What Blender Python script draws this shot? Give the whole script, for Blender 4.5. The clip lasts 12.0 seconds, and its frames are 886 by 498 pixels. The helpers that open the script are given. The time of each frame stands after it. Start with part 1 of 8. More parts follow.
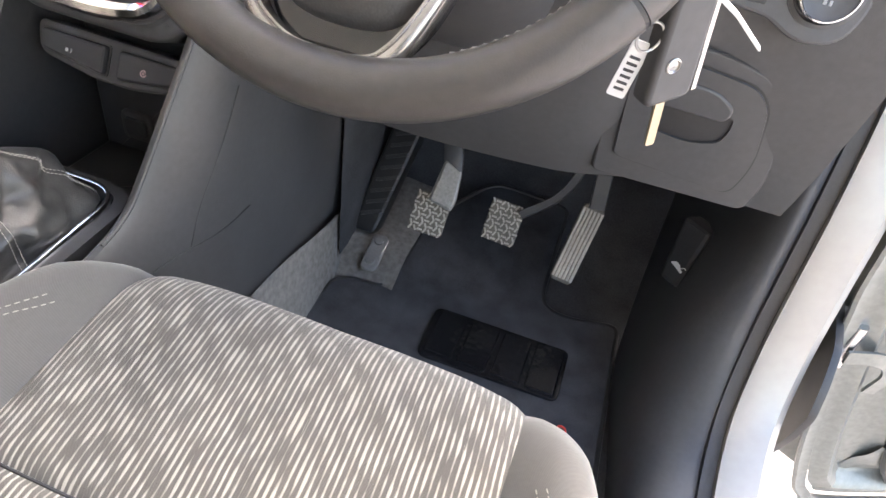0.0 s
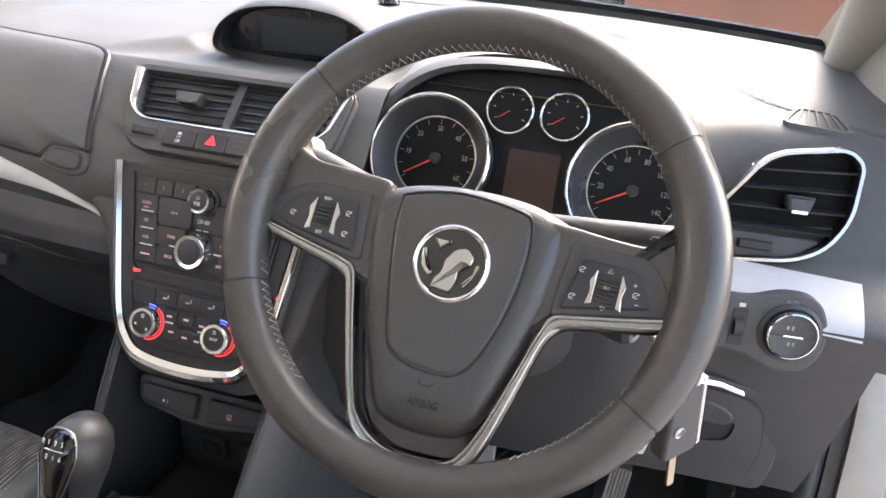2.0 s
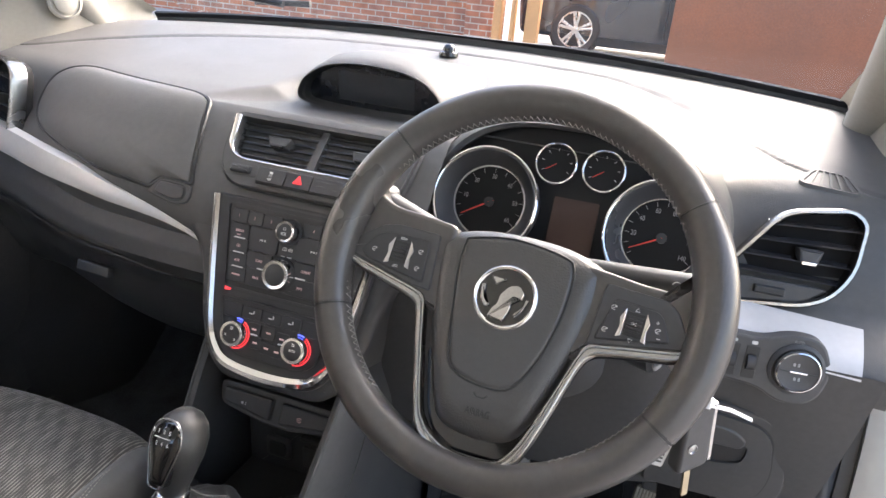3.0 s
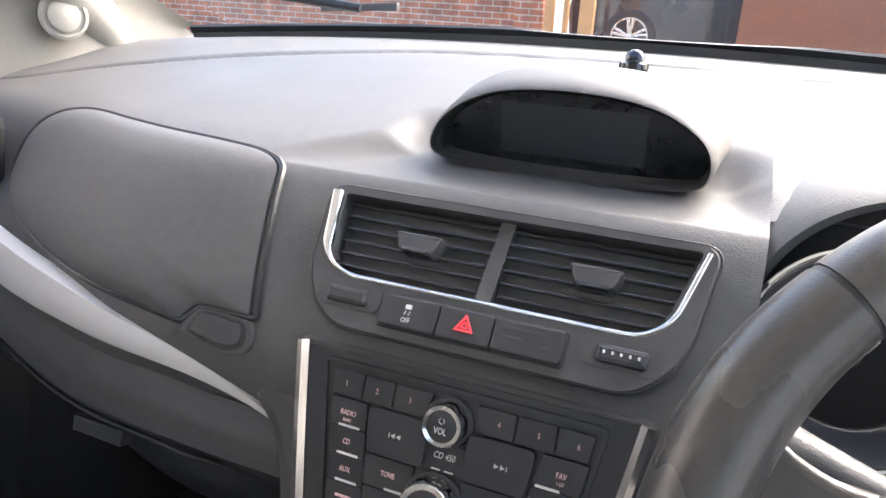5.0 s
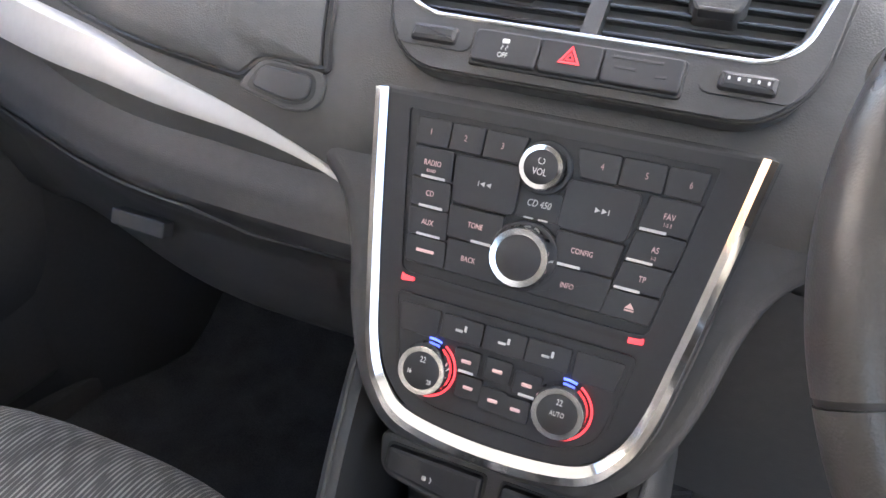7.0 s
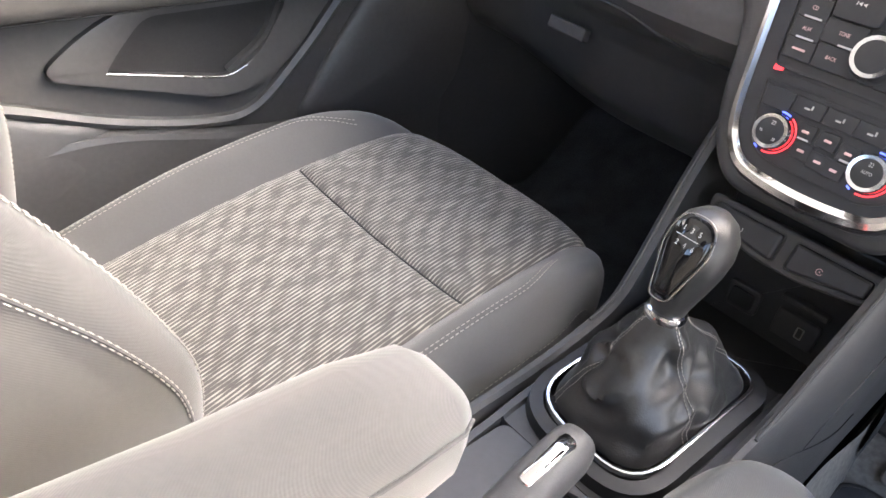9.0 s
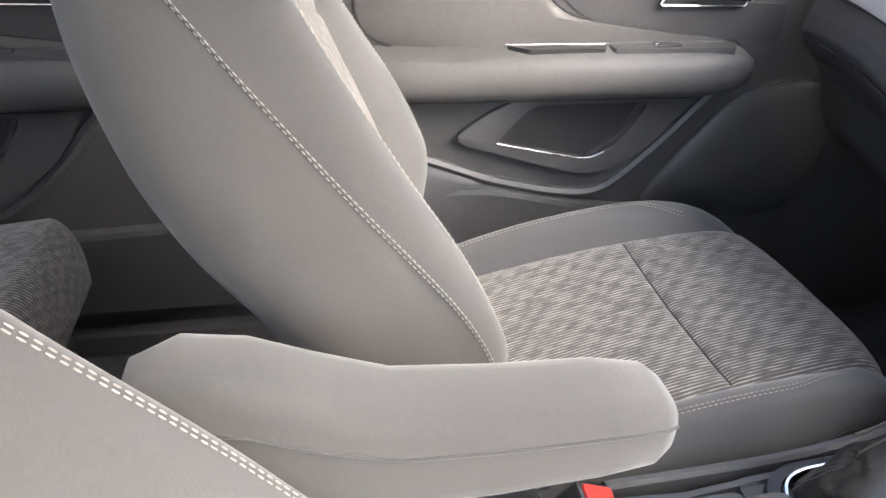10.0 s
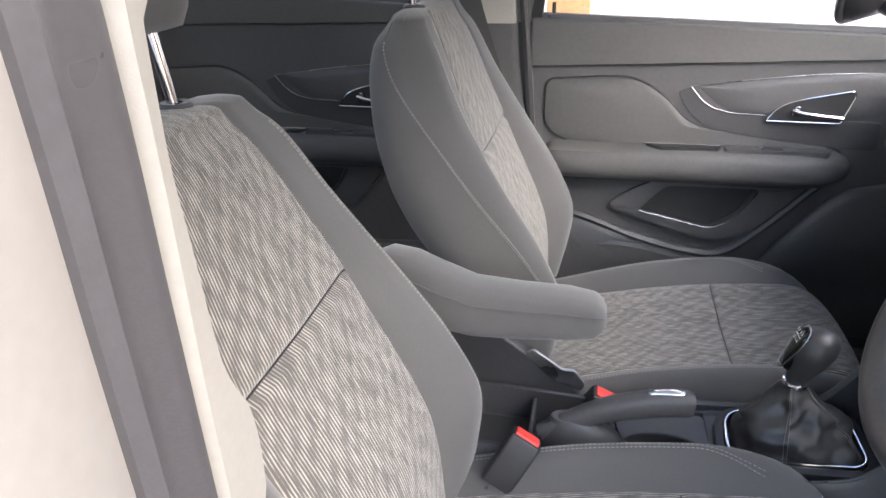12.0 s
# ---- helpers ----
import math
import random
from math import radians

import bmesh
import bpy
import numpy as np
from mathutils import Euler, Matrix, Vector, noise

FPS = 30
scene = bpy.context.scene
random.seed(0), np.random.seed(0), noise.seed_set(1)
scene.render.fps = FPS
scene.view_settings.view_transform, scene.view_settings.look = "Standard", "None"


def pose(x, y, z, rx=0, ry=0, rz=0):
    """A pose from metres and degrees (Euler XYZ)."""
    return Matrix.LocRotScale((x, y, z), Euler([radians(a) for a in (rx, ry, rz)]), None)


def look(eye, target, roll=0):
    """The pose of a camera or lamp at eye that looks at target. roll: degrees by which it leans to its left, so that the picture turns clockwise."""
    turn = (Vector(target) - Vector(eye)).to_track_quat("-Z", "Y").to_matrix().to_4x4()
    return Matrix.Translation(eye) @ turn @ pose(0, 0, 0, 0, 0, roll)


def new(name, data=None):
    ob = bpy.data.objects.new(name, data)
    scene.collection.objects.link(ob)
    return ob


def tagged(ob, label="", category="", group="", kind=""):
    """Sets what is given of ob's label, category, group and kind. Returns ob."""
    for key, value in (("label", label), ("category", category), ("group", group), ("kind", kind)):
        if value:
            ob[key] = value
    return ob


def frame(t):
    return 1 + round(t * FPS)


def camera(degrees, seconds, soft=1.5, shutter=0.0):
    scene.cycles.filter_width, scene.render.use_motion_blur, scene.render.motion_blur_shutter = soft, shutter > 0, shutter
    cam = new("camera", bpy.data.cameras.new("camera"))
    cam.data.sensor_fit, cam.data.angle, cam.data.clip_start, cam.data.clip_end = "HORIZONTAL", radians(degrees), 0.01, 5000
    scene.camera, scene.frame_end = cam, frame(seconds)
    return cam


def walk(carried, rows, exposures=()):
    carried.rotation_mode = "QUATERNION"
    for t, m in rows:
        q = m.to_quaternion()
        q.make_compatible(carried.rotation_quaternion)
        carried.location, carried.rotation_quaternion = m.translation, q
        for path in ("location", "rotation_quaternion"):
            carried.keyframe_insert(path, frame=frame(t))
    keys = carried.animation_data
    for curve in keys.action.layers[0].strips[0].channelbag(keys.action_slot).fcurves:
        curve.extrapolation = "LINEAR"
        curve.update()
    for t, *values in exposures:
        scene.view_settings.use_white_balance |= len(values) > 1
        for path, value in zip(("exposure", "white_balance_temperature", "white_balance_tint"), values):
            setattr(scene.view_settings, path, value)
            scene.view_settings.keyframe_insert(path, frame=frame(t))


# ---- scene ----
EXPO, SUN_E = 2.45, 1.15
cam = camera(64.4, 12.0, soft=1.5)
# seconds, x, y, z, yaw, pitch, roll of the eye, in metres and degrees
PATH = [
    (0.0, 0.4547, -0.3962, 0.7494, 12.1, -38.56, 11.19),
    (0.5, 0.4175, -0.4149, 0.7803, 11.92, -33.9, 9.11),
    (1.0, 0.3981, -0.4003, 0.8302, 12.4, -29.27, 6.53),
    (1.5, 0.3956, -0.3947, 0.8681, 13.4, -25.18, 4.82),
    (2.0, 0.414, -0.4472, 0.9181, 15.35, -23.14, 4.32),
    (2.5, 0.4273, -0.5144, 0.9491, 17.4, -22.18, 4.75),
    (3.0, 0.4205, -0.547, 0.9704, 18.55, -21.6, 5.46),
    (3.5, 0.3842, -0.5183, 0.9635, 19.5, -21.01, 5.77),
    (5.5, 0.0738, -0.1504, 0.8817, 22.07, -20.71, 1.74),
    (6.0, 0.0693, -0.1605, 0.8458, 19.23, -22.47, 2.87),
    (6.5, 0.0641, -0.1898, 0.8254, 18.6, -25.97, 3.89),
    (8.5, 0.1254, -0.4226, 0.7641, 34.13, -35.17, 8.33),
    (9.0, 0.1656, -0.5187, 0.7823, 45.14, -35.82, 7.35),
    (9.5, 0.2314, -0.5875, 0.8122, 59.27, -35.18, 5.54),
    (10.0, 0.3238, -0.5758, 0.866, 77.65, -31.88, 3.03),
    (10.5, 0.4427, -0.5027, 0.9517, 93.49, -27.08, 0.33),
    (11.0, 0.631, -0.453, 1.0447, 100.63, -24.38, -0.58),
    (11.5, 0.8276, -0.4037, 1.0555, 104.0, -22.98, -0.01),
    (12.0, 0.9118, -0.3775, 1.0365, 102.29, -25.04, -1.02),
]


def eye(x, y, z, yaw, pitch, roll):
    return pose(x, y, z, 0, 0, yaw) @ pose(0, 0, 0, 90 + pitch) @ pose(0, 0, 0, 0, 0, roll)


EXPOSURES = [(0.0, 1.20, 7200, 14), (0.5, 1.36, 7050, 13), (1.0, 1.50, 6900, 12), (1.5, 1.00, 6850, 13), (2.0, 0.52, 6900, 13), (2.5, 0.40, 6900, 13), (3.5, 0.30, 6900, 12), (5.5, 0.30, 6550, 12), (6.5, 0.70, 6550, 12), (8.5, 1.48, 7000, 16), (9.0, 0.96, 6850, 15), (9.5, 0.62, 6700, 14), (10.5, 0.40, 6450, 14), (11.2, 0.12, 6350, 15), (12.0, -0.29, 6150, 14)]
walk(cam, [(r[0], eye(*r[1:])) for r in PATH], exposures=[(t, EXPO + s, k, m) for t, s, k, m in EXPOSURES])

# ---------------------------------------------------------------- light
world = bpy.data.worlds.new("sky")
scene.world = world
world.use_nodes = True
SUN_UP, SUN_TURN = radians(33), radians(30)
sky = world.node_tree.nodes.new("ShaderNodeTexSky")
sky.sky_type, sky.sun_disc = "NISHITA", False
sky.sun_elevation, sky.sun_rotation = SUN_UP, SUN_TURN
sky.air_density, sky.dust_density = 1.0, 3.0
back = world.node_tree.nodes["Background"]
world.node_tree.links.new(sky.outputs[0], back.inputs[0])
back.inputs[1].default_value = 0.14
lamp = bpy.data.lights.new("sun", "SUN")
lamp.energy, lamp.angle, lamp.color = SUN_E, radians(65), (1.0, 0.98, 0.95)
to_sun = Vector((math.sin(SUN_TURN) * math.cos(SUN_UP), math.cos(SUN_TURN) * math.cos(SUN_UP), math.sin(SUN_UP)))
new("sun", lamp).matrix_world = look(to_sun * 20, (0, 0, 0))

# ---------------------------------------------------------------- materials


def material(name, colour, rough=0.5, metal=0.0, vary=0.15, scale=30.0, bump=0.0, bump_scale=900.0, spec=0.5, coat=0.0, wear=0.0):
    """A surface with broad and fine variation of colour and gloss, and a fine relief. Scales are per metre."""
    m = bpy.data.materials.new(name)
    m.use_nodes = True
    t = m.node_tree
    p = t.nodes["Principled BSDF"]
    p.inputs["Metallic"].default_value = metal
    p.inputs["Specular IOR Level"].default_value = spec
    p.inputs["Coat Weight"].default_value = coat
    co = t.nodes.new("ShaderNodeTexCoord")
    broad = t.nodes.new("ShaderNodeTexNoise")
    broad.inputs["Scale"].default_value, broad.inputs["Detail"].default_value = scale * 0.3, 4
    fine = t.nodes.new("ShaderNodeTexNoise")
    fine.inputs["Scale"].default_value, fine.inputs["Detail"].default_value = scale * 8, 3
    both = t.nodes.new("ShaderNodeMath")
    both.operation = "ADD"
    ramp = t.nodes.new("ShaderNodeMapRange")
    ramp.inputs[1].default_value, ramp.inputs[2].default_value = 0.6, 1.4
    ramp.inputs[3].default_value, ramp.inputs[4].default_value = 1 - vary, 1 + vary
    tint = t.nodes.new("ShaderNodeMix")
    tint.data_type, tint.blend_type = "RGBA", "MULTIPLY"
    tint.inputs[0].default_value = 1.0
    tint.inputs[6].default_value = (*colour, 1)
    for n in (broad, fine):
        t.links.new(co.outputs["Object"], n.inputs["Vector"])
    t.links.new(broad.outputs[0], both.inputs[0])
    t.links.new(fine.outputs[0], both.inputs[1])
    t.links.new(both.outputs[0], ramp.inputs[0])
    t.links.new(ramp.outputs[0], tint.inputs[7])
    t.links.new(tint.outputs[2], p.inputs["Base Color"])
    gloss = t.nodes.new("ShaderNodeMapRange")
    gloss.inputs[1].default_value, gloss.inputs[2].default_value = 0.3, 0.7
    gloss.inputs[3].default_value, gloss.inputs[4].default_value = max(rough - 0.08 - wear, 0.02), min(rough + 0.08 + wear, 1)
    t.links.new(broad.outputs[0], gloss.inputs[0])
    t.links.new(gloss.outputs[0], p.inputs["Roughness"])
    if bump:
        grain = t.nodes.new("ShaderNodeTexVoronoi")
        grain.inputs["Scale"].default_value = bump_scale
        t.links.new(co.outputs["Object"], grain.inputs["Vector"])
        b = t.nodes.new("ShaderNodeBump")
        b.inputs["Strength"].default_value, b.inputs["Distance"].default_value = bump, 0.24 / bump_scale
        t.links.new(grain.outputs[0], b.inputs["Height"])
        t.links.new(b.outputs[0], p.inputs["Normal"])
    return m


def striped_cloth(name, dark, light):
    """Woven cloth with pale broken stripes that run along the seat; u runs across, in metres."""
    m = bpy.data.materials.new(name)
    m.use_nodes = True
    t = m.node_tree
    p = t.nodes["Principled BSDF"]
    p.inputs["Roughness"].default_value = 0.95
    p.inputs["Specular IOR Level"].default_value = 0.15
    p.inputs["Sheen Weight"].default_value = 0.25
    uv = t.nodes.new("ShaderNodeUVMap")
    sep = t.nodes.new("ShaderNodeSeparateXYZ")
    t.links.new(uv.outputs[0], sep.inputs[0])

    def math_node(op, a, b=None, c=None):
        n = t.nodes.new("ShaderNodeMath")
        n.operation = op
        for k, v in enumerate((a, b, c)):
            if v is None:
                continue
            if isinstance(v, (int, float)):
                n.inputs[k].default_value = v
            else:
                t.links.new(v, n.inputs[k])
        return n.outputs[0]

    def noise_node(sx, sy, detail=2):
        c = t.nodes.new("ShaderNodeCombineXYZ")
        t.links.new(math_node("MULTIPLY", sep.outputs[0], sx), c.inputs[0])
        t.links.new(math_node("MULTIPLY", sep.outputs[1], sy), c.inputs[1])
        n = t.nodes.new("ShaderNodeTexNoise")
        n.inputs["Scale"].default_value, n.inputs["Detail"].default_value = 1.0, detail
        t.links.new(c.outputs[0], n.inputs["Vector"])
        return n.outputs[0]

    pitch = 0.0050
    slant = math_node("MULTIPLY_ADD", sep.outputs[1], 0.07, sep.outputs[0])
    sway = math_node("MULTIPLY", noise_node(20, 20), 0.0022)
    across = math_node("ADD", slant, sway)
    wave = math_node("SINE", math_node("MULTIPLY", across, 2 * math.pi / pitch))
    # every stripe breaks off and starts again on its own, in slanting drifts
    rank = math_node("MULTIPLY", math_node("FLOOR", math_node("MULTIPLY", across, 1 / pitch)), 1.7)
    own = t.nodes.new("ShaderNodeCombineXYZ")
    t.links.new(rank, own.inputs[0])
    t.links.new(math_node("MULTIPLY", sep.outputs[1], 42), own.inputs[1])
    broken = t.nodes.new("ShaderNodeTexNoise")
    broken.inputs["Scale"].default_value, broken.inputs["Detail"].default_value = 1.0, 2
    t.links.new(own.outputs[0], broken.inputs["Vector"])
    row = math_node("MULTIPLY", rank, 1 / 1.7)
    wander = math_node("MULTIPLY", noise_node(11, 11), 1.6)
    tilt_a = math_node("ADD", math_node("MULTIPLY_ADD", sep.outputs[1], 1 / 0.036, wander), math_node("MULTIPLY", row, 0.145))
    tilt_b = math_node("ADD", math_node("MULTIPLY_ADD", sep.outputs[1], 1 / 0.052, wander), math_node("MULTIPLY", row, -0.12))
    drift = math_node("ADD", math_node("MULTIPLY", math_node("SINE", math_node("MULTIPLY", tilt_a, 2 * math.pi)), 0.22), math_node("MULTIPLY", math_node("SINE", math_node("MULTIPLY", tilt_b, 2 * math.pi)), 0.13))
    level = math_node("ADD", math_node("ADD", wave, drift), math_node("MULTIPLY_ADD", broken.outputs[0], 2.7, -1.36))
    rng = t.nodes.new("ShaderNodeMapRange")
    rng.inputs[1].default_value, rng.inputs[2].default_value = 0.15, 1.05
    t.links.new(level, rng.inputs[0])
    weft = math_node("SINE", math_node("MULTIPLY", sep.outputs[1], 2 * math.pi / 0.0012))
    warp = math_node("SINE", math_node("MULTIPLY", sep.outputs[0], 2 * math.pi / 0.0012))
    thread = math_node("MULTIPLY", weft, warp)
    mix = t.nodes.new("ShaderNodeMix")
    mix.data_type = "RGBA"
    mix.inputs[6].default_value, mix.inputs[7].default_value = (*dark, 1), (*light, 1)
    t.links.new(rng.outputs[0], mix.inputs[0])
    worn = t.nodes.new("ShaderNodeMix")
    worn.data_type, worn.blend_type = "RGBA", "MULTIPLY"
    worn.inputs[0].default_value = 1.0
    t.links.new(mix.outputs[2], worn.inputs[6])
    t.links.new(math_node("MULTIPLY_ADD", noise_node(14, 14), 0.5, 0.75), worn.inputs[7])
    t.links.new(worn.outputs[2], p.inputs["Base Color"])
    b = t.nodes.new("ShaderNodeBump")
    b.inputs["Strength"].default_value, b.inputs["Distance"].default_value = 0.5, 0.0006
    t.links.new(math_node("MULTIPLY_ADD", thread, 0.35, rng.outputs[0]), b.inputs["Height"])
    t.links.new(b.outputs[0], p.inputs["Normal"])
    return m


def plain_cloth(name, colour):
    """Knitted cloth with a fine twill and slight pilling."""
    m = material(name, colour, 0.92, 0, 0.07, 40, 0.0, spec=0.15)
    t = m.node_tree
    p = t.nodes["Principled BSDF"]
    p.inputs["Sheen Weight"].default_value = 0.3
    p.inputs["Sheen Roughness"].default_value = 0.5
    co = t.nodes.new("ShaderNodeTexCoord")
    waves = []
    for axis in ("X", "Z"):
        w = t.nodes.new("ShaderNodeTexWave")
        w.bands_direction = "DIAGONAL" if axis == "X" else "Z"
        w.inputs["Scale"].default_value = 330
        w.inputs["Distortion"].default_value = 1.0
        t.links.new(co.outputs["Object"], w.inputs["Vector"])
        waves.append(w)
    add = t.nodes.new("ShaderNodeMath")
    add.operation = "ADD"
    t.links.new(waves[0].outputs["Fac"], add.inputs[0])
    t.links.new(waves[1].outputs["Fac"], add.inputs[1])
    b = t.nodes.new("ShaderNodeBump")
    b.inputs["Strength"].default_value, b.inputs["Distance"].default_value = 0.12, 0.0005
    t.links.new(add.outputs[0], b.inputs["Height"])
    t.links.new(b.outputs[0], p.inputs["Normal"])
    return m


def glass(name, tint=(1, 1, 1)):
    m = bpy.data.materials.new(name)
    m.use_nodes = True
    p = m.node_tree.nodes["Principled BSDF"]
    p.inputs["Base Color"].default_value = (*tint, 1)
    p.inputs["Transmission Weight"].default_value = 1.0
    p.inputs["Roughness"].default_value = 0.0
    p.inputs["IOR"].default_value = 1.05
    return m


def lit(name, colour, strength):
    m = bpy.data.materials.new(name)
    m.use_nodes = True
    p = m.node_tree.nodes["Principled BSDF"]
    p.inputs["Base Color"].default_value = (*colour, 1)
    p.inputs["Emission Color"].default_value = (*colour, 1)
    p.inputs["Emission Strength"].default_value = strength
    return m


def masonry(name):
    """Brick wall far off: courses with pale mortar."""
    m = bpy.data.materials.new(name)
    m.use_nodes = True
    t = m.node_tree
    p = t.nodes["Principled BSDF"]
    p.inputs["Roughness"].default_value = 0.9
    co = t.nodes.new("ShaderNodeTexCoord")
    sep = t.nodes.new("ShaderNodeSeparateXYZ")
    com = t.nodes.new("ShaderNodeCombineXYZ")
    t.links.new(co.outputs["Object"], sep.inputs[0])
    t.links.new(sep.outputs[0], com.inputs[0])
    t.links.new(sep.outputs[2], com.inputs[1])
    br = t.nodes.new("ShaderNodeTexBrick")
    br.inputs["Scale"].default_value = 1.0
    br.inputs["Brick Width"].default_value, br.inputs["Row Height"].default_value = 0.225, 0.075
    br.inputs["Mortar Size"].default_value = 0.008
    br.inputs["Color1"].default_value, br.inputs["Color2"].default_value = (0.42, 0.15, 0.08, 1), (0.30, 0.13, 0.09, 1)
    br.inputs["Mortar"].default_value = (0.42, 0.36, 0.30, 1)
    t.links.new(com.outputs[0], br.inputs["Vector"])
    n = t.nodes.new("ShaderNodeTexNoise")
    n.inputs["Scale"].default_value, n.inputs["Detail"].default_value = 6, 5
    t.links.new(co.outputs["Object"], n.inputs["Vector"])
    mul = t.nodes.new("ShaderNodeMix")
    mul.data_type, mul.blend_type = "RGBA", "OVERLAY"
    mul.inputs[0].default_value = 0.6
    t.links.new(br.outputs[0], mul.inputs[6])
    t.links.new(n.outputs[0], mul.inputs[7])
    t.links.new(mul.outputs[2], p.inputs["Base Color"])
    b = t.nodes.new("ShaderNodeBump")
    b.inputs["Distance"].default_value = 0.01
    t.links.new(br.outputs[1], b.inputs["Height"])
    b.invert = True
    t.links.new(b.outputs[0], p.inputs["Normal"])
    return m


DASH = material("grained dash plastic", (0.086, 0.085, 0.084), 0.50, 0, 0.10, 14, 0.5, 820, 0.30)
HARD = material("hard grained plastic", (0.060, 0.0595, 0.061), 0.44, 0, 0.14, 18, 0.35, 900, 0.45)
DOORTRIM = material("grey door plastic", (0.074, 0.0735, 0.075), 0.42, 0, 0.12, 16, 0.3, 900, 0.45)
DARK = material("dark plastic", (0.050, 0.050, 0.052), 0.40, 0, 0.15, 20, 0.2, 1200, 0.45)
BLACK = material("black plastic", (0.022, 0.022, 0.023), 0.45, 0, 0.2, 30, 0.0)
SOFTBLACK = material("matt button plastic", (0.030, 0.030, 0.033), 0.45, 0, 0.1, 40, 0.12, 2200)
GLOSS = material("gloss black plastic", (0.006, 0.006, 0.007), 0.08, 0, 0.1, 20, 0.0, coat=0.5)
DIALBLACK = material("matt dial black", (0.006, 0.006, 0.007), 0.5, 0, 0.1, 30, 0.0, spec=0.25)
SCREEN = material("dark screen", (0.012, 0.014, 0.018), 0.12, 0, 0.1, 10)
CHROME = material("chrome", (0.74, 0.74, 0.75), 0.07, 1, 0.05, 30, wear=0.02)
SATIN = material("satin silver", (0.55, 0.54, 0.53), 0.28, 1, 0.08, 30, wear=0.05)
SILVER_TRIM = material("silver lacquered trim", (0.52, 0.51, 0.50), 0.36, 0.25, 0.05, 20, 0.05, 1800)
LEATHER = material("wheel leather", (0.055, 0.051, 0.049), 0.34, 0, 0.16, 20, 0.25, 900, 0.6)
WHEELTRIM = material("dark chrome trim", (0.36, 0.355, 0.35), 0.24, 1, 0.08, 30)
PADSKIN = material("airbag cover skin", (0.052, 0.051, 0.051), 0.34, 0, 0.1, 20, 0.45, 560, 0.6)
BOOT = material("soft black leather", (0.030, 0.030, 0.030), 0.36, 0, 0.22, 30, 0.35, 700, 0.5)
VANE = material("glossy vent vane", (0.034, 0.034, 0.038), 0.20, 0, 0.1, 30)
THREAD = material("pale thread", (0.30, 0.287, 0.265), 0.85, 0, 0.1, 200)
CLOTH = plain_cloth("grey knitted cloth", (0.090, 0.0895, 0.088))
CLOTH_DARK = plain_cloth("dark seat-back cloth", (0.080, 0.0795, 0.079))
STRIPES = striped_cloth("striped seat cloth", (0.098, 0.094, 0.086), (0.36, 0.34, 0.305))
BELTCLOTH = material("woven belt webbing", (0.040, 0.039, 0.039), 0.7, 0, 0.2, 60, 0.6, 1400)
CREAM = material("cream pillar plastic", (0.29, 0.278, 0.250), 0.6, 0, 0.06, 20, 0.2, 900)
LINING = material("roof lining cloth", (0.55, 0.54, 0.50), 0.95, 0, 0.06, 30, 0.3, 1500)
PAINT = material("silver-white body paint", (0.345, 0.328, 0.300), 0.36, 0.2, 0.06, 10, coat=0.15)
STEEL = material("dull bare steel", (0.30, 0.29, 0.27), 0.55, 0.5, 0.3, 30)
DOORSKIN = material("dull silver-green door metal", (0.20, 0.205, 0.19), 0.38, 0.5, 0.2, 16)
RUBBER = material("black rubber seal", (0.050, 0.049, 0.050), 0.42, 0, 0.15, 40, 0.2, 500)
# paler copy of the seal rubber, its colour lifted for the lit pillar
LIT_RUBBER = material("paler lit rubber seal", (0.070, 0.067, 0.070), 0.34, 0, 0.12, 20, 0.15, 500, 0.5)
CARPET = material("black carpet", (0.058, 0.059, 0.063), 0.95, 0, 0.5, 60, 1.0, 700, 0.1)
MATCLOTH = material("needle-felt mat", (0.062, 0.063, 0.068), 0.95, 0, 0.5, 90, 1.0, 900, 0.1)
PADBASE = material("dark pedal rubber", (0.17, 0.153, 0.128), 0.8, 0, 0.3, 60)
FOOTRUB = material("worn pedal rubber", (0.50, 0.455, 0.385), 0.8, 0, 0.35, 60, 0.4, 300)
FELT = material("dusty grey felt lining", (0.185, 0.172, 0.158), 0.95, 0, 0.42, 14, 0.5, 900, 0.1)
RED = material("red release button", (0.62, 0.045, 0.035), 0.35, 0, 0.06, 30)
DIMPRINT = material("dim grey print", (0.30, 0.30, 0.30), 0.6, 0, 0.03, 30)
WHITE = material("white print", (0.62, 0.62, 0.61), 0.6, 0, 0.03, 30)
WHITETAG = material("white paper tag", (0.66, 0.66, 0.65), 0.6, 0, 0.03, 30)
BRASS = material("key blade", (0.46, 0.40, 0.29), 0.42, 1, 0.08, 60)
# near-black colour that stands in for the shade inside the vents
DUCT_SHADE = material("painted duct shade", (0.004, 0.004, 0.005), 0.9)
REDMARK = lit("red lit symbol", (0.72, 0.035, 0.045), 0.30)
PINK = lit("dim pink backlit print", (0.66, 0.44, 0.43), 0.03)
BLUE = lit("blue lit arc", (0.06, 0.10, 0.75), 0.5)
AMBER = lit("amber display glow", (0.030, 0.012, 0.007), 0.03)
GLASS = glass("window glass")
BRICKS = masonry("red brick")
WOOD = material("orange stained timber", (0.50, 0.26, 0.11), 0.7, 0, 0.3, 8, 0.3, 60)
GATE = material("brown painted boards", (0.22, 0.075, 0.035), 0.6, 0, 0.2, 6, 0.2, 90)
RENDER_WALL = material("pale rendered wall", (0.80, 0.79, 0.76), 0.9, 0, 0.05, 4)
PAVING = material("pale concrete paving", (0.36, 0.34, 0.32), 0.9, 0, 0.2, 3, 0.6, 60)
CARBLUE = material("dark blue car paint", (0.02, 0.025, 0.035), 0.25, 0.2, 0.05, 5, coat=1.0)

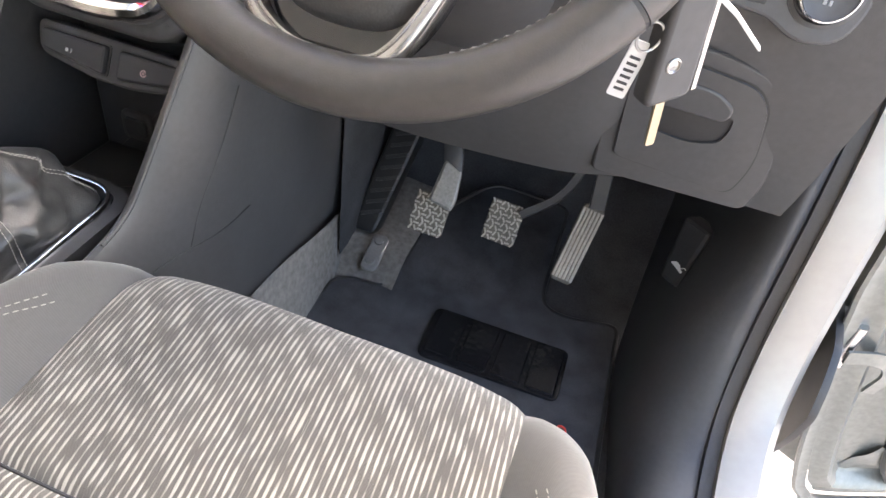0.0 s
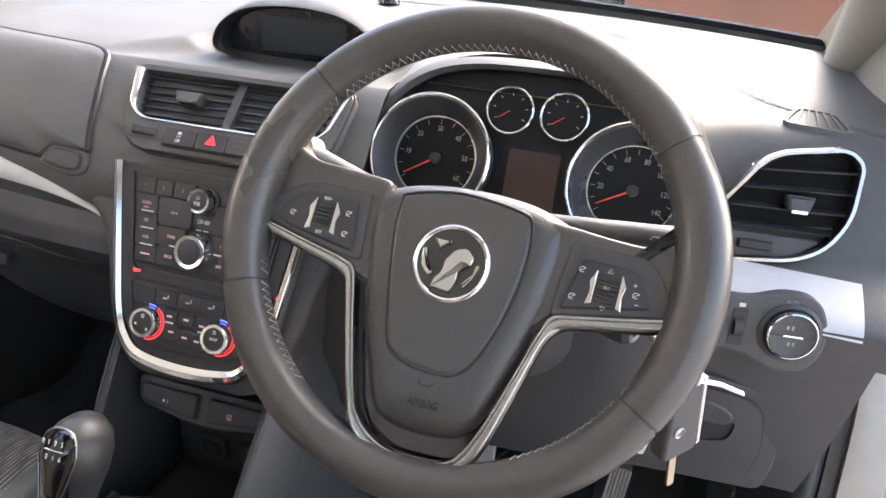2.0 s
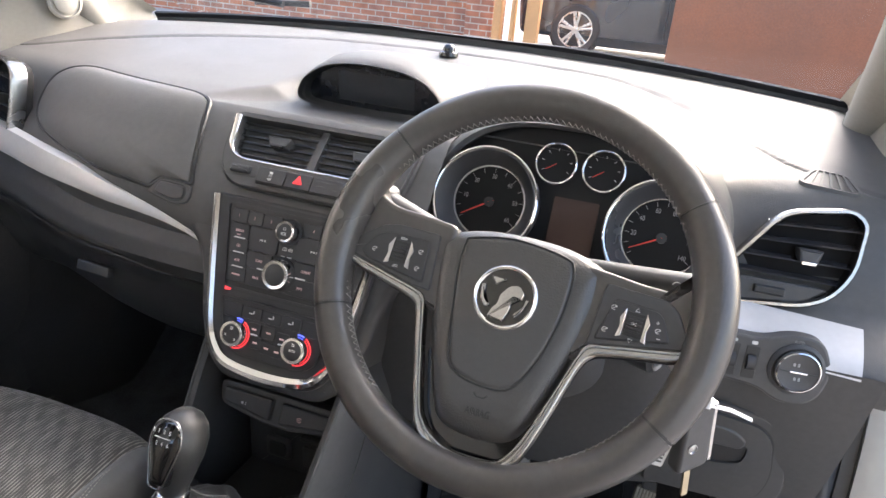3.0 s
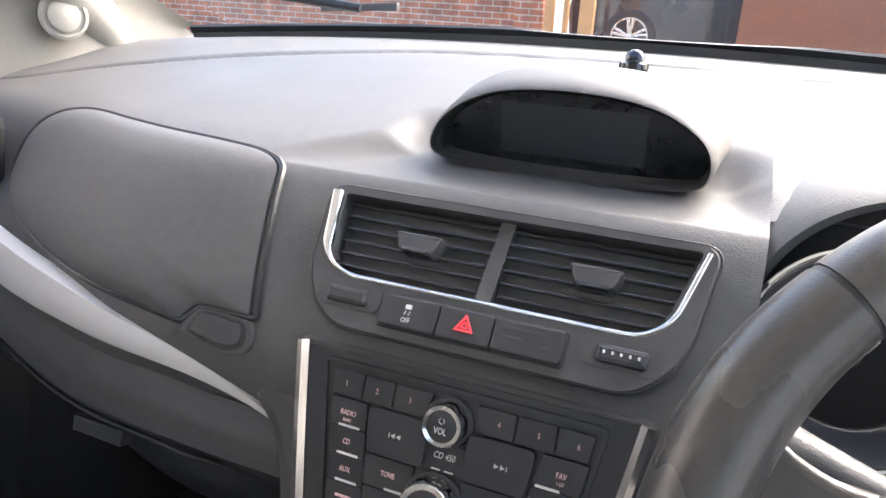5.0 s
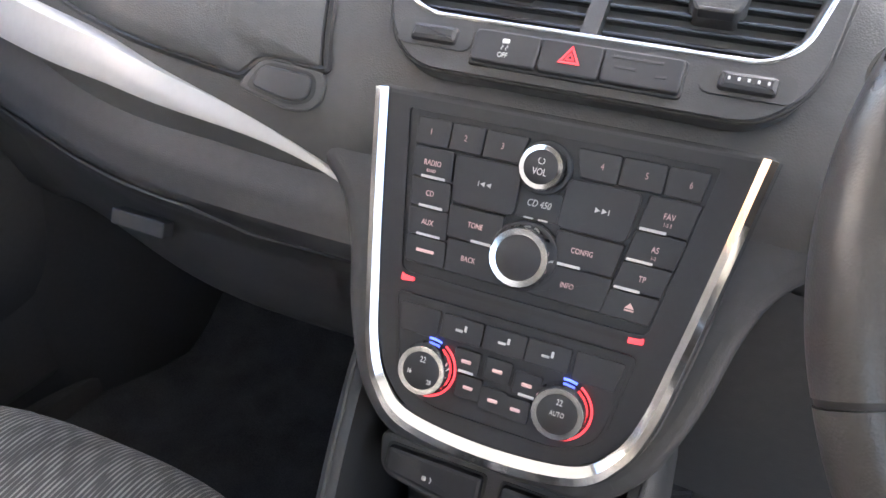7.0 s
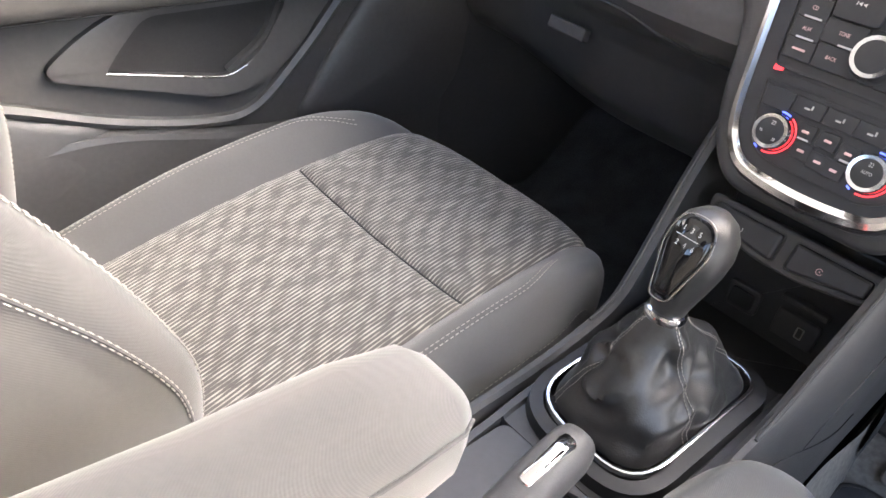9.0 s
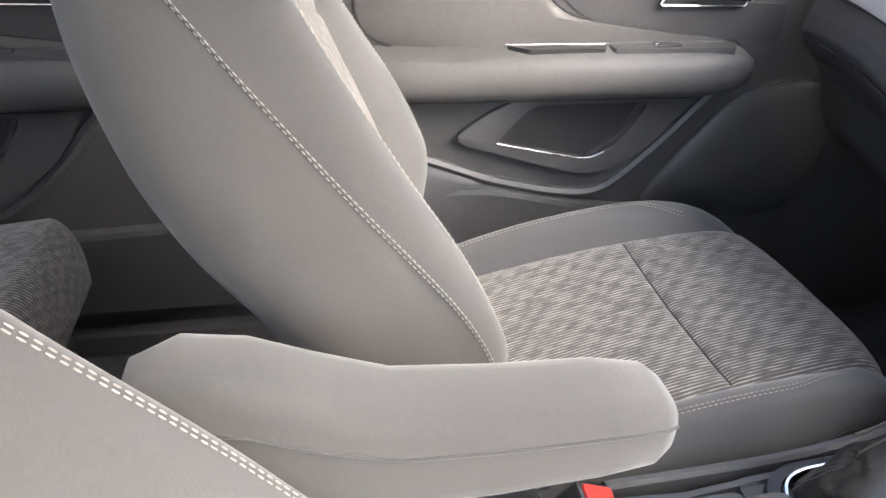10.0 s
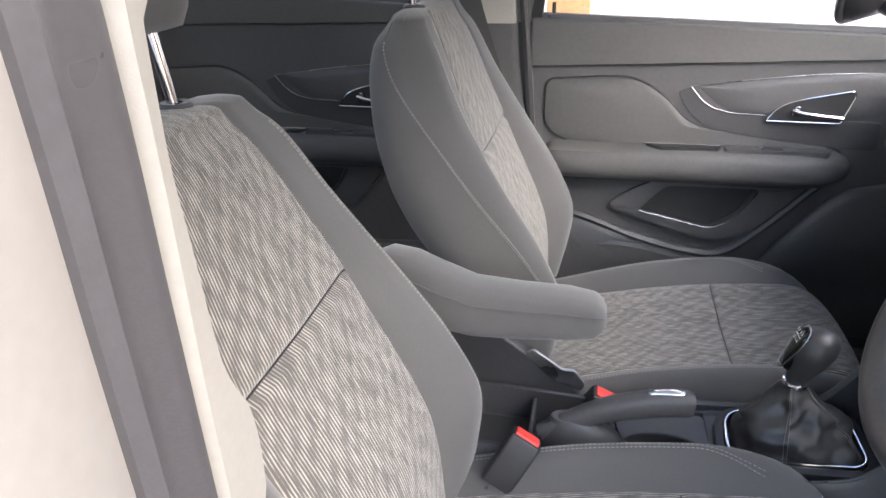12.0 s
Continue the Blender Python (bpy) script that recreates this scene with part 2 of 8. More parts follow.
# ---------------------------------------------------------------- building helpers


def thing(name, label, category, group="", at=(0, 0, 0)):
    ob = new(name)
    ob.empty_display_size = 0.05
    ob.location = at
    return tagged(ob, label, category, group)


def part(name, bm, mat, parent, label="", smooth=True):
    me = bpy.data.meshes.new(name)
    bmesh.ops.recalc_face_normals(bm, faces=bm.faces)
    if smooth:
        for f in bm.faces:
            f.smooth = True
        for e in bm.edges:
            if len(e.link_faces) == 2 and e.calc_face_angle(0) > (0.12 if max(len(f.verts) for f in e.link_faces) > 6 else 0.75):
                e.smooth = False
    bm.to_mesh(me)
    bm.free()
    me.materials.append(mat)
    ob = new(name, me)
    if parent is not None:
        ob.parent = parent
        ob.matrix_parent_inverse = world_of(parent).inverted()
    return tagged(ob, label)


def world_of(ob):
    if ob.parent is None:
        return ob.matrix_basis.copy()
    return world_of(ob.parent) @ ob.matrix_parent_inverse @ ob.matrix_basis


def setting(name, bm, mat, label, category, smooth=True):
    return tagged(part(name, bm, mat, None, label, smooth), label, category, kind="structure")


def frame_of(o, u, v):
    """A plane's matrix: origin, right and up; its normal is u x v."""
    u, v = Vector(u).normalized(), Vector(v).normalized()
    n = u.cross(v)
    m = Matrix.Identity(4)
    for k, a in enumerate((u, v, n)):
        for r in range(3):
            m[r][k] = a[r]
    m.translation = Vector(o)
    return m


def smoothstep(a, b, x):
    t = min(max((x - a) / (b - a), 0.0), 1.0)
    return t * t * (3 - 2 * t)


def spline(points, n=8, closed=False):
    """Catmull-Rom through the points."""
    P = [Vector(p) for p in points]
    out = []
    last = len(P) if closed else len(P) - 1
    for i in range(last):
        if closed:
            a, b, c, d = P[i - 1], P[i], P[(i + 1) % len(P)], P[(i + 2) % len(P)]
        else:
            b, c = P[i], P[i + 1]
            a = P[i - 1] if i else b + (b - c)
            d = P[i + 2] if i + 2 < len(P) else c + (c - b)
        for k in range(n):
            t = k / n
            out.append(0.5 * (2 * b + (c - a) * t + (2 * a - 5 * b + 4 * c - d) * t * t + (3 * b - a - 3 * c + d) * t ** 3))
    if not closed:
        out.append(P[-1])
    return out


def curve1(keys, x):
    """Smooth value at x from (x, value) keys, without overshoot."""
    n = len(keys)
    if x <= keys[0][0]:
        return keys[0][1]
    if x >= keys[-1][0]:
        return keys[-1][1]
    i = max(k for k in range(n - 1) if keys[k][0] <= x)

    def rise(k):
        return (keys[k + 1][1] - keys[k][1]) / (keys[k + 1][0] - keys[k][0])

    def slope(k):
        if k == 0 or k == n - 1:
            return rise(0 if k == 0 else n - 2)
        a, b = rise(k - 1), rise(k)
        return 0.0 if a * b <= 0 else 2 * a * b / (a + b)

    (a, p), (b, q) = keys[i], keys[i + 1]
    h = b - a
    t = (x - a) / h
    return p * (1 + 2 * t) * (1 - t) ** 2 + q * t * t * (3 - 2 * t) + h * t * (1 - t) ** 2 * slope(i) - h * t * t * (1 - t) * slope(i + 1)


def rounded(corners, k=5):
    """An outline with rounded corners from (x, y, radius)."""
    out = []
    n = len(corners)
    for i, (x, y, r) in enumerate(corners):
        p = Vector((x, y))
        a, b = Vector(corners[i - 1][:2]) - p, Vector(corners[(i + 1) % n][:2]) - p
        r = min(r, a.length * 0.49, b.length * 0.49)
        if r < 1e-5:
            out.append((p.x, p.y))
            continue
        a, b = p + a.normalized() * r, p + b.normalized() * r
        for j in range(k + 1):
            t = j / k
            q = a * (1 - t) ** 2 + p * 2 * t * (1 - t) + b * t * t
            out.append((q.x, q.y))
    return out


def dense(outline, step):
    """The same closed outline with its long edges cut up."""
    out = []
    for i, (x, y) in enumerate(outline):
        x1, y1 = outline[(i + 1) % len(outline)]
        k = max(1, int(math.hypot(x1 - x, y1 - y) / step))
        out += [(x + (x1 - x) * j / k, y + (y1 - y) * j / k) for j in range(k)]
    return out


def rect(x0, y0, x1, y1, r=0.002):
    return [(x0, y0, r), (x1, y0, r), (x1, y1, r), (x0, y1, r)]


def prism(bm, m, outline, low, high, bevel=0.0, segs=2):
    """A solid over an outline in the plane m, from low to high along its normal, its upper rim rounded."""
    n = len(outline)
    cx, cy = sum(p[0] for p in outline) / n, sum(p[1] for p in outline) / n
    area = sum(outline[i][0] * outline[(i + 1) % n][1] - outline[(i + 1) % n][0] * outline[i][1] for i in range(n))
    s = 1 if area > 0 else -1

    def inset(d):
        out = []
        for i in range(n):
            a, p, b = Vector(outline[i - 1]), Vector(outline[i]), Vector(outline[(i + 1) % n])
            t = (b - a)
            t = t.normalized() if t.length > 1e-9 else Vector((1, 0))
            out.append((p.x - s * t.y * d, p.y + s * t.x * d))
        return out

    rings = [(0.0, low), (0.0, high - bevel)]
    for k in range(1, segs + 1):
        a = math.pi / 2 * k / segs
        rings.append((bevel * (1 - math.cos(a)), high - bevel + bevel * math.sin(a)))
    if bevel <= 0:
        rings = [(0.0, low), (0.0, high)]
    loops = []
    for d, h in rings:
        loops.append([bm.verts.new(m @ Vector((x, y, h))) for x, y in (inset(d) if d else outline)])
    for a, b in zip(loops, loops[1:]):
        for i in range(n):
            bm.faces.new((a[i], a[(i + 1) % n], b[(i + 1) % n], b[i]))
    bm.faces.new(loops[-1])
    bm.faces.new(loops[0][::-1])
    return bm


def box(bm, m, x0, y0, z0, x1, y1, z1, bevel=0.003):
    return prism(bm, m, rounded(rect(x0, y0, x1, y1, bevel), 3), z0, z1, bevel * 0.9)


def loft(bm, rings, cap=True, closed=True):
    loops = [[bm.verts.new(Vector(p)) for p in r] for r in rings]
    n = len(loops[0])
    for a, b in zip(loops, loops[1:]):
        for i in range(n if closed else n - 1):
            bm.faces.new((a[i], a[(i + 1) % n], b[(i + 1) % n], b[i]))
    if cap and closed:
        bm.faces.new(loops[0][::-1])
        bm.faces.new(loops[-1])
    return bm


def plate(bm, m, out, inn, low, high, dip):
    """A panel with a hole: outline loops of equal count joined."""
    rings = [[m @ Vector((x, y, z)) for x, y in o] for o, z in ((out, low), (out, high - 0.002), ([(x * 0.99, y * 0.99 + 0.0003) for x, y in out], high), (inn, high), (inn, dip))]
    return loft(bm, rings, cap=False)


def sweep(bm, path, section, up=(0, 0, 1), closed=False, scale=None):
    """Carries a flat outline (across, upwards) along a path; up tells its upward side."""
    P = [Vector(p) for p in path]
    rings = []
    n = len(P)
    for i, p in enumerate(P):
        a = P[i - 1] if (i or closed) else p
        b = P[(i + 1) % n] if (i < n - 1 or closed) else p
        t = (b - a).normalized()
        w = Vector(up(i) if callable(up) else up)
        side = t.cross(w).normalized()
        w = side.cross(t)
        k = scale(i / max(n - 1, 1)) if scale else 1.0
        rings.append([p + side * (x * k) + w * (y * k) for x, y in section])
    if closed:
        rings.append(rings[0])
        loops = [[bm.verts.new(q) for q in r] for r in rings[:-1]]
        loops.append(loops[0])
        m = len(section)
        for a, b in zip(loops, loops[1:]):
            for i in range(m):
                bm.faces.new((a[i], a[(i + 1) % m], b[(i + 1) % m], b[i]))
        return bm
    return loft(bm, rings)


def circle(r, n=12, sx=1.0, sy=1.0):
    return [(r * sx * math.cos(2 * math.pi * k / n), r * sy * math.sin(2 * math.pi * k / n)) for k in range(n)]


def tube(bm, path, r, n=10, closed=False, scale=None, up=(0.03, 0.05, 1)):
    return sweep(bm, path, circle(r, n), up, closed, scale)


def lathe(bm, m, profile, n=32):
    """Turns (radius, height) round the plane's normal."""
    rings = [[m @ Vector((r * math.cos(2 * math.pi * k / n), r * math.sin(2 * math.pi * k / n), h)) for k in range(n)] for r, h in profile]
    return loft(bm, rings, cap=False)


def surface(bm, fn, us, vs, thick=None):
    """A grid of places fn(u, v), with u and v as its cloth coordinates."""
    lay = bm.loops.layers.uv.verify()
    grid = [[bm.verts.new(Vector(fn(u, v))) for u in us] for v in vs]
    for j in range(len(vs) - 1):
        for i in range(len(us) - 1):
            f = bm.faces.new((grid[j][i], grid[j][i + 1], grid[j + 1][i + 1], grid[j + 1][i]))
            for loop, (a, b) in zip(f.loops, ((i, j), (i + 1, j), (i + 1, j + 1), (i, j + 1))):
                loop[lay].uv = (us[a], vs[b])
    return bm


def steps(a, b, n):
    return [a + (b - a) * k / n for k in range(n + 1)]


def stitches(bm, path, length=0.0042, gap=0.0024, r=0.0006):
    """A row of short raised threads along a path."""
    P = [Vector(p) for p in path]
    run, pos = 0.0, []
    for a, b in zip(P, P[1:]):
        d = (b - a).length
        while run < d:
            pos.append((a + (b - a) * (run / d), (b - a).normalized()))
            run += length + gap
        run -= d
    for p, t in pos:
        side = t.cross(Vector((0.21, 0.35, 0.91))).normalized()
        w = side.cross(t)
        q = p + t * length
        for s in (0,):
            a = [bm.verts.new(p + side * x * r + w * y * r) for x, y in ((-1, 0), (0, -1), (1, 0), (0, 1))]
            mid = [bm.verts.new((p + q) / 2 + side * x * r * 1.5 + w * y * r * 1.5) for x, y in ((-1, 0), (0, -1), (1, 0), (0, 1))]
            b = [bm.verts.new(q + side * x * r + w * y * r) for x, y in ((-1, 0), (0, -1), (1, 0), (0, 1))]
            for c, d in ((a, mid), (mid, b)):
                for i in range(4):
                    bm.faces.new((c[i], c[(i + 1) % 4], d[(i + 1) % 4], d[i]))
            bm.faces.new(a[::-1])
            bm.faces.new(b)
    return bm


def lettering(name, text, size, m, mat, parent, bold=0.0, shear=0.0, depth=0.0003):
    cu = bpy.data.curves.new(name, "FONT")
    cu.body, cu.size, cu.align_x, cu.align_y = text, size, "CENTER", "CENTER"
    cu.extrude, cu.offset, cu.shear, cu.resolution_u = depth, bold, shear, 3
    tmp = bpy.data.objects.new(name, cu)
    me = bpy.data.meshes.new_from_object(tmp)
    bpy.data.objects.remove(tmp)
    me.materials.clear()
    me.materials.append(mat)
    ob = new(name, me)
    ob.matrix_basis = m @ Matrix.Diagonal((0.76, 1, 1, 1))
    if parent is not None:
        ob.parent = parent
        ob.matrix_parent_inverse = world_of(parent).inverted()
    return ob


def at(m, x, y, z=0.0, turn=0.0):
    return m @ pose(x, y, z, 0, 0, turn)


def B():
    return bmesh.new()


def dome(bm, m, outline, low, high, crown, n=8):
    """A cushion over an outline, swelling to its middle."""
    cx, cy = sum(p[0] for p in outline) / len(outline), sum(p[1] for p in outline) / len(outline)
    rings = [[m @ Vector((x, y, low)) for x, y in outline]]
    for k in range(n + 1):
        s = k / n
        d = 1 - 0.97 * s
        h = high + crown * (1 - (1 - s) ** 2.2) - (0.006 * (1 - min(s * 8, 1)) ** 2)
        rings.append([m @ Vector((cx + (x - cx) * d, cy + (y - cy) * d, h)) for x, y in outline])
    return loft(bm, rings)


# ---------------------------------------------------------------- the car's shell
XY = frame_of((0, 0, 0), (1, 0, 0), (0, 1, 0))
MID = -0.012  # the car's middle line

bm = surface(B(), lambda u, v: (u, v, -0.016 + 0.16 * smoothstep(0.56, 0.80, v) + 0.10 * math.exp(-((u - MID) / 0.10) ** 4)), steps(-0.86, 0.66, 44), steps(-1.9, 0.80, 50))
setting("floor", bm, CARPET, "black carpeted car floor with a raised middle tunnel", "floor")
bm = box(B(), XY, -0.80, 0.80, -0.1, 0.72, 0.84, 0.80, 0.01)
setting("wall_front", bm, CARPET, "black carpeted bulkhead below the windscreen", "bulkhead")
bm = surface(B(), lambda u, v: (u, v, 1.235 - 0.05 * (abs(u) / 0.62) ** 4 - 0.06 * smoothstep(-0.2, 0.16, v)), steps(-0.62, 0.62, 20), steps(-1.9, 0.16, 20))
bmesh.ops.solidify(bm, geom=bm.faces[:], thickness=-0.03)
setting("ceiling", bm, LINING, "pale grey cloth roof lining", "ceiling")


# rails out of view, added to close light leaks beside the ceiling
for side, nm in ((-1, "trim_roof_rail_passenger"), (1, "trim_roof_rail_driver")):
    bm = sweep(B(), [(side * 0.665 - 0.01, -1.92, 1.180), (side * 0.665 - 0.01, -0.8, 1.195), (side * 0.655 - 0.01, 0.02, 1.170)], [(-0.060, -0.018), (0.060, -0.018), (0.050, 0.030), (-0.050, 0.030)], (0, 0, 1))
    setting(nm, bm, LINING, "unseen pale roof rail added to stop light above the doors", "roof rail")


ROUND = [(0.045 * math.cos(a) * (1.0 if math.cos(a) > 0 else 0.8), 0.035 * math.sin(a)) for a in (2 * math.pi * k / 16 for k in range(16))]
for side, nm in ((-1, "trim_pillar_passenger"), (1, "trim_pillar_driver")):
    x = -0.735 if side < 0 else 0.665
    bm = sweep(B(), spline([(x, 0.66, 0.70), (x + side * -0.005, 0.56, 0.85), (x - side * 0.03, 0.36, 1.00), (x - side * 0.07, 0.14, 1.14), (x - side * 0.11, -0.02, 1.20)], 10), ROUND, (0, 0.6, 0.8))
    setting(nm, bm, CREAM, "cream plastic windscreen pillar trim", "pillar trim")
# the pillars' wide feet beside the dashboard
for nm, low, high in (("trim_pillar_foot_passenger", [(-0.81, 0.28, 0.755), (-0.745, 0.42, 0.765), (-0.708, 0.51, 0.785), (-0.700, 0.60, 0.800), (-0.710, 0.74, 0.818)], [(-0.825, 0.20, 1.00), (-0.775, 0.36, 1.00), (-0.735, 0.46, 0.975), (-0.715, 0.58, 0.915), (-0.712, 0.74, 0.835)]),
                      ("trim_pillar_foot_driver", [(0.715, 0.34, 0.720), (0.668, 0.43, 0.755), (0.648, 0.50, 0.775), (0.636, 0.61, 0.797), (0.624, 0.72, 0.812)], [(0.735, 0.24, 0.98), (0.690, 0.36, 0.99), (0.655, 0.46, 0.970), (0.632, 0.58, 0.910), (0.624, 0.72, 0.830)])):
    A_, B_ = spline(low, 8), spline(high, 8)
    side = 1 if low[0][0] > 0 else -1
    bm = B()
    surface(bm, lambda u, v: A_[int(u)].lerp(B_[int(u)], v) + Vector((side * 0.014 * math.sin(math.pi * v), 0, 0)), list(range(len(A_))), steps(0, 1, 12))
    bmesh.ops.solidify(bm, geom=bm.faces[:], thickness=0.004)
    setting(nm, bm, CREAM, "wide cream plastic foot of the windscreen pillar", "pillar trim")
# loudspeaker in the passenger-side pillar foot
foot = frame_of((-0.713, 0.500, 0.852), (0.45, 0.89, 0.0), (-0.10, 0.05, 0.99))
tw = thing("tweeter", "round cream tweeter grille in the pillar trim", "loudspeaker")
part("rim", lathe(B(), foot, [(0.030, 0.0), (0.030, 0.006), (0.026, 0.008), (0.024, 0.005), (0.0005, 0.0045)], 32), CREAM, tw)
part("grille", lathe(B(), foot, [(0.020, 0.004), (0.020, 0.009), (0.016, 0.011), (0.0005, 0.012)], 28), CREAM, tw)

# windscreen and its black lower band
bm = B()
loft(bm, [[(-0.74, 0.86, 0.83), (0.70, 0.86, 0.83), (0.62, 0.10, 1.20), (-0.64, 0.10, 1.20)], [(-0.74, 0.865, 0.835), (0.70, 0.865, 0.835), (0.62, 0.105, 1.205), (-0.64, 0.105, 1.205)]])
ws = setting("window_front", bm, GLASS, "clear raked windscreen", "windscreen", smooth=False)
ws.visible_shadow = False
bm = B()
arc = [(x, 0.82 - 0.10 * (abs(x - MID) / 0.66) ** 2.2, 0.838 - 0.024 * (abs(x - MID) / 0.66) ** 2) for x in steps(-0.68, 0.655, 40)]
sweep(bm, arc, [(-0.022, -0.02), (0.022, -0.02), (0.022, 0.012), (-0.018, 0.004)], (0, 0, 1))
setting("trim_cowl", bm, BLACK, "black plastic strip at the windscreen's foot", "trim")
bm = B()
loft(bm, [[(x, y + 0.012, z + 0.004), (x, y - 0.014, z + 0.008), (x, y - 0.022, min(z + 0.020, 0.83 + (0.86 - y + 0.022) * 0.487 - 0.006)), (x, y - 0.018, min(z + 0.023, 0.83 + (0.86 - y + 0.018) * 0.487 - 0.003))] for x, y, z in arc])
setting("trim_glass_border", bm, BLACK, "black printed border along the windscreen's lower edge", "trim")
bm = tube(B(), spline([(-0.46, 0.84, 0.872), (-0.60, 0.82, 0.885), (-0.40, 0.86, 0.868)][:2] + [(-0.72, 0.80, 0.892)], 6), 0.008, 8)
wiper = thing("windscreen_wiper", "black parked windscreen wiper arm outside the glass", "wiper")
part("arm", bm, BLACK, wiper)
part("blade", box(B(), frame_of((-0.50, 0.865, 0.865), (1, -0.1, 0.06), (0, 1, 0)), -0.05, -0.006, 0, 0.10, 0.006, 0.012, 0.002), RUBBER, wiper)

# ---------------------------------------------------------------- dashboard
dash = thing("dashboard", "dark grey grained soft dashboard with silver trim", "dashboard", at=(0, 0.4, 0.6))


def bow(x, v=13.0):
    """How far the dashboard's face runs forward towards its ends; less so low down on the driver's side."""
    right = 0.085 - 0.060 * smoothstep(9.8, 12.2, v)
    return right * smoothstep(0.42, 0.52, x) + 0.11 * smoothstep(-0.30, -0.72, x)


PROFILE = [(0.830, 0.838), (0.72, 0.838), (0.60, 0.830), (0.46, 0.812), (0.34, 0.796), (0.285, 0.787), (0.252, 0.776), (0.228, 0.756), (0.205, 0.728), (0.184, 0.700), (0.170, 0.676), (0.163, 0.655), (0.163, 0.630), (0.172, 0.600)]


def seam_at(x):
    """Where the seam behind the front pad runs, along the profile."""
    return curve1([(-0.73, 4.4), (-0.62, 3.2), (-0.50, 2.5), (-0.345, 1.95), (-0.22, 1.6), (0.0, 1.45), (0.247, 1.55), (0.39, 2.3), (0.50, 3.6), (0.56, 4.6), (0.66, 5.6)], x)


def dash_point(x, v):
    i = min(int(v), len(PROFILE) - 2)
    f = v - i
    P = PROFILE
    a, b, c, d = P[max(i - 1, 0)], P[i], P[i + 1], P[min(i + 2, len(P) - 1)]
    y, z = (0.5 * (2 * b[k] + (c[k] - a[k]) * f + (2 * a[k] - 5 * b[k] + 4 * c[k] - d[k]) * f * f + (3 * b[k] - a[k] - 3 * c[k] + d[k]) * f ** 3) for k in (0, 1))
    k = smoothstep(0, 5, v)
    y += bow(x, v) * k - (1 - k) * 0.10 * (abs(x - MID) / 0.66) ** 2.2
    z -= 0.020 * (abs(x - MID) / 0.66) ** 2.5 * (1 - 0.5 * k)
    # the flat floor in front of the display
    reach = 0.118 + (1.0 if x < 0 else 0.25) * max(0.0, 0.330 - y)
    k2 = smoothstep(reach + 0.040, reach, abs(x)) * smoothstep(0.41, 0.345, y)
    z += (min(z, 0.777) - z) * k2
    # the seam groove behind the front pad
    z -= 0.006 * math.exp(-((v - seam_at(x)) / 0.05) ** 2)
    return Vector((x, y, z))


def dash_normal(x, v):
    a = dash_point(x + 0.004, v) - dash_point(x - 0.004, v)
    b = dash_point(x, v + 0.04) - dash_point(x, v - 0.04)
    return a.cross(b).normalized() * -1


def fine(a, b):
    n = len(PROFILE) - 1
    return steps(a, b, int((b - a) * 16))


bm = B()
surface(bm, dash_point, steps(-0.735, 0.150, 130), fine(0, 13))
part("upper_panel", bm, DASH, dash)
bm = B()
surface(bm, dash_point, steps(0.150, 0.465, 30), fine(0, 5.2))
part("upper_panel", bm, DASH, dash)
bm = B()
surface(bm, dash_point, steps(0.465, 0.665, 22), fine(0, 13))
part("upper_panel", bm, DASH, dash)


def on_dash(x, v, h=0.0):
    n = dash_normal(x, v)
    return dash_point(x, v) + (n if n.y < 0 or n.z > 0 else -n) * h


part("seam_gap", tube(B(), [on_dash(x, seam_at(x), 0.0008) for x in steps(-0.72, 0.62, 110)], 0.0024, 6), BLACK, dash)
# airbag lid in front of the passenger: a raised panel with a groove round it
def lid_point(a, b, h):
    """a across from 0 to 1, b downwards from 0 to 1 over the lid."""
    x = -0.532 + (0.331 + 0.032 * b) * a
    top, bot = 5.2 + 1.0 * (a ** 3) * 0.6, 10.2 + 0.25 * a
    return on_dash(x, top + (bot - top) * b, h)


edge = rounded([(0.0, 0.25, 0.2), (0.16, 0.0, 0.2), (1.0, 0.0, 0.12), (1.0, 0.84, 0.015), (0.865, 0.85, 0.03), (0.815, 0.975, 0.02), (0.0, 0.72, 0.3)], 8)
edge = dense(edge, 0.04)
bm = B()
rings = []
for shrink, h in ((0.0, -0.004), (0.008, 0.001), (0.016, 0.0035), (0.06, 0.0055), (0.25, 0.0075), (0.5, 0.009), (0.8, 0.0095), (0.97, 0.0095)):
    rings.append([lid_point(0.5 + (a - 0.5) * (1 - shrink), 0.48 + (b - 0.48) * (1 - shrink), h) for a, b in edge])
loft(bm, rings)
part("airbag_lid", bm, DASH, dash)
bm = B()
sweep(bm, [lid_point(0.5 + (a - 0.5) * 1.012, 0.48 + (b - 0.48) * 1.012, 0.0012) for a, b in edge], circle(0.0030, 6), (0, -0.6, 0.8), closed=True)
part("gap", bm, BLACK, dash)
# small push catch under the lid
cm = frame_of(on_dash(-0.2015, 10.25, 0.001), (1, 0.0, -0.02), dash_point(-0.2015, 9.9) - dash_point(-0.2015, 10.6))
catch_o = [(-0.036, -0.010, 0.006), (-0.022, 0.0145, 0.010), (0.031, 0.0130, 0.010), (0.032, -0.010, 0.012), (0.012, -0.0185, 0.012)]
part("catch_frame", prism(B(), cm, rounded(catch_o), -0.004, 0.0022, 0.002), DASH, dash)
part("catch_gap", prism(B(), cm, rounded([(x * 0.80, y * 0.78, r) for x, y, r in catch_o]), -0.004, 0.0026, 0.0), BLACK, dash, smooth=False)
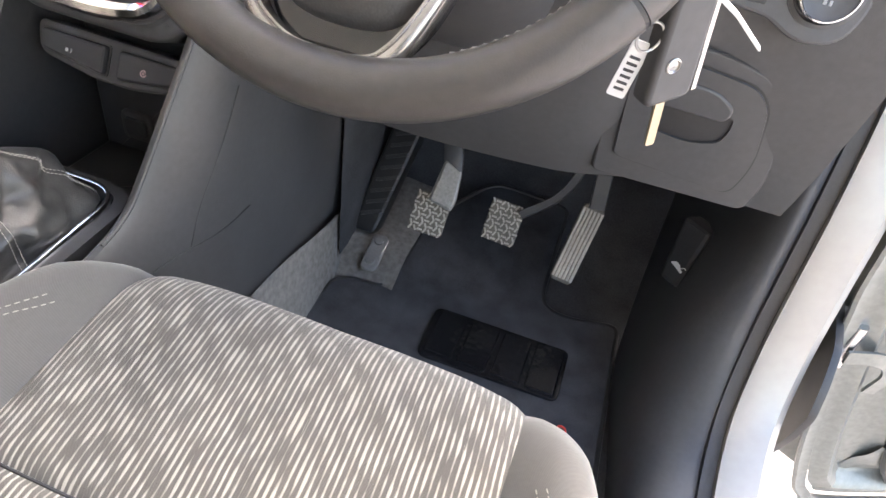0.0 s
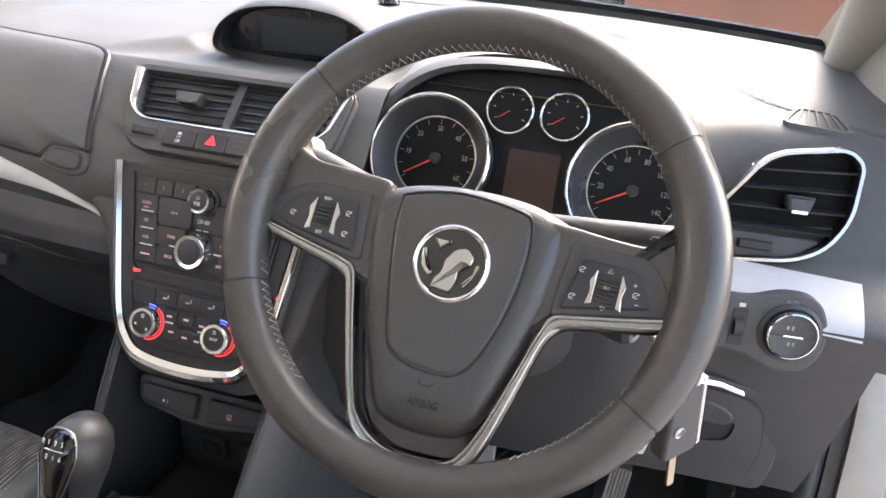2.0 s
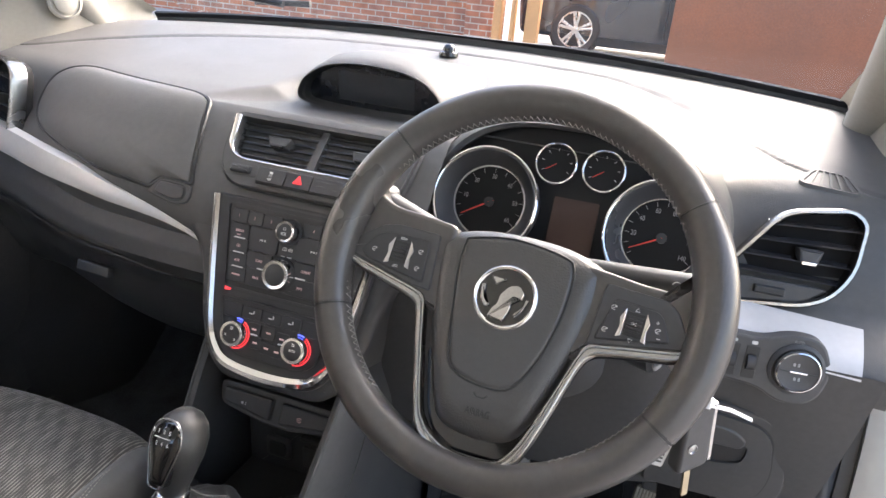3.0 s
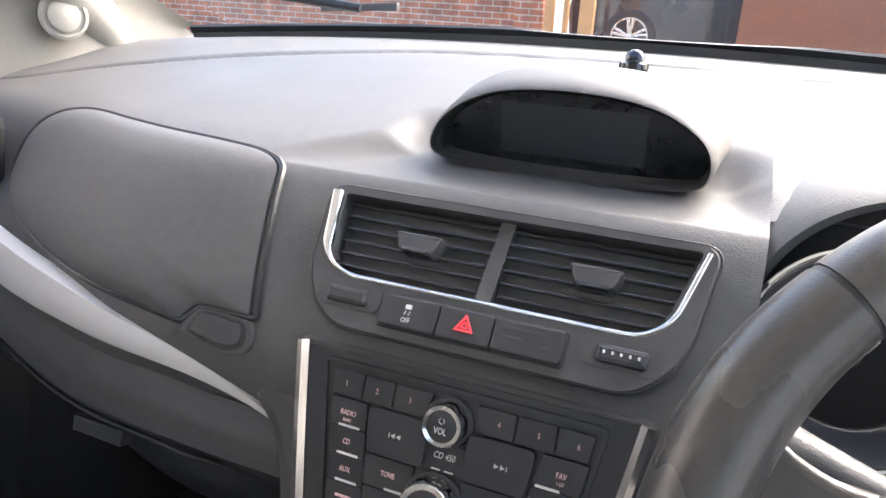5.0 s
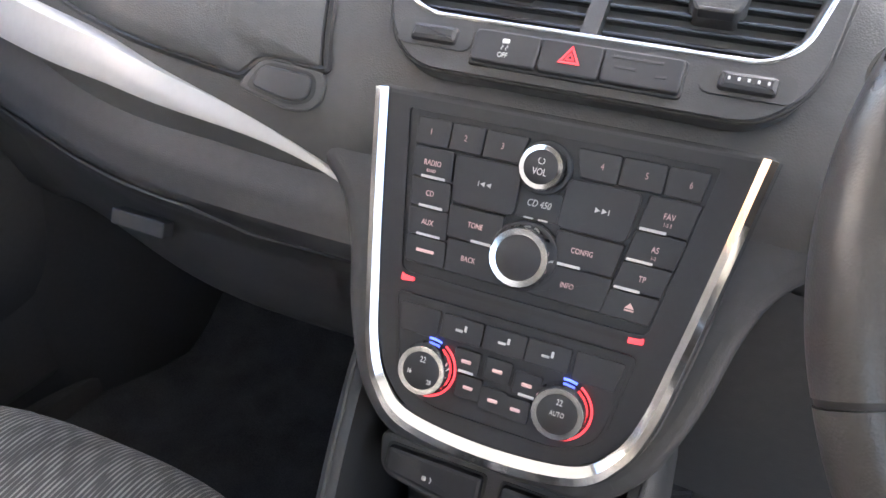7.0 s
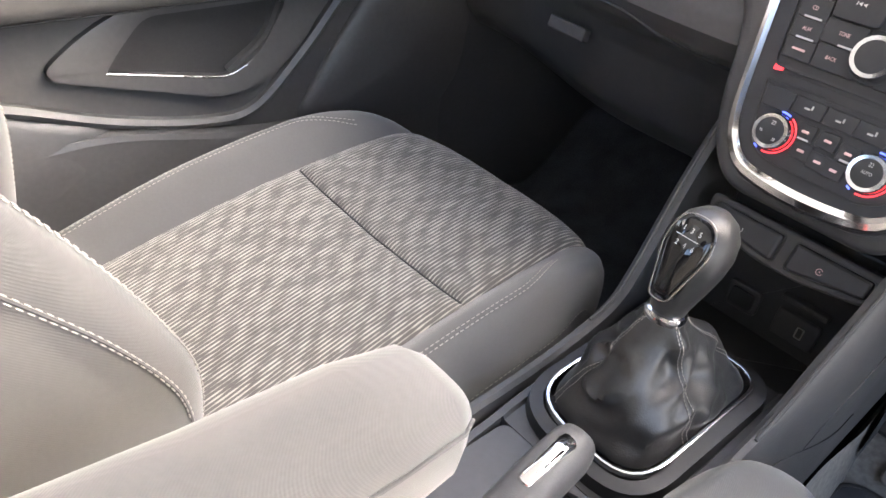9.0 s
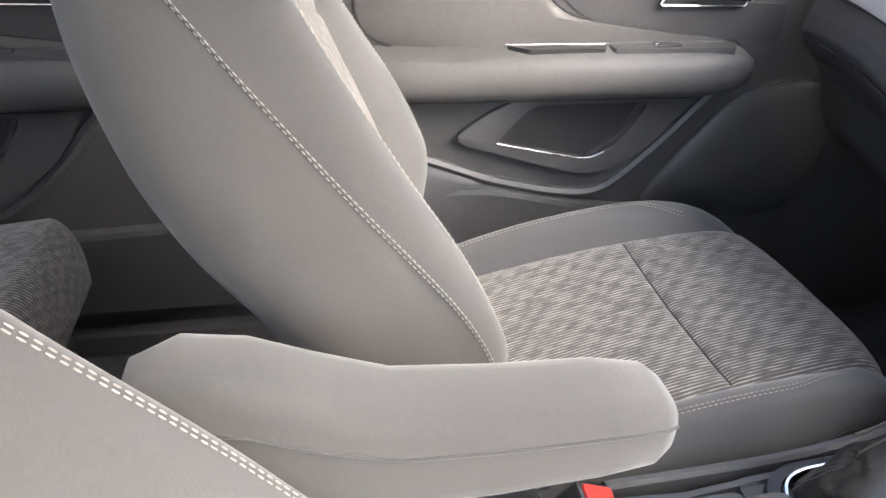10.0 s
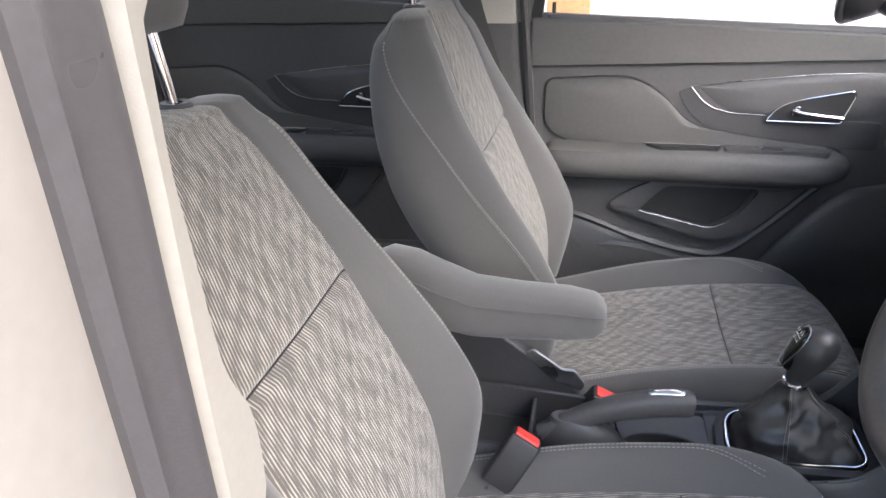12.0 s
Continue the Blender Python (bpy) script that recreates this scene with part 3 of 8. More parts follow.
part("catch", prism(B(), cm, rounded([(-0.0235, -0.0065, 0.005), (-0.0175, 0.0088, 0.006), (0.0225, 0.0080, 0.006), (0.0225, -0.0080, 0.008), (0.006, -0.0115, 0.008)]), 0.0, 0.0045, 0.0015), DARK, dash)

# silver strip sweeping under the lid
bm = B()
n = 30
rings = []
for k in range(n + 1):
    a = k / n
    x = -0.70 + 0.545 * a
    z = curve1([(-0.70, 0.672), (-0.59, 0.6700), (-0.45, 0.6665), (-0.365, 0.6625), (-0.290, 0.6500), (-0.2246, 0.6368), (-0.18, 0.6230), (-0.155, 0.6112)], x)
    y = 0.158 + bow(x) * 0.9 + 0.004
    w = curve1([(-0.70, 0.019), (-0.45, 0.0165), (-0.365, 0.0142), (-0.290, 0.0108), (-0.2246, 0.0062), (-0.18, 0.0030), (-0.155, 0.0012)], x)
    k = w / 0.0205
    rings.append([(x, y + 0.012, z - w - 0.004), (x, y - 0.016 * k, z - w), (x, y - 0.016 * k, z - w * 0.7), (x, y - 0.010 * k, z + w * 0.1), (x, y - 0.002 * k, z + w * 0.9), (x, y + 0.012, z + w)])
loft(bm, rings)
part("silver_strip", bm, SILVER_TRIM, dash, "satin silver strip")

# lower passenger side: knee roll and glovebox lid
def lower_point(u, v):
    P = [(0.166, 0.640), (0.154, 0.612), (0.150, 0.585), (0.166, 0.555), (0.196, 0.530), (0.218, 0.500), (0.236, 0.455), (0.262, 0.405), (0.300, 0.370), (0.42, 0.345)]
    i = min(int(v), len(P) - 2)
    f = v - i
    y, z = (P[i][k] * (1 - f) + P[i + 1][k] * f for k in (0, 1))
    s = -0.028 * smoothstep(-0.55, -0.16, u) * max(0, 1 - v / 4)
    return (u, y + bow(u) * 0.9 - 0.0, z + s)


bm = surface(B(), lower_point, steps(-0.735, -0.105, 36), steps(0, 9, 45))
part("lower_panel", bm, HARD, dash)
gb = part("glovebox_lid", surface(B(), lambda u, v: Vector(lower_point(u, v)) + Vector((0, -0.004, 0.002)), steps(-0.66, -0.19, 24), steps(2.5, 7.6, 28)), DARK, dash, "closed dark glovebox lid")
gm = frame_of((-0.390, 0.205, 0.500), (1, 0.02, -0.04), (0, 0.30, 0.93))
part("handle", prism(B(), gm, rounded(rect(-0.030, -0.008, 0.030, 0.008, 0.003)), -0.01, 0.003, 0.002), HARD, gb, "grey glovebox handle")
bm = tube(B(), [Vector(lower_point(u, 2.45 + 1.3 * smoothstep(-0.30, -0.16, u))) + Vector((0, -0.003, 0)) for u in steps(-0.68, -0.15, 24)], 0.0020, 6)
part("gap", bm, BLACK, gb)
# side of the passenger footwell
bm = surface(B(), lambda u, v: (-0.80 + 0.09 * smoothstep(0.30, 0.62, u) * (1 - 0.35 * v) + 0.012 * math.sin(6 * v), u, -0.03 + 0.82 * v), steps(0.26, 0.84, 22), steps(0, 1, 16))
setting("trim_kick_passenger", bm, HARD, "dark plastic kick panel of the passenger footwell", "kick panel")
setting("trim_sill_passenger", box(B(), XY, -0.90, -1.9, -0.12, -0.765, 0.84, 0.028, 0.012), HARD, "dark plastic sill trim along the passenger doors", "sill trim")
setting("wall_post_passenger", box(B(), XY, -0.90, 0.60, -0.1, -0.815, 0.90, 0.80, 0.012), PAINT, "body post in front of the passenger door", "post")
setting("wall_post_driver", box(B(), XY, 0.700, 0.52, -0.1, 0.80, 0.90, 0.72, 0.012), PAINT, "body post in front of the driver's opening", "post")
# ---------------------------------------------------------------- side vents


def vent(parent_name, label, m, outline, slats, tab, w):
    v = thing(parent_name, label, "air vent", "air vents of the dashboard")
    # flat sheet behind the slats, its near-black colour painting the shade
    part("duct", prism(B(), m, [(x * 0.98, y * 0.98) for x, y in outline], -0.03, -0.016), DUCT_SHADE, v)
    bm = sweep(B(), [m @ Vector((x, y, 0.002)) for x, y in outline], [(-0.0030, -0.020), (0.0030, -0.020), (0.0035, 0.000), (0.0016, 0.004), (-0.0016, 0.004), (-0.0035, 0.000)], m.to_3x3() @ Vector((0, 0, 1)), closed=True)
    part("surround", bm, w, v, "silver surround")
    for (xa, ya, xb, yb) in slats:
        a, b = m @ Vector((xa, ya, -0.006)), m @ Vector((xb, yb, -0.006))
        part("slat", sweep(B(), [a, b], [(-0.0065, -0.0014), (0.0055, -0.0010), (0.0060, 0.0007), (-0.0065, 0.0012)], m.to_3x3() @ Vector((0, 1, 0.35))), VANE, v)
    tm = at(m, *tab)
    t = part("slider", prism(B(), tm, rounded([(-0.013, 0.008, 0.003), (0.013, 0.008, 0.003), (0.009, -0.008, 0.003), (-0.009, -0.008, 0.003)]), -0.012, 0.008, 0.003), DARK, v)
    part("slider_tip", prism(B(), at(tm, 0, -0.0075), rounded(rect(-0.0075, -0.002, 0.0075, 0.002, 0.001)), 0.0, 0.0092, 0.001), CHROME, t)
    return v


rm = frame_of((0.560, 0.258, 0.714), (1, 0.06, 0), (0, 0.28, 0.96))
out = rounded([(-0.080, -0.028, 0.012), (-0.027, 0.048, 0.02), (0.039, 0.059, 0.018), (0.054, 0.047, 0.016), (0.053, -0.006, 0.03), (0.036, -0.036, 0.02), (0.010, -0.050, 0.02), (-0.080, -0.060, 0.006)], 6)
v = vent("side_air_vent", "dark slatted driver-side air vent with a silver surround", rm, out,
         [(-0.040, 0.034, 0.050, 0.040), (-0.052, 0.016, 0.050, 0.020), (-0.062, -0.002, 0.049, 0.000), (-0.070, -0.020, 0.045, -0.020)], (0.006, 0.004), WHEELTRIM)
part("lower_plate", prism(B(), at(rm, 0, 0, -0.006), rounded([(-0.078, -0.058, 0.004), (0.010, -0.048, 0.01), (0.036, -0.028, 0.01), (-0.076, -0.028, 0.004)]), -0.006, 0.004, 0.002), HARD, v)
part("thumb_wheel", prism(B(), at(rm, -0.025, -0.040), rounded(rect(-0.016, -0.0045, 0.016, 0.0045, 0.002)), -0.006, 0.004, 0.002), BLACK, v)
lm = frame_of((-0.602, 0.252, 0.722), (0.97, -0.25, 0), (0.05, 0.20, 0.97))
out = rounded([(-0.048, -0.002, 0.03), (-0.034, 0.056, 0.025), (0.002, 0.066, 0.03), (0.044, 0.056, 0.02), (0.050, 0.0, 0.03), (0.046, -0.060, 0.012), (-0.004, -0.052, 0.03), (-0.036, -0.034, 0.02)], 6)
vent("side_air_vent", "dark slatted passenger-side air vent with a silver surround", lm, out,
     [(-0.030, 0.042, 0.042, 0.036), (-0.038, 0.022, 0.046, 0.014), (-0.042, 0.002, 0.048, -0.008), (-0.040, -0.018, 0.046, -0.030), (-0.020, -0.036, 0.044, -0.050)], (0.004, 0.002), WHEELTRIM)

# demister outlet on the top by the driver's window
v_ = min(steps(2, 6, 200), key=lambda v: abs(dash_point(0.585, v).y - 0.372))
dm = frame_of(dash_point(0.585, v_) + Vector((0, 0, 0.0005)), dash_point(0.600, v_) - dash_point(0.570, v_), dash_point(0.585, v_ - 0.2) - dash_point(0.585, v_ + 0.2))
dv = thing("demister_vent", "small grey slatted side demister outlet in the dashboard top", "air vent")
out = rounded([(-0.036, -0.024, 0.01), (0.032, -0.026, 0.012), (0.020, 0.018, 0.01), (-0.018, 0.020, 0.01)])
part("duct", prism(B(), dm, out, -0.006, 0.0008, 0), BLACK, dv)
part("surround", sweep(B(), [dm @ Vector((x, y, 0.002)) for x, y in out], [(-0.003, -0.005), (0.003, -0.005), (0.002, 0.0002), (-0.002, 0.0002)], (0, 0, 1), closed=True), DASH, dv)
for k in range(5):
    x = -0.026 + 0.0115 * k
    part("slat", sweep(B(), [dm @ Vector((x + 0.002, -0.025, 0.0015)), dm @ Vector((x * 0.6 + 0.002, 0.018, 0.0015))], [(-0.0016, -0.005), (0.0016, -0.005), (0.0012, 0.001), (-0.0012, 0.001)], (0, 0, 1)), DASH, dv)

# light trim below the driver-side vent
def right_trim(u, v):
    return dash_point(u, 10.5 + 1.55 * v) + Vector((0, -0.004, 0.002))


bm = surface(B(), right_trim, steps(0.470, 0.632, 14), steps(0, 1, 6))
part("silver_panel", bm, SILVER_TRIM, dash, "satin silver panel")

# knee panel below the wheel
def knee_point(u, v):
    y = 0.165 + bow(u) * 0.8 + 0.055 * v + 0.02 * v ** 3
    z = 0.615 - 0.235 * v + 0.012 * math.sin(math.pi * min(max((u - 0.45) / 0.4, -1), 1))
    return (0.100 + (u - 0.100) * (1 - 0.025 * v), y, z)


bm = surface(B(), knee_point, steps(0.100, 0.655, 36), steps(0, 1, 20))
part("knee_panel", bm, HARD, dash)
bm = surface(B(), lambda u, v: (knee_point(u, 1)[0], knee_point(u, 1)[1] + 0.22 * v, knee_point(u, 1)[2] + 0.02 * v), steps(0.100, 0.650, 12), steps(0, 1, 4))
part("knee_underside", bm, BLACK, dash)
km = frame_of(knee_point(0.532, 0.58), (1, 0.10, 0.0), (0, -0.262, 0.965))
lid_o = [(-0.0600, -0.0640, 0.010), (0.0560, -0.0790, 0.014), (0.0640, -0.0360, 0.04), (0.0520, 0.0260, 0.022), (0.0360, 0.0450, 0.022), (-0.0176, 0.0545, 0.030), (-0.0680, 0.0540, 0.010)]
rim_o = [(-0.074, -0.0920, 0.006), (0.0780, -0.0970, 0.012), (0.0830, -0.0500, 0.05), (0.0680, 0.0250, 0.034), (0.0440, 0.0560, 0.034), (-0.0182, 0.0712, 0.03), (-0.082, 0.0680, 0.010)]
part("coin_box_frame", prism(B(), km, rounded(rim_o, 8), -0.02, 0.0046, 0.0015), HARD, dash)
part("frame_groove", sweep(B(), [km @ Vector((x, y, 0.0022)) for x, y in rounded(rim_o, 8)], circle(0.0013, 6), km.to_3x3() @ Vector((0, 0, 1)), closed=True), BLACK, dash)
part("gap", prism(B(), km, rounded([(x + math.copysign(0.0016, x), y + math.copysign(0.0016, y), r) for x, y, r in lid_o], 8), -0.01, 0.0050, 0.0), BLACK, dash, smooth=False)
grip_o = rounded([(-0.034, -0.022, 0.008), (0.0, -0.028, 0.012), (0.026, -0.020, 0.010), (0.0295, -0.005, 0.004), (0.029, 0.010, 0.005), (0.0, 0.011, 0.004), (-0.032, 0.012, 0.005)], 8)
kl = part("coin_box_lid", plate(B(), km, rounded(lid_o, 8), grip_o, -0.004, 0.0075, -0.014), HARD, dash)
part("finger_recess", prism(B(), km, grip_o, -0.016, -0.0128, 0.0), HARD, kl, smooth=False)
part("pull", prism(B(), km, rounded([(-0.036, 0.008, 0.004), (0.022, 0.004, 0.010), (0.0262, 0.020, 0.012), (0.006, 0.0355, 0.012), (-0.030, 0.0370, 0.006)], 8), -0.004, 0.0098, 0.0025, 3), HARD, kl)

# light switch cluster
sm = frame_of((0.560, 0.186, 0.618), (1, 0.13, 0), (0, 0.13, 0.99))
ls = thing("light_switch", "round headlamp switch with a chrome ring in the dashboard", "switch")
part("plate", prism(B(), sm, rounded([(-0.068, -0.022, 0.006), (-0.022, -0.026, 0.012), (0.002, -0.040, 0.02), (0.036, -0.036, 0.03), (0.048, 0.0, 0.03), (0.032, 0.036, 0.03), (0.0, 0.038, 0.02), (-0.026, 0.028, 0.012), (-0.068, 0.030, 0.006)], 6), -0.01, 0.005, 0.003), HARD, ls)
cs = at(sm, 0.011, 0.001) @ Matrix.Scale(0.84, 4)
part("collar", lathe(B(), cs, [(0.033, 0.004), (0.033, 0.008), (0.029, 0.010), (0.0275, 0.006)], 40), DARK, ls)
kn = part("knob", lathe(B(), cs, [(0.0255, 0.004), (0.0255, 0.016), (0.0235, 0.018), (0.022, 0.017), (0.0005, 0.017)], 40), HARD, ls)
part("ring", lathe(B(), cs, [(0.0262, 0.004), (0.0268, 0.014), (0.0258, 0.0180), (0.0243, 0.0188), (0.0238, 0.0172)], 48), CHROME, kn, "chrome ring")
part("split", box(B(), cs, -0.022, -0.0005, 0.0165, 0.022, 0.0005, 0.0178, 0.0002), BLACK, kn)
part("grip", box(B(), cs, -0.010, -0.0012, 0.0165, 0.010, 0.0012, 0.0185, 0.0004), CHROME, kn)
for (tx, ty, w) in ((-0.004, 0.009, 0.008), (0.0, -0.009, 0.008)):
    part("symbol", box(B(), cs, tx - 0.004, ty - 0.002, 0.0168, tx - 0.001, ty + 0.002, 0.0175, 0.0003), DIMPRINT, kn)
    part("symbol", box(B(), cs, tx + 0.001, ty - 0.0025, 0.0168, tx + 0.004, ty + 0.0025, 0.0175, 0.001), DIMPRINT, kn)
lettering("mark", "AUTO", 0.0055, at(cs, -0.004, 0.0345, 0.006), DIMPRINT, ls)
for x in (-0.054, -0.034):
    part("thumb_wheel_recess", box(B(), sm, x - 0.007, -0.018, 0.003, x + 0.007, 0.018, 0.0056, 0.001), BLACK, ls)
    part("thumb_wheel", sweep(B(), [sm @ Vector((x - 0.004, 0, 0.003)), sm @ Vector((x + 0.004, 0, 0.003))], circle(0.009, 14), (0, 0, 1)), SOFTBLACK, ls)
    part("symbol", box(B(), sm, x - 0.003, 0.0195, 0.005, x + 0.003, 0.0235, 0.0054, 0.001), WHITE, ls)
# ---------------------------------------------------------------- display pod on the dashboard
DX = 0.0
pod = thing("display_pod", "hooded oval dark information display on the dashboard top", "display")


LENS_O = spline([(-0.079, 0.781, 0), (-0.103, 0.790, 0), (-0.092, 0.816, 0), (-0.055, 0.836, 0), (0.004, 0.842, 0), (0.064, 0.836, 0), (0.101, 0.816, 0), (0.107, 0.791, 0), (0.085, 0.781, 0), (0.0, 0.778, 0)], 7, closed=True)


def lens(y, w, up, dz=0.0):
    """The display's oval at depth y, widened by w and with its crown raised by up."""
    return [Vector((DX + p.x * w, y, 0.785 + dz + (p.y - 0.785) * (up if p.y > 0.785 else 1.0))) for p in LENS_O]


part("hood", loft(B(), [lens(*a) for a in ((0.332, 0.985, 0.985), (0.320, 1.0, 1.0), (0.316, 1.005, 1.03), (0.318, 1.02, 1.07), (0.335, 1.04, 1.16), (0.360, 1.06, 1.22, 0.002), (0.40, 1.10, 1.17, 0.004), (0.47, 1.12, 0.85, 0.009), (0.54, 1.02, 0.55, 0.017), (0.60, 0.85, 0.25, 0.026), (0.64, 0.60, 0.05, 0.030))], cap=False), DASH, pod)
part("inner_hood", loft(B(), [lens(*a) for a in ((0.3185, 0.995, 0.99), (0.345, 0.985, 0.95), (0.37, 0.975, 0.90))], cap=False), BLACK, pod)
pm = frame_of((DX, 0.346, 0.805), (1, 0, 0), (0, -0.16, 0.987))
part("screen", prism(B(), pm, [(p.x * 1.03, (p.y - 0.805) * 1.05) for p in LENS_O][::-1], -0.012, 0.0, 0.0), SCREEN, pod, "dark glossy screen", smooth=False)
part("display", prism(B(), pm, rounded(rect(-0.055, -0.018, 0.060, 0.024, 0.002)), -0.004, 0.0006, 0.0), material("unlit display", (0.030, 0.034, 0.040), 0.16), pod, "unlit grey display", smooth=False)
sen = thing("sun_sensor", "small dark dome sun sensor on the dashboard top", "sensor")
part("dome", lathe(B(), frame_of((0.004, 0.625, 0.838), (1, 0, 0), (0, 1, 0)), [(0.017, -0.004), (0.016, 0.002), (0.011, 0.004), (0.0105, 0.009), (0.0075, 0.0135), (0.003, 0.0158), (0.0005, 0.016)], 24), GLOSS, sen)

# ---------------------------------------------------------------- centre vents and switch row
VM = frame_of((MID, 0.1775, 0.7125), (1, 0, 0), (0, 0.62, 0.785))
cv = thing("centre_air_vents", "twin slatted centre air vents edged with a chrome line", "air vent", "air vents of the dashboard")
outer = rounded([(-0.125, 0.079, 0.014), (-0.122, 0.012, 0.03), (-0.098, -0.0195, 0.04), (0.106, -0.0190, 0.04), (0.129, 0.008, 0.03), (0.139, 0.078, 0.014)], 7)
hole = rounded([(-0.113, 0.073, 0.004), (-0.108, 0.024, 0.012), (-0.092, 0.017, 0.01), (0.100, 0.017, 0.01), (0.113, 0.026, 0.012), (0.128, 0.073, 0.004)], 7)


part("panel", plate(B(), VM, outer, hole, -0.012, 0.0035, -0.03), HARD, cv)
part("panel_gap", sweep(B(), [VM @ Vector((x * 1.004, y * 1.004, 0.0006)) for x, y in outer], circle(0.0014, 6), VM.to_3x3() @ Vector((0, 0, 1)), closed=True), BLACK, cv)
# shallow backing sheet; the dark between the slats is painted on
part("duct", prism(B(), at(VM, 0, 0), hole, -0.045, -0.028, 0.0), DUCT_SHADE, cv)
for a, b in ((-0.108, 0.000), (0.010, 0.122)):
    for k in range(6):
        v = 0.0245 + 0.0089 * k
        xa, xb = (a - 0.004 * (k / 5), b) if a < 0 else (a, b - 0.010 + 0.011 * k / 5)
        part("slat", sweep(B(), [VM @ Vector((xa, v, -0.010)), VM @ Vector((xb, v, -0.010))], [(-0.0090, -0.0006), (0.0040, -0.0012), (0.0052, -0.0009), (0.0056, 0.0), (0.0052, 0.0009), (0.0040, 0.0012), (-0.0090, 0.0006)], VM.to_3x3() @ Vector((0, 1, 0.12))), VANE, cv)
part("divider", sweep(B(), [VM @ Vector((0.003, 0.016, -0.002)), VM @ Vector((0.006, 0.075, -0.006))], [(-0.005, -0.02), (0.005, -0.02), (0.005, 0.002), (-0.005, 0.002)], VM.to_3x3() @ Vector((0, 0, 1))), HARD, cv)
for x in (-0.049, 0.069):
    t = part("slider", prism(B(), at(VM, x, 0.046), rounded([(-0.017, 0.0065, 0.003), (0.017, 0.0065, 0.003), (0.012, -0.0065, 0.003), (-0.012, -0.0065, 0.003)]), -0.012, 0.006, 0.002), HARD, cv)
    part("slider_tip", prism(B(), at(VM, x, 0.0400), rounded(rect(-0.0095, -0.0014, 0.0095, 0.0014, 0.001)), 0.0, 0.0078, 0.0008), VANE, t)
line = [VM @ Vector((x, y, 0.002)) for x, y in rounded([(-0.119, 0.073, 0.0), (-0.113, 0.026, 0.016), (-0.094, 0.0155, 0.012), (0.102, 0.0155, 0.012), (0.118, 0.028, 0.016), (0.131, 0.073, 0.0)], 8)]
part("chrome_line", sweep(B(), line, [(-0.0021, -0.004), (0.0021, -0.004), (0.0021, 0.0008), (0.0014, 0.0022), (0.0004, 0.0028), (-0.0006, 0.0026), (-0.0015, 0.0018), (-0.0021, 0.0005)], VM.to_3x3() @ Vector((0, 0, 1)), scale=lambda s: 1.0 + 1.4 * max(0, 1 - s * 6)), CHROME, cv, "chrome line")
for x in (-0.086, 0.094):
    part("wheel_recess", prism(B(), at(VM, x, 0.0015), rounded(rect(-0.024, -0.008, 0.024, 0.008, 0.006)), 0.003, 0.0044), DARK, cv)
    w = part("thumb_wheel", prism(B(), at(VM, x, 0.0015), rounded(rect(-0.015, -0.0055, 0.015, 0.0055, 0.003)), 0.0, 0.008, 0.003), SOFTBLACK, cv)
    if x > 0:
        for k in range(5):
            part("dot", box(B(), at(VM, x - 0.010 + 0.005 * k, 0.002), -0.0007, -0.001, 0.0078, 0.0007, 0.001, 0.0084, 0.0002), WHITE, w)
sw = thing("switch_row", "row of three dark switches with a red hazard triangle", "switch panel")
part("frame", prism(B(), VM, rounded(rect(-0.061, -0.0135, 0.0625, 0.0095, 0.003)), 0.0, 0.0052, 0.001), BLACK, sw)
for k, (a, b) in enumerate(((-0.0595, -0.0195), (-0.0188, 0.0168), (0.0175, 0.061))):
    part("button", prism(B(), VM, rounded(rect(a, -0.012, b, 0.0082, 0.003)), 0.0, 0.0085, 0.0012), SOFTBLACK, sw)
tri = [VM @ Vector((-0.001 + 0.0062 * math.cos(a), -0.0018 + 0.0062 * math.sin(a), 0.0088)) for a in (math.pi / 2, math.pi * 7 / 6, math.pi * 11 / 6)]
part("hazard_triangle", sweep(B(), tri, [(-0.0011, -0.0002), (0.0011, -0.0002), (0.0011, 0.0004), (-0.0011, 0.0004)], VM.to_3x3() @ Vector((0, 0, 1)), closed=True), REDMARK, sw, "red triangle", smooth=False)
tri = [VM @ Vector((-0.001 + 0.0025 * math.cos(a), -0.0018 + 0.0025 * math.sin(a), 0.0088)) for a in (math.pi / 2, math.pi * 7 / 6, math.pi * 11 / 6)]
part("hazard_triangle", sweep(B(), tri, [(-0.0006, -0.0002), (0.0006, -0.0002), (0.0006, 0.0004), (-0.0006, 0.0004)], VM.to_3x3() @ Vector((0, 0, 1)), closed=True), REDMARK, sw, smooth=False)
lettering("mark", "OFF", 0.0046, at(VM, -0.040, -0.0068, 0.0087), WHITE, sw)
for sx in (-1, 1):
    part("symbol", tube(B(), [VM @ Vector((-0.040 + sx * 0.0014 + 0.0006 * math.sin(k * 1.6), -0.0006 - 0.0007 * k, 0.0088)) for k in range(5)], 0.0003, 5, up=(0, -0.7, 0.6)), WHITE, sw)
for bx, by_, bw in ((0.036, 0.0035, 0.028), (0.030, -0.0025, 0.012), (0.050, -0.0045, 0.006)):
    part("print_bar", box(B(), at(VM, bx, by_), -bw / 2, -0.0009, 0.0083, bw / 2, 0.0009, 0.0087, 0.0003), DARK, sw)
part("symbol", box(B(), at(VM, -0.040, 0.0020), -0.0024, -0.0016, 0.0084, 0.0024, 0.0018, 0.0088, 0.0008), WHITE, sw)

# ---------------------------------------------------------------- centre stack
SM = frame_of((MID, 0.1667, 0.6744), (1, 0, 0), (0, 0.358, 0.934))  # downwards is minus v
stack = thing("centre_stack", "black centre stack with radio and heater controls framed in chrome", "control panel")
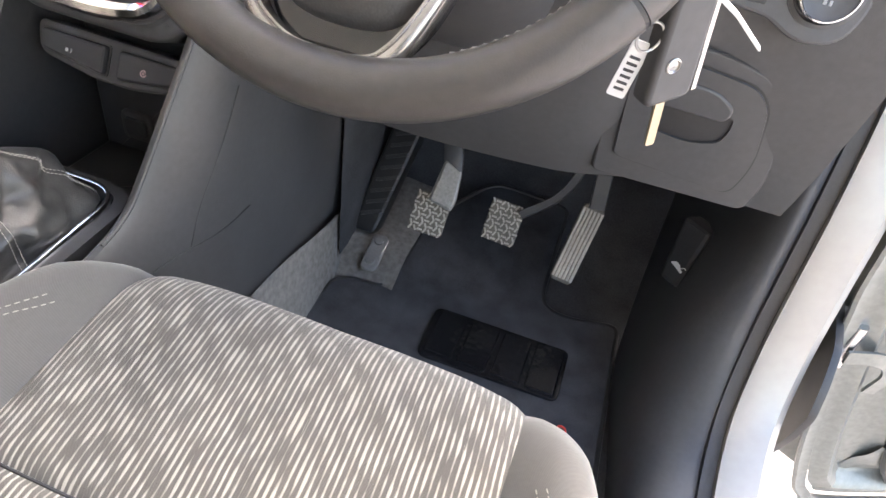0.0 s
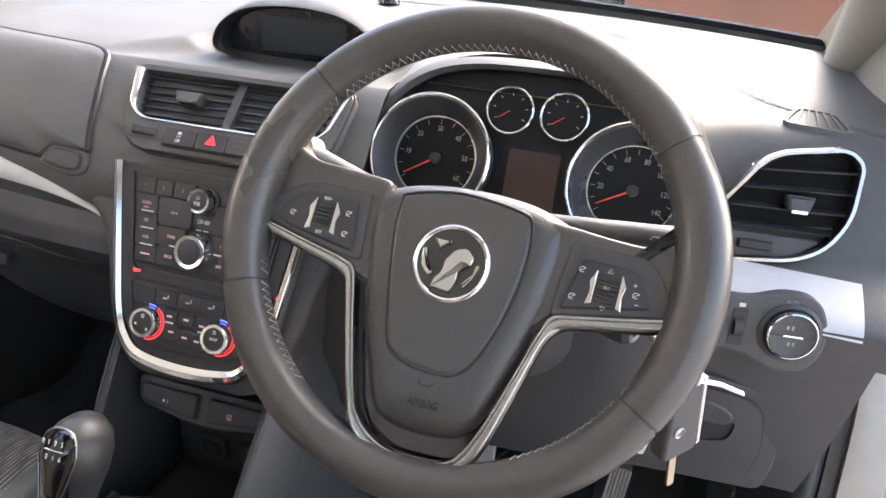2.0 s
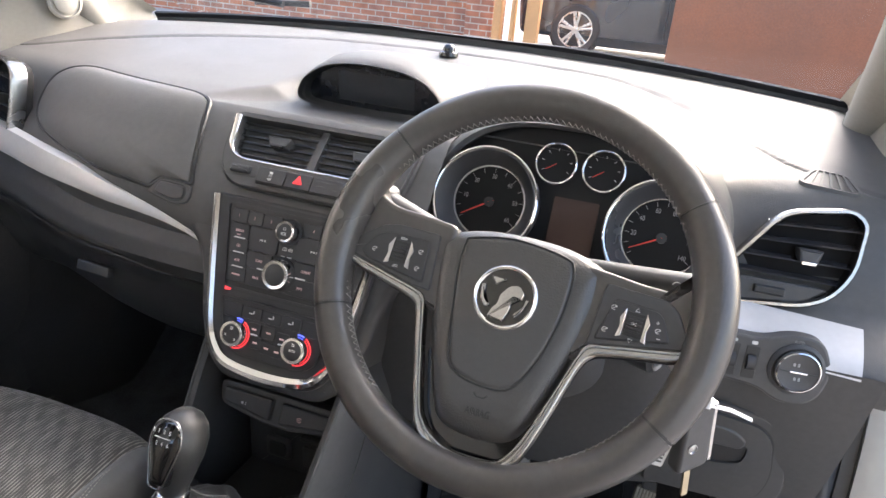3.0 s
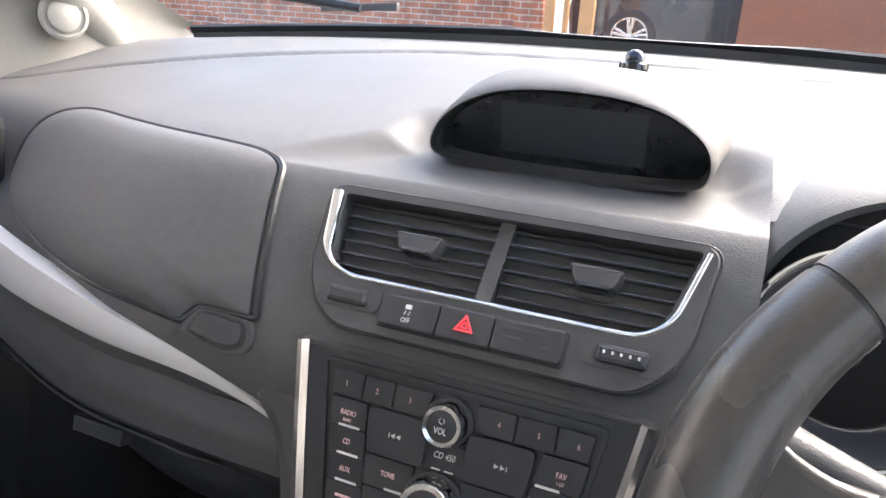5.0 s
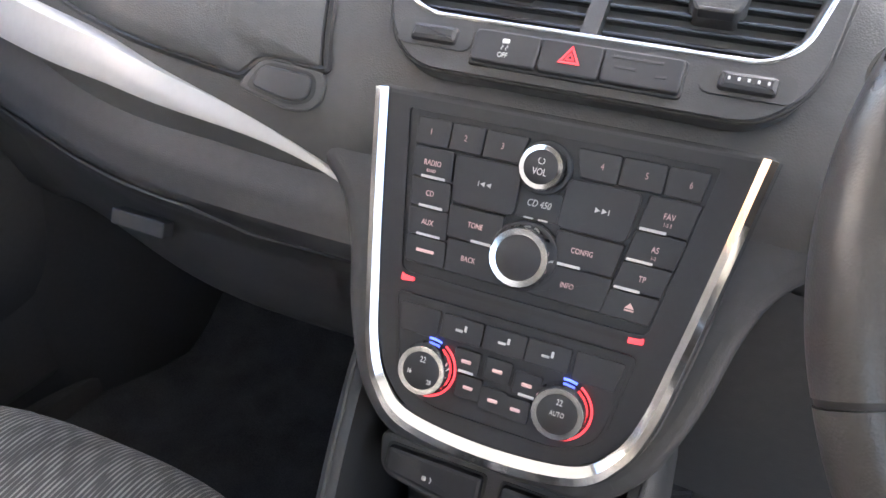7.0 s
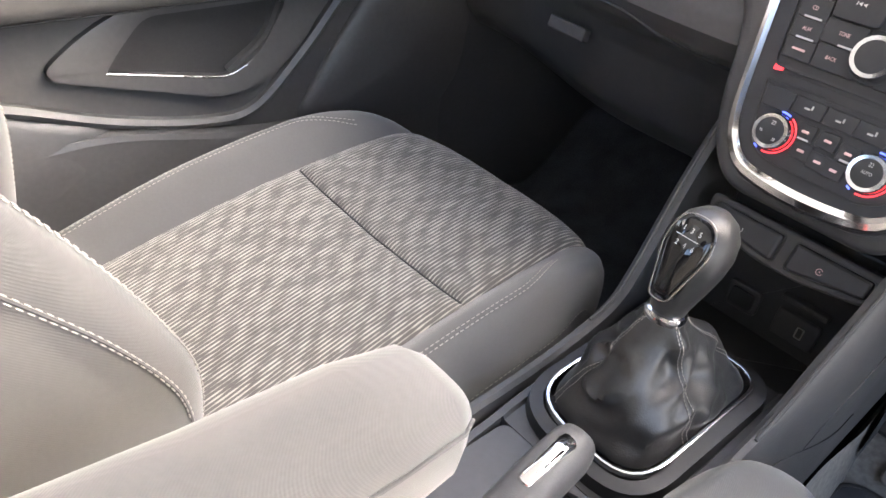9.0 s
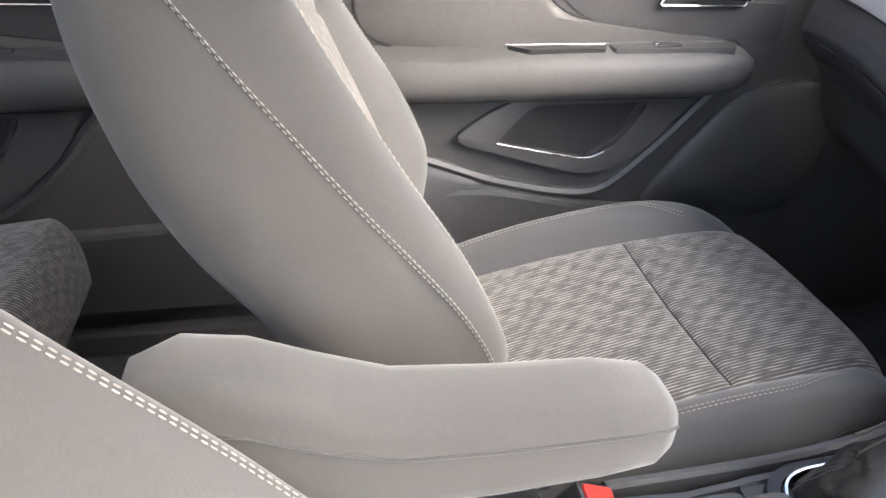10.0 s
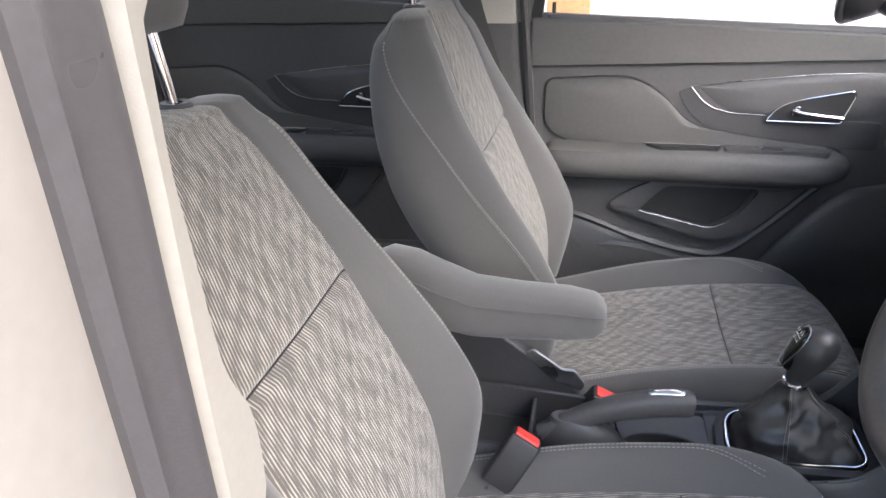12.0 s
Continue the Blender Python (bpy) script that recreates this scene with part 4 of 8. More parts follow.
cheek = [(-0.124, 0.012, 0.006), (-0.146, -0.012, 0.02), (-0.163, -0.046, 0.012), (-0.140, -0.066, 0.02), (-0.128, -0.098, 0.04), (-0.118, -0.150, 0.05), (-0.100, -0.196, 0.04), (-0.072, -0.224, 0.03)]
body = rounded(cheek + [(-x, y, r) for x, y, r in cheek[::-1]], 6)
part("housing", prism(B(), SM, body, -0.10, -0.010, 0.012, 4), HARD, stack)
frame_o = rounded([(-0.122, 0.010, 0.008), (-0.1065, -0.11, 0.05), (-0.094, -0.175, 0.04), (-0.064, -0.212, 0.03), (0.064, -0.212, 0.03), (0.094, -0.175, 0.04), (0.1065, -0.11, 0.05), (0.122, 0.010, 0.008)], 6)
part("inner_frame", prism(B(), SM, frame_o, -0.03, -0.002, 0.004, 3), HARD, stack)
face = rounded([(-0.112, 0.004, 0.003), (-0.094, -0.12, 0.03), (-0.080, -0.172, 0.03), (-0.052, -0.199, 0.03), (0.052, -0.199, 0.03), (0.080, -0.172, 0.03), (0.094, -0.12, 0.03), (0.112, 0.004, 0.003)], 6)
part("fascia", prism(B(), SM, face, -0.02, 0.0, 0.0), SOFTBLACK, stack, smooth=False)
uline = spline([(-0.1165, 0.006, 0), (-0.109, -0.045, 0), (-0.0985, -0.11, 0), (-0.090, -0.155, 0), (-0.078, -0.182, 0), (-0.055, -0.200, 0), (0.0, -0.206, 0), (0.055, -0.200, 0), (0.078, -0.182, 0), (0.090, -0.155, 0), (0.0985, -0.11, 0), (0.109, -0.045, 0), (0.1165, 0.006, 0)], 8)
part("chrome_frame", sweep(B(), [SM @ p for p in uline], [(-0.0045, -0.012), (0.0045, -0.012), (0.0055, 0.0), (0.003, 0.005), (-0.001, 0.0062), (-0.005, 0.003)], SM.to_3x3() @ Vector((0, 0, 1)), scale=lambda s: 1.0 + 0.5 * math.exp(-((s - 0.5) / 0.16) ** 2)), CHROME, stack, "chrome frame")


def key(parent, x0, y0, x1, y1, name="button", r=0.0018, h=0.0045, skew=(0, 0, 0, 0), mat=None):
    """A button on the stack from left, top, right and bottom."""
    o = [(x0 + skew[0], -y0, r), (x0 + skew[2], -y1, r), (x1 + skew[3], -y1, r), (x1 + skew[1], -y0, r)]
    return part(name, prism(B(), SM, rounded(o, 3), -0.002, h, 0.0008), mat or SOFTBLACK, parent)


def bar(parent, x, y, w, mat, z=0.0047, t=0.0009, name="light_bar"):
    return part(name, box(B(), at(SM, x, -y), -w / 2, -t, z - 0.001, w / 2, t, z, 0.0003), mat, parent)


radio = thing("car_radio", "black car radio with two chrome-ringed knobs and many buttons", "radio")
well = rounded([(-0.096, -0.002, 0.004), (-0.080, -0.106, 0.008), (0.078, -0.106, 0.008), (0.094, -0.002, 0.004)], 4)
part("well", prism(B(), SM, well, -0.004, 0.0012, 0.0), BLACK, radio, smooth=False)
part("edge", sweep(B(), [SM @ Vector((x, y, 0.001)) for x, y in well], [(-0.0012, -0.001), (0.0012, -0.001), (0.0012, 0.002), (-0.0012, 0.002)], SM.to_3x3() @ Vector((0, 0, 1)), closed=True), SOFTBLACK, radio)
GAP = 0.00035
for k, (a, b) in enumerate(((-0.0875, -0.0640), (-0.0640, -0.0420), (-0.0420, -0.0165))):
    bt = key(radio, a + GAP, 0.0070, b - GAP, 0.0240, skew=(0, 0.002 if k == 2 else 0, 0.001 if k == 0 else 0, -0.002 if k == 2 else 0))
    lettering("mark", str(k + 1), 0.0054, at(SM, (a + b) / 2 - 0.001, -0.0155, 0.0046), PINK, bt)
for k, (a, b) in enumerate(((0.0155, 0.0405), (0.0405, 0.0660), (0.0660, 0.0890))):
    bt = key(radio, a + GAP, 0.0070, b - GAP, 0.0240, skew=(-0.002 if k == 0 else 0, 0, 0.003 if k == 0 else 0, -0.002 if k == 2 else 0))
    lettering("mark", str(k + 4), 0.0054, at(SM, (a + b) / 2 + 0.002, -0.0155, 0.0046), PINK, bt)
LT = ((0.0250, 0.0437, "RADIO"), (0.0443, 0.0619, "CD"), (0.0625, 0.0797, "AUX"), (0.0803, 0.0975, ""))
RT = ((0.0250, 0.0453, "FAV"), (0.0459, 0.0640, "AS"), (0.0646, 0.0812, "TP"), (0.0818, 0.0985, ""))
for k, (a, b, txt) in enumerate(LT):
    s = 0.0022 * k
    bt = key(radio, -0.0865 + s + GAP, a, -0.0590 + s - GAP, b, skew=(0, 0, 0.002, 0.002))
    c = (-0.0728 + s + 0.001, -(a + b) / 2, 0.0046)
    if txt:
        lettering("mark", txt, 0.0050, at(SM, *c), PINK, bt)
    else:
        part("symbol", box(B(), at(SM, *c), -0.006, -0.001, 0, 0.006, 0.001, 0.0003, 0.0004), PINK, bt)
    if k == 0:
        lettering("mark", "BAND", 0.0030, at(SM, c[0], c[1] - 0.0048, c[2]), PINK, bt)
    if k < 3:
        bar(bt, c[0] + 0.002, b - 0.0008, 0.016, WHITE)
for k, (a, b, txt) in enumerate(RT):
    s = -0.0030 * k
    bt = key(radio, 0.0590 + s + GAP, a, 0.0885 + s - GAP, b, skew=(0, 0, -0.003, -0.003))
    c = (0.0735 + s - 0.001, -(a + b) / 2, 0.0046)
    if txt:
        lettering("mark", txt, 0.0050, at(SM, *c), PINK, bt)
    else:
        tr = prism(B(), at(SM, *c), [(-0.0028, -0.0008), (0.0028, -0.0008), (0, 0.0026)], 0, 0.0003)
        box(tr, at(SM, *c), -0.0028, -0.0024, 0, 0.0028, -0.0014, 0.0003, 0.0002)
        part("symbol", tr, PINK, bt, smooth=False)
    if k < 2:
        lettering("mark", ("1-2-3", "1-2")[k], 0.0030, at(SM, c[0], c[1] - 0.0048, c[2]), PINK, bt)
    if k < 3:
        bar(bt, c[0] - 0.007, b - 0.0008, 0.015, WHITE)
for sgn, x0, x1 in ((-1, -0.0575, -0.0150), (1, 0.0125, 0.0560)):
    bt = key(radio, x0, 0.0252, x1, 0.0550, r=0.005, h=0.006, skew=(0, 0, 0.003 if sgn < 0 else -0.001, 0.001 if sgn < 0 else -0.003))
    c = at(SM, (x0 + x1) / 2 + 0.001, -0.040, 0.0061)
    tr = B()
    for dx in (-0.0035, 0.0005):
        prism(tr, c, [(dx + 0.0015 - sgn * 0.0015, -0.0016), (dx + 0.0015 - sgn * 0.0015, 0.0016), (dx + 0.0015 + sgn * 0.0015, 0.0)][::sgn], 0, 0.0003)
    box(tr, c, 0.0045 * -sgn * -1 - 0.0003, -0.0016, 0, 0.0045 * sgn + 0.0003, 0.0016, 0.0003, 0.0001)
    part("symbol", tr, WHITE, bt, smooth=False)
for a, b, txt in ((0.0560, 0.0763, "TONE"), (0.0769, 0.0980, "BACK")):
    bt = key(radio, -0.0555 + (0.003 if txt == "BACK" else 0), a, -0.0175, b, skew=(0, -0.002, 0.002, 0.006 if txt == "BACK" else -0.002))
    lettering("mark", txt, 0.0048, at(SM, -0.0365, -(a + b) / 2, 0.0046), PINK, bt)
    if txt == "TONE":
        bar(bt, -0.030, b - 0.0008, 0.015, WHITE)
for a, b, txt in ((0.0560, 0.0763, "CONFIG"), (0.0769, 0.0980, "INFO")):
    bt = key(radio, 0.0130, a, 0.0530 - (0.002 if txt == "INFO" else 0), b, skew=(0, 0, 0.0 if txt == "CONFIG" else -0.010, -0.003))
    lettering("mark", txt, 0.0046, at(SM, 0.030 if txt == "CONFIG" else 0.026, -(a + b) / 2, 0.0046), PINK, bt)
    if txt == "CONFIG":
        bar(bt, 0.024, b - 0.0008, 0.014, WHITE)
lettering("mark", "CD 450", 0.0060, at(SM, -0.0015, -0.0445, 0.0030), WHITE, radio, shear=0.2)
part("label_plate", prism(B(), SM, rounded(rect(-0.016, -0.054, 0.012, -0.036, 0.003)), 0.0, 0.0026, 0.0005), SOFTBLACK, radio)
for sgn in (-1, 1):
    bar(radio, -0.0015 + sgn * 0.0045, 0.0535, 0.006, WHITE, z=0.0032, t=0.0005)


def knob(parent, m, r, h, cap=SOFTBLACK, name="knob"):
    k = part(name, lathe(B(), m, [(r * 0.76, 0.0), (r * 0.76, h * 0.97), (r * 0.70, h), (0.0004, h - 0.0002)], 40), cap, parent)
    bm = B()
    n = 44
    prof = [(r * 1.05, 0.0), (r * 1.05, h * 0.25), (r, h * 0.35), (r, h * 0.92), (r * 0.95, h * 1.02), (r * 0.76, h * 1.0), (r * 0.74, h * 0.9)]
    rings = [[m @ Vector((q * (1 + (0.012 if j % 2 and 0 < i < 5 else 0)) * math.cos(2 * math.pi * j / n), q * (1 + (0.012 if j % 2 and 0 < i < 5 else 0)) * math.sin(2 * math.pi * j / n), z)) for j in range(n)] for i, (q, z) in enumerate(prof)]
    loft(bm, rings, cap=False)
    part("ring", bm, CHROME, k, "chrome ring")
    return k


part("knob_base", lathe(B(), at(SM, -0.0025, -0.0225), [(0.0165, 0.0), (0.0165, 0.004), (0.0155, 0.005), (0.0004, 0.005)], 40), SOFTBLACK, radio)
k1 = knob(radio, at(SM, -0.0025, -0.0225, 0.004), 0.0132, 0.013)
lettering("mark", "VOL", 0.0058, at(SM, -0.0025, -0.0255, 0.0179), WHITE, k1)
part("symbol", sweep(B(), [at(SM, -0.0025, -0.0190, 0.0178) @ Vector((0.0018 * math.cos(a), 0.0018 * math.sin(a), 0)) for a in steps(math.pi * 0.65, math.pi * 2.35, 12)], circle(0.00025, 5), (0, -0.9, 0.3)), WHITE, k1)
part("knob_base", lathe(B(), at(SM, -0.0035, -0.0765), [(0.0215, 0.0), (0.0215, 0.004), (0.0205, 0.005), (0.0004, 0.005)], 44), SOFTBLACK, radio)
knob(radio, at(SM, -0.0035, -0.0765, 0.004), 0.0180, 0.014)
# disc slot with two red lights
part("disc_slot", prism(B(), SM, rounded(rect(-0.076, -0.1105, 0.074, -0.1075, 0.001)), -0.004, 0.0016, 0), BLACK, stack, smooth=False)
for sgn, x in ((1, -0.0735), (-1, 0.0715)):
    part("slot_light", prism(B(), SM, rounded([(x - 0.0045, -0.1055, 0.001), (x + 0.0045, -0.1065, 0.001), (x + 0.0045, -0.110, 0.001), (x - 0.0045, -0.1110, 0.001)][::1]), 0.0, 0.0028, 0.0004), REDMARK, stack, "red slot light")

# heater panel
heater = thing("heater_panel", "black heater panel with two chrome temperature knobs ringed red and blue", "control panel")
hp = rounded([(-0.079, -0.119, 0.004), (-0.066, -0.175, 0.016), (-0.044, -0.187, 0.016), (0.044, -0.187, 0.016), (0.066, -0.175, 0.016), (0.074, -0.119, 0.004)], 6)
part("plate", prism(B(), SM, hp, -0.002, 0.0024, 0.001), SOFTBLACK, heater)
part("edge", sweep(B(), [SM @ Vector((x, y, 0.0015)) for x, y in hp], [(-0.0012, -0.001), (0.0012, -0.001), (0.0010, 0.002), (-0.0010, 0.002)], SM.to_3x3() @ Vector((0, 0, 1)), closed=True), BLACK, heater)
for k, x in enumerate((-0.0445, -0.0165, 0.0110)):
    bt = key(heater, x + GAP, 0.1235, x + 0.0280 - GAP, 0.1390, h=0.0055)
    part("symbol", box(B(), at(SM, x + 0.013, -0.1318), -0.003, -0.0009, 0.0054, 0.002, 0.0009, 0.0058, 0.0004), WHITE, bt)
    part("symbol", box(B(), at(SM, x + 0.0165, -0.1298), -0.0009, -0.002, 0.0054, 0.0009, 0.002, 0.0058, 0.0004), WHITE, bt)
for x0, x1 in ((-0.0745, -0.0460), (0.0405, 0.0700)):
    key(heater, x0, 0.1235, x1, 0.1420, h=0.0040, skew=(0, 0, 0.003, 0) if x0 < 0 else (0, 0, 0, -0.003))
for i, (x, y) in enumerate(((-0.0235, 0.1500), (-0.0030, 0.1500), (0.0165, 0.1530), (-0.0190, 0.1660), (-0.0020, 0.1690), (0.0130, 0.1700))):
    bt = key(heater, x - 0.0088, y - 0.0075, x + 0.0088, y + 0.0075, h=0.0048, r=0.002)
    part("symbol", box(B(), at(SM, x, -y), -0.0035, -0.0014, 0.0046, 0.0035, 0.0014, 0.0052, 0.001), PINK, bt)
    if i in (0, 2):
        bar(bt, x + 0.001, y + 0.0065, 0.010, WHITE, z=0.0052)
for x in (-0.0478, 0.0392):
    km2 = at(SM, x, -0.1605, 0.003)
    k2 = knob(heater, km2, 0.0160, 0.013)
    for a0, a1, mt in ((-95, 60, REDMARK), (70, 96, BLUE), (-124, -112, BLUE)):
        arc = [km2 @ Vector((0.0188 * math.cos(radians(a)), 0.0188 * math.sin(radians(a)), 0.002)) for a in steps(a0, a1, 24)]
        part("dial_arc", tube(B(), arc, 0.0008, 6, up=(0, -0.934, 0.358)), mt, heater)
    lettering("mark", "22", 0.0052, at(km2, 0, 0.0072, 0.0133), WHITE, k2)
    if x > 0:
        lettering("mark", "AUTO", 0.0042, at(km2, 0, 0.0, 0.0133), WHITE, k2)
    else:
        lettering("mark", "16", 0.0040, at(km2, -0.0075, -0.002, 0.0133), WHITE, k2)
        lettering("mark", "28", 0.0040, at(km2, 0.0065, -0.006, 0.0133), WHITE, k2)

# switch strip under the stack
LMt = frame_of((MID + 0.001, 0.122, 0.414), (1, 0, 0), (0, 0.42, 0.907))
low = thing("lower_switch_strip", "two dark push switches in a grey strip under the stack", "switch panel")
part("strip", prism(B(), LMt, rounded([(-0.092, 0.022, 0.01), (-0.086, -0.010, 0.012), (-0.02, -0.0205, 0.01), (0.02, -0.0205, 0.01), (0.086, -0.010, 0.012), (0.092, 0.022, 0.01)], 5), -0.03, 0.0, 0.003), HARD, low)
for sgn, x0, x1 in ((-1, -0.083, -0.005), (1, 0.005, 0.083)):
    o = [(x0, 0.016, 0.004), (x0, -0.006 if sgn < 0 else -0.016, 0.006), (x1, -0.016 if sgn < 0 else -0.006, 0.006), (x1, 0.016, 0.004)]
    part("recess", prism(B(), LMt, rounded(o), -0.003, 0.001, 0.0), BLACK, low)
    o = [(x0 + 0.002, 0.0145, 0.004), (x0 + 0.002, -0.0045 if sgn < 0 else -0.0142, 0.005), (x1 - 0.002, -0.0142 if sgn < 0 else -0.0045, 0.005), (x1 - 0.002, 0.0145, 0.004)]
    bt = part("button", prism(B(), LMt, rounded(o), -0.003, 0.007, 0.003), SOFTBLACK, low)
    if sgn < 0:
        part("symbol", box(B(), at(LMt, -0.048, 0.0), -0.003, -0.002, 0.0068, 0.001, 0.002, 0.0074, 0.0012), WHITE, bt)
        part("symbol", tube(B(), [at(LMt, -0.0455, 0.0, 0.0072) @ Vector((0.002 * math.cos(a), 0.0025 * math.sin(a), 0)) for a in steps(-1, 1, 6)], 0.0004, 5), WHITE, bt)
    else:
        part("symbol", tube(B(), [at(LMt, 0.037, 0.0, 0.0072) @ Vector((0.003 * math.cos(a), 0.003 * math.sin(a), 0)) for a in steps(0.4, 6.0, 14)], 0.00035, 5), PINK, bt)
        lettering("mark", "A", 0.0034, at(LMt, 0.037, 0.0, 0.0072), PINK, bt)
# ---------------------------------------------------------------- instrument cluster
WX = 0.306
binn = thing("instrument_cluster", "instrument cluster with chrome-ringed dials under a grained hood", "instrument cluster")


def hood_arch(k, y, w, h, z0, lean=0.0, p=0.6):
    a = math.pi * (1 - k)
    c, s = math.cos(a), math.sin(a)
    x = WX + w * math.copysign(abs(c) ** p, c)
    return Vector((x, y + lean * abs(s), z0 + h * abs(s) ** 0.8))


ks = steps(0, 1, 44)
bm = B()
loft(bm, [[hood_arch(k, y, w, h, z0, l) for k in ks] for y, w, h, z0, l in (
    (0.222, 0.165, 0.118, 0.690, 0.055), (0.215, 0.172, 0.126, 0.688, 0.055), (0.225, 0.180, 0.132, 0.686, 0.055), (0.28, 0.186, 0.128, 0.690, 0.05), (0.36, 0.190, 0.105, 0.705, 0.04), (0.46, 0.185, 0.075, 0.735, 0.02))], cap=False, closed=False)
part("hood", bm, DASH, binn)
bm = B()
loft(bm, [[hood_arch(k, y, w, h, z0, l) for k in ks] for y, w, h, z0, l in ((0.222, 0.165, 0.118, 0.690, 0.055), (0.26, 0.168, 0.118, 0.680, 0.06), (0.33, 0.168, 0.112, 0.670, 0.06))], cap=False, closed=False)
part("hood_lining", bm, BLACK, binn)
CM = frame_of((WX, 0.262, 0.735), (1, 0, 0), (0, 0.36, 0.933))
part("panel", prism(B(), CM, rounded([(-0.165, -0.075, 0.02), (0.165, -0.075, 0.02), (0.165, 0.05, 0.05), (0.08, 0.092, 0.05), (-0.08, 0.092, 0.05), (-0.165, 0.05, 0.05)], 6), -0.02, 0.0, 0.0), DIALBLACK, binn, smooth=False)
NEEDLE = material("red needle", (0.75, 0.06, 0.04), 0.5)
GREYRING = material("grey dial bezel", (0.10, 0.10, 0.105), 0.30, 0.5, 0.05, 30)


def dial(x, y, r, marks, needle, ticks):
    d = part("dial", lathe(B(), at(CM, x, y), [(r * 0.72, 0.0), (r * 0.72, 0.003), (0.0005, 0.003)], 40), DIALBLACK, binn)
    part("bezel", lathe(B(), at(CM, x, y), [(r * 0.98, 0.0), (r * 0.98, 0.030), (r * 0.95, 0.031), (r * 0.70, 0.006), (r * 0.68, 0.002)], 56), GREYRING, d)
    part("ring", sweep(B(), [at(CM, x, y) @ Vector((r * math.cos(2 * math.pi * k / 64), r * math.sin(2 * math.pi * k / 64), 0.030)) for k in range(64)], circle(0.0022, 8), CM.to_3x3() @ Vector((0, 0, 1)), closed=True), CHROME, d, "chrome ring")
    part("inner_ring", sweep(B(), [at(CM, x, y) @ Vector((r * 0.70 * math.cos(2 * math.pi * k / 56), r * 0.70 * math.sin(2 * math.pi * k / 56), 0.006)) for k in range(56)], circle(0.0011, 6), CM.to_3x3() @ Vector((0, 0, 1)), closed=True), SATIN, d)
    for k in range(ticks):
        a = radians(215 - 250 * k / (ticks - 1))
        m = at(CM, x + r * 0.62 * math.cos(a), y + r * 0.62 * math.sin(a), 0.0032, math.degrees(a))
        part("tick", box(B(), m, -0.0025, -0.0003, 0, 0.0025, 0.0003, 0.0004, 0.0001), DIMPRINT, d)
    for k, txt in enumerate(marks):
        a = radians(215 - 250 * k / (len(marks) - 1))
        lettering("mark", txt, r * 0.13, at(CM, x + r * 0.50 * math.cos(a), y + r * 0.50 * math.sin(a), 0.0032), DIMPRINT, d)
    a = radians(needle)
    m = at(CM, x, y, 0.006, needle)
    part("needle", prism(B(), m, [(-0.006, -0.0011), (r * 0.60, -0.0005), (r * 0.60, 0.0005), (-0.006, 0.0011)], 0, 0.001), NEEDLE, d, "red needle", smooth=False)
    part("needle_hub", lathe(B(), at(CM, x, y, 0.004), [(0.006, 0), (0.006, 0.004), (0.0004, 0.0045)], 20), BLACK, d)


dial(-0.099, -0.026, 0.0630, ("", "10", "20", "30", "40", "50", "60"), 212, 13)
dial(0.107, -0.029, 0.0630, ("", "20", "40", "60", "80", "100", "120", "140"), 208, 15)
for x in (-0.028, 0.0285):
    d = part("small_dial", lathe(B(), at(CM, x, 0.034), [(0.0225, 0.0), (0.0225, 0.003), (0.0005, 0.003)], 32), DIALBLACK, binn)
    part("ring", sweep(B(), [at(CM, x, 0.034) @ Vector((0.0240 * math.cos(2 * math.pi * k / 44), 0.0240 * math.sin(2 * math.pi * k / 44), 0.006)) for k in range(44)], circle(0.0016, 8), CM.to_3x3() @ Vector((0, 0, 1)), closed=True), CHROME, d, "chrome ring")
    part("needle", box(B(), at(CM, x, 0.034, 0.004, 215), 0.0, -0.0004, 0, 0.015, 0.0004, 0.0006, 0.0001), NEEDLE, d)
    for k in range(7):
        a = radians(210 - 240 * k / 6)
        part("tick", box(B(), at(CM, x + 0.017 * math.cos(a), 0.034 + 0.017 * math.sin(a), 0.0032, math.degrees(a)), -0.0015, -0.0003, 0, 0.0015, 0.0003, 0.0003, 0.0001), WHITE, d)
part("info_display", prism(B(), at(CM, 0.005, -0.034), rounded(rect(-0.027, -0.040, 0.027, 0.030, 0.003)), 0.0, 0.002, 0.0), AMBER, binn, "dim amber information display", smooth=False)

# ---------------------------------------------------------------- steering wheel
RAKE = radians(31)
WM = frame_of((0.298, 0.0, 0.710), (1, 0, 0), (0, math.sin(RAKE), math.cos(RAKE)))
wheel = thing("steering_wheel", "three-spoke black leather steering wheel with silver trim", "steering wheel", at=(0.298, 0.05, 0.68))
RR, GR = 0.1715, 0.0176


def rim_path(a0, a1, n, r=RR, dz=-0.012):
    return [WM @ Vector((r * math.cos(radians(a)), 0.015 + r * math.sin(radians(a)), dz)) for a in steps(a0, a1, n)]


def rim_section(fat=1.0):
    return [(GR * fat * 0.98 * math.cos(a), GR * fat * 1.12 * math.sin(a)) for a in (2 * math.pi * k / 18 for k in range(18))]


STITCH = material("grey rim thread", (0.46, 0.44, 0.42), 0.85, 0, 0.1, 200)
WN = WM.to_3x3() @ Vector((0, 0, 1))
for a0, a1 in ((34.3, 139.6), (140.4, 199.6), (200.4, 327.6), (328.4, 393.7)):
    grip = (a0 in (140.4, 328.4))

    def swell(s, g=grip):
        return 1.0 + (0.10 * math.sin(math.pi * s) if g else 0.0)

    part("rim", sweep(B(), rim_path(a0, a1, 48), rim_section(), WN, scale=swell), LEATHER, wheel)
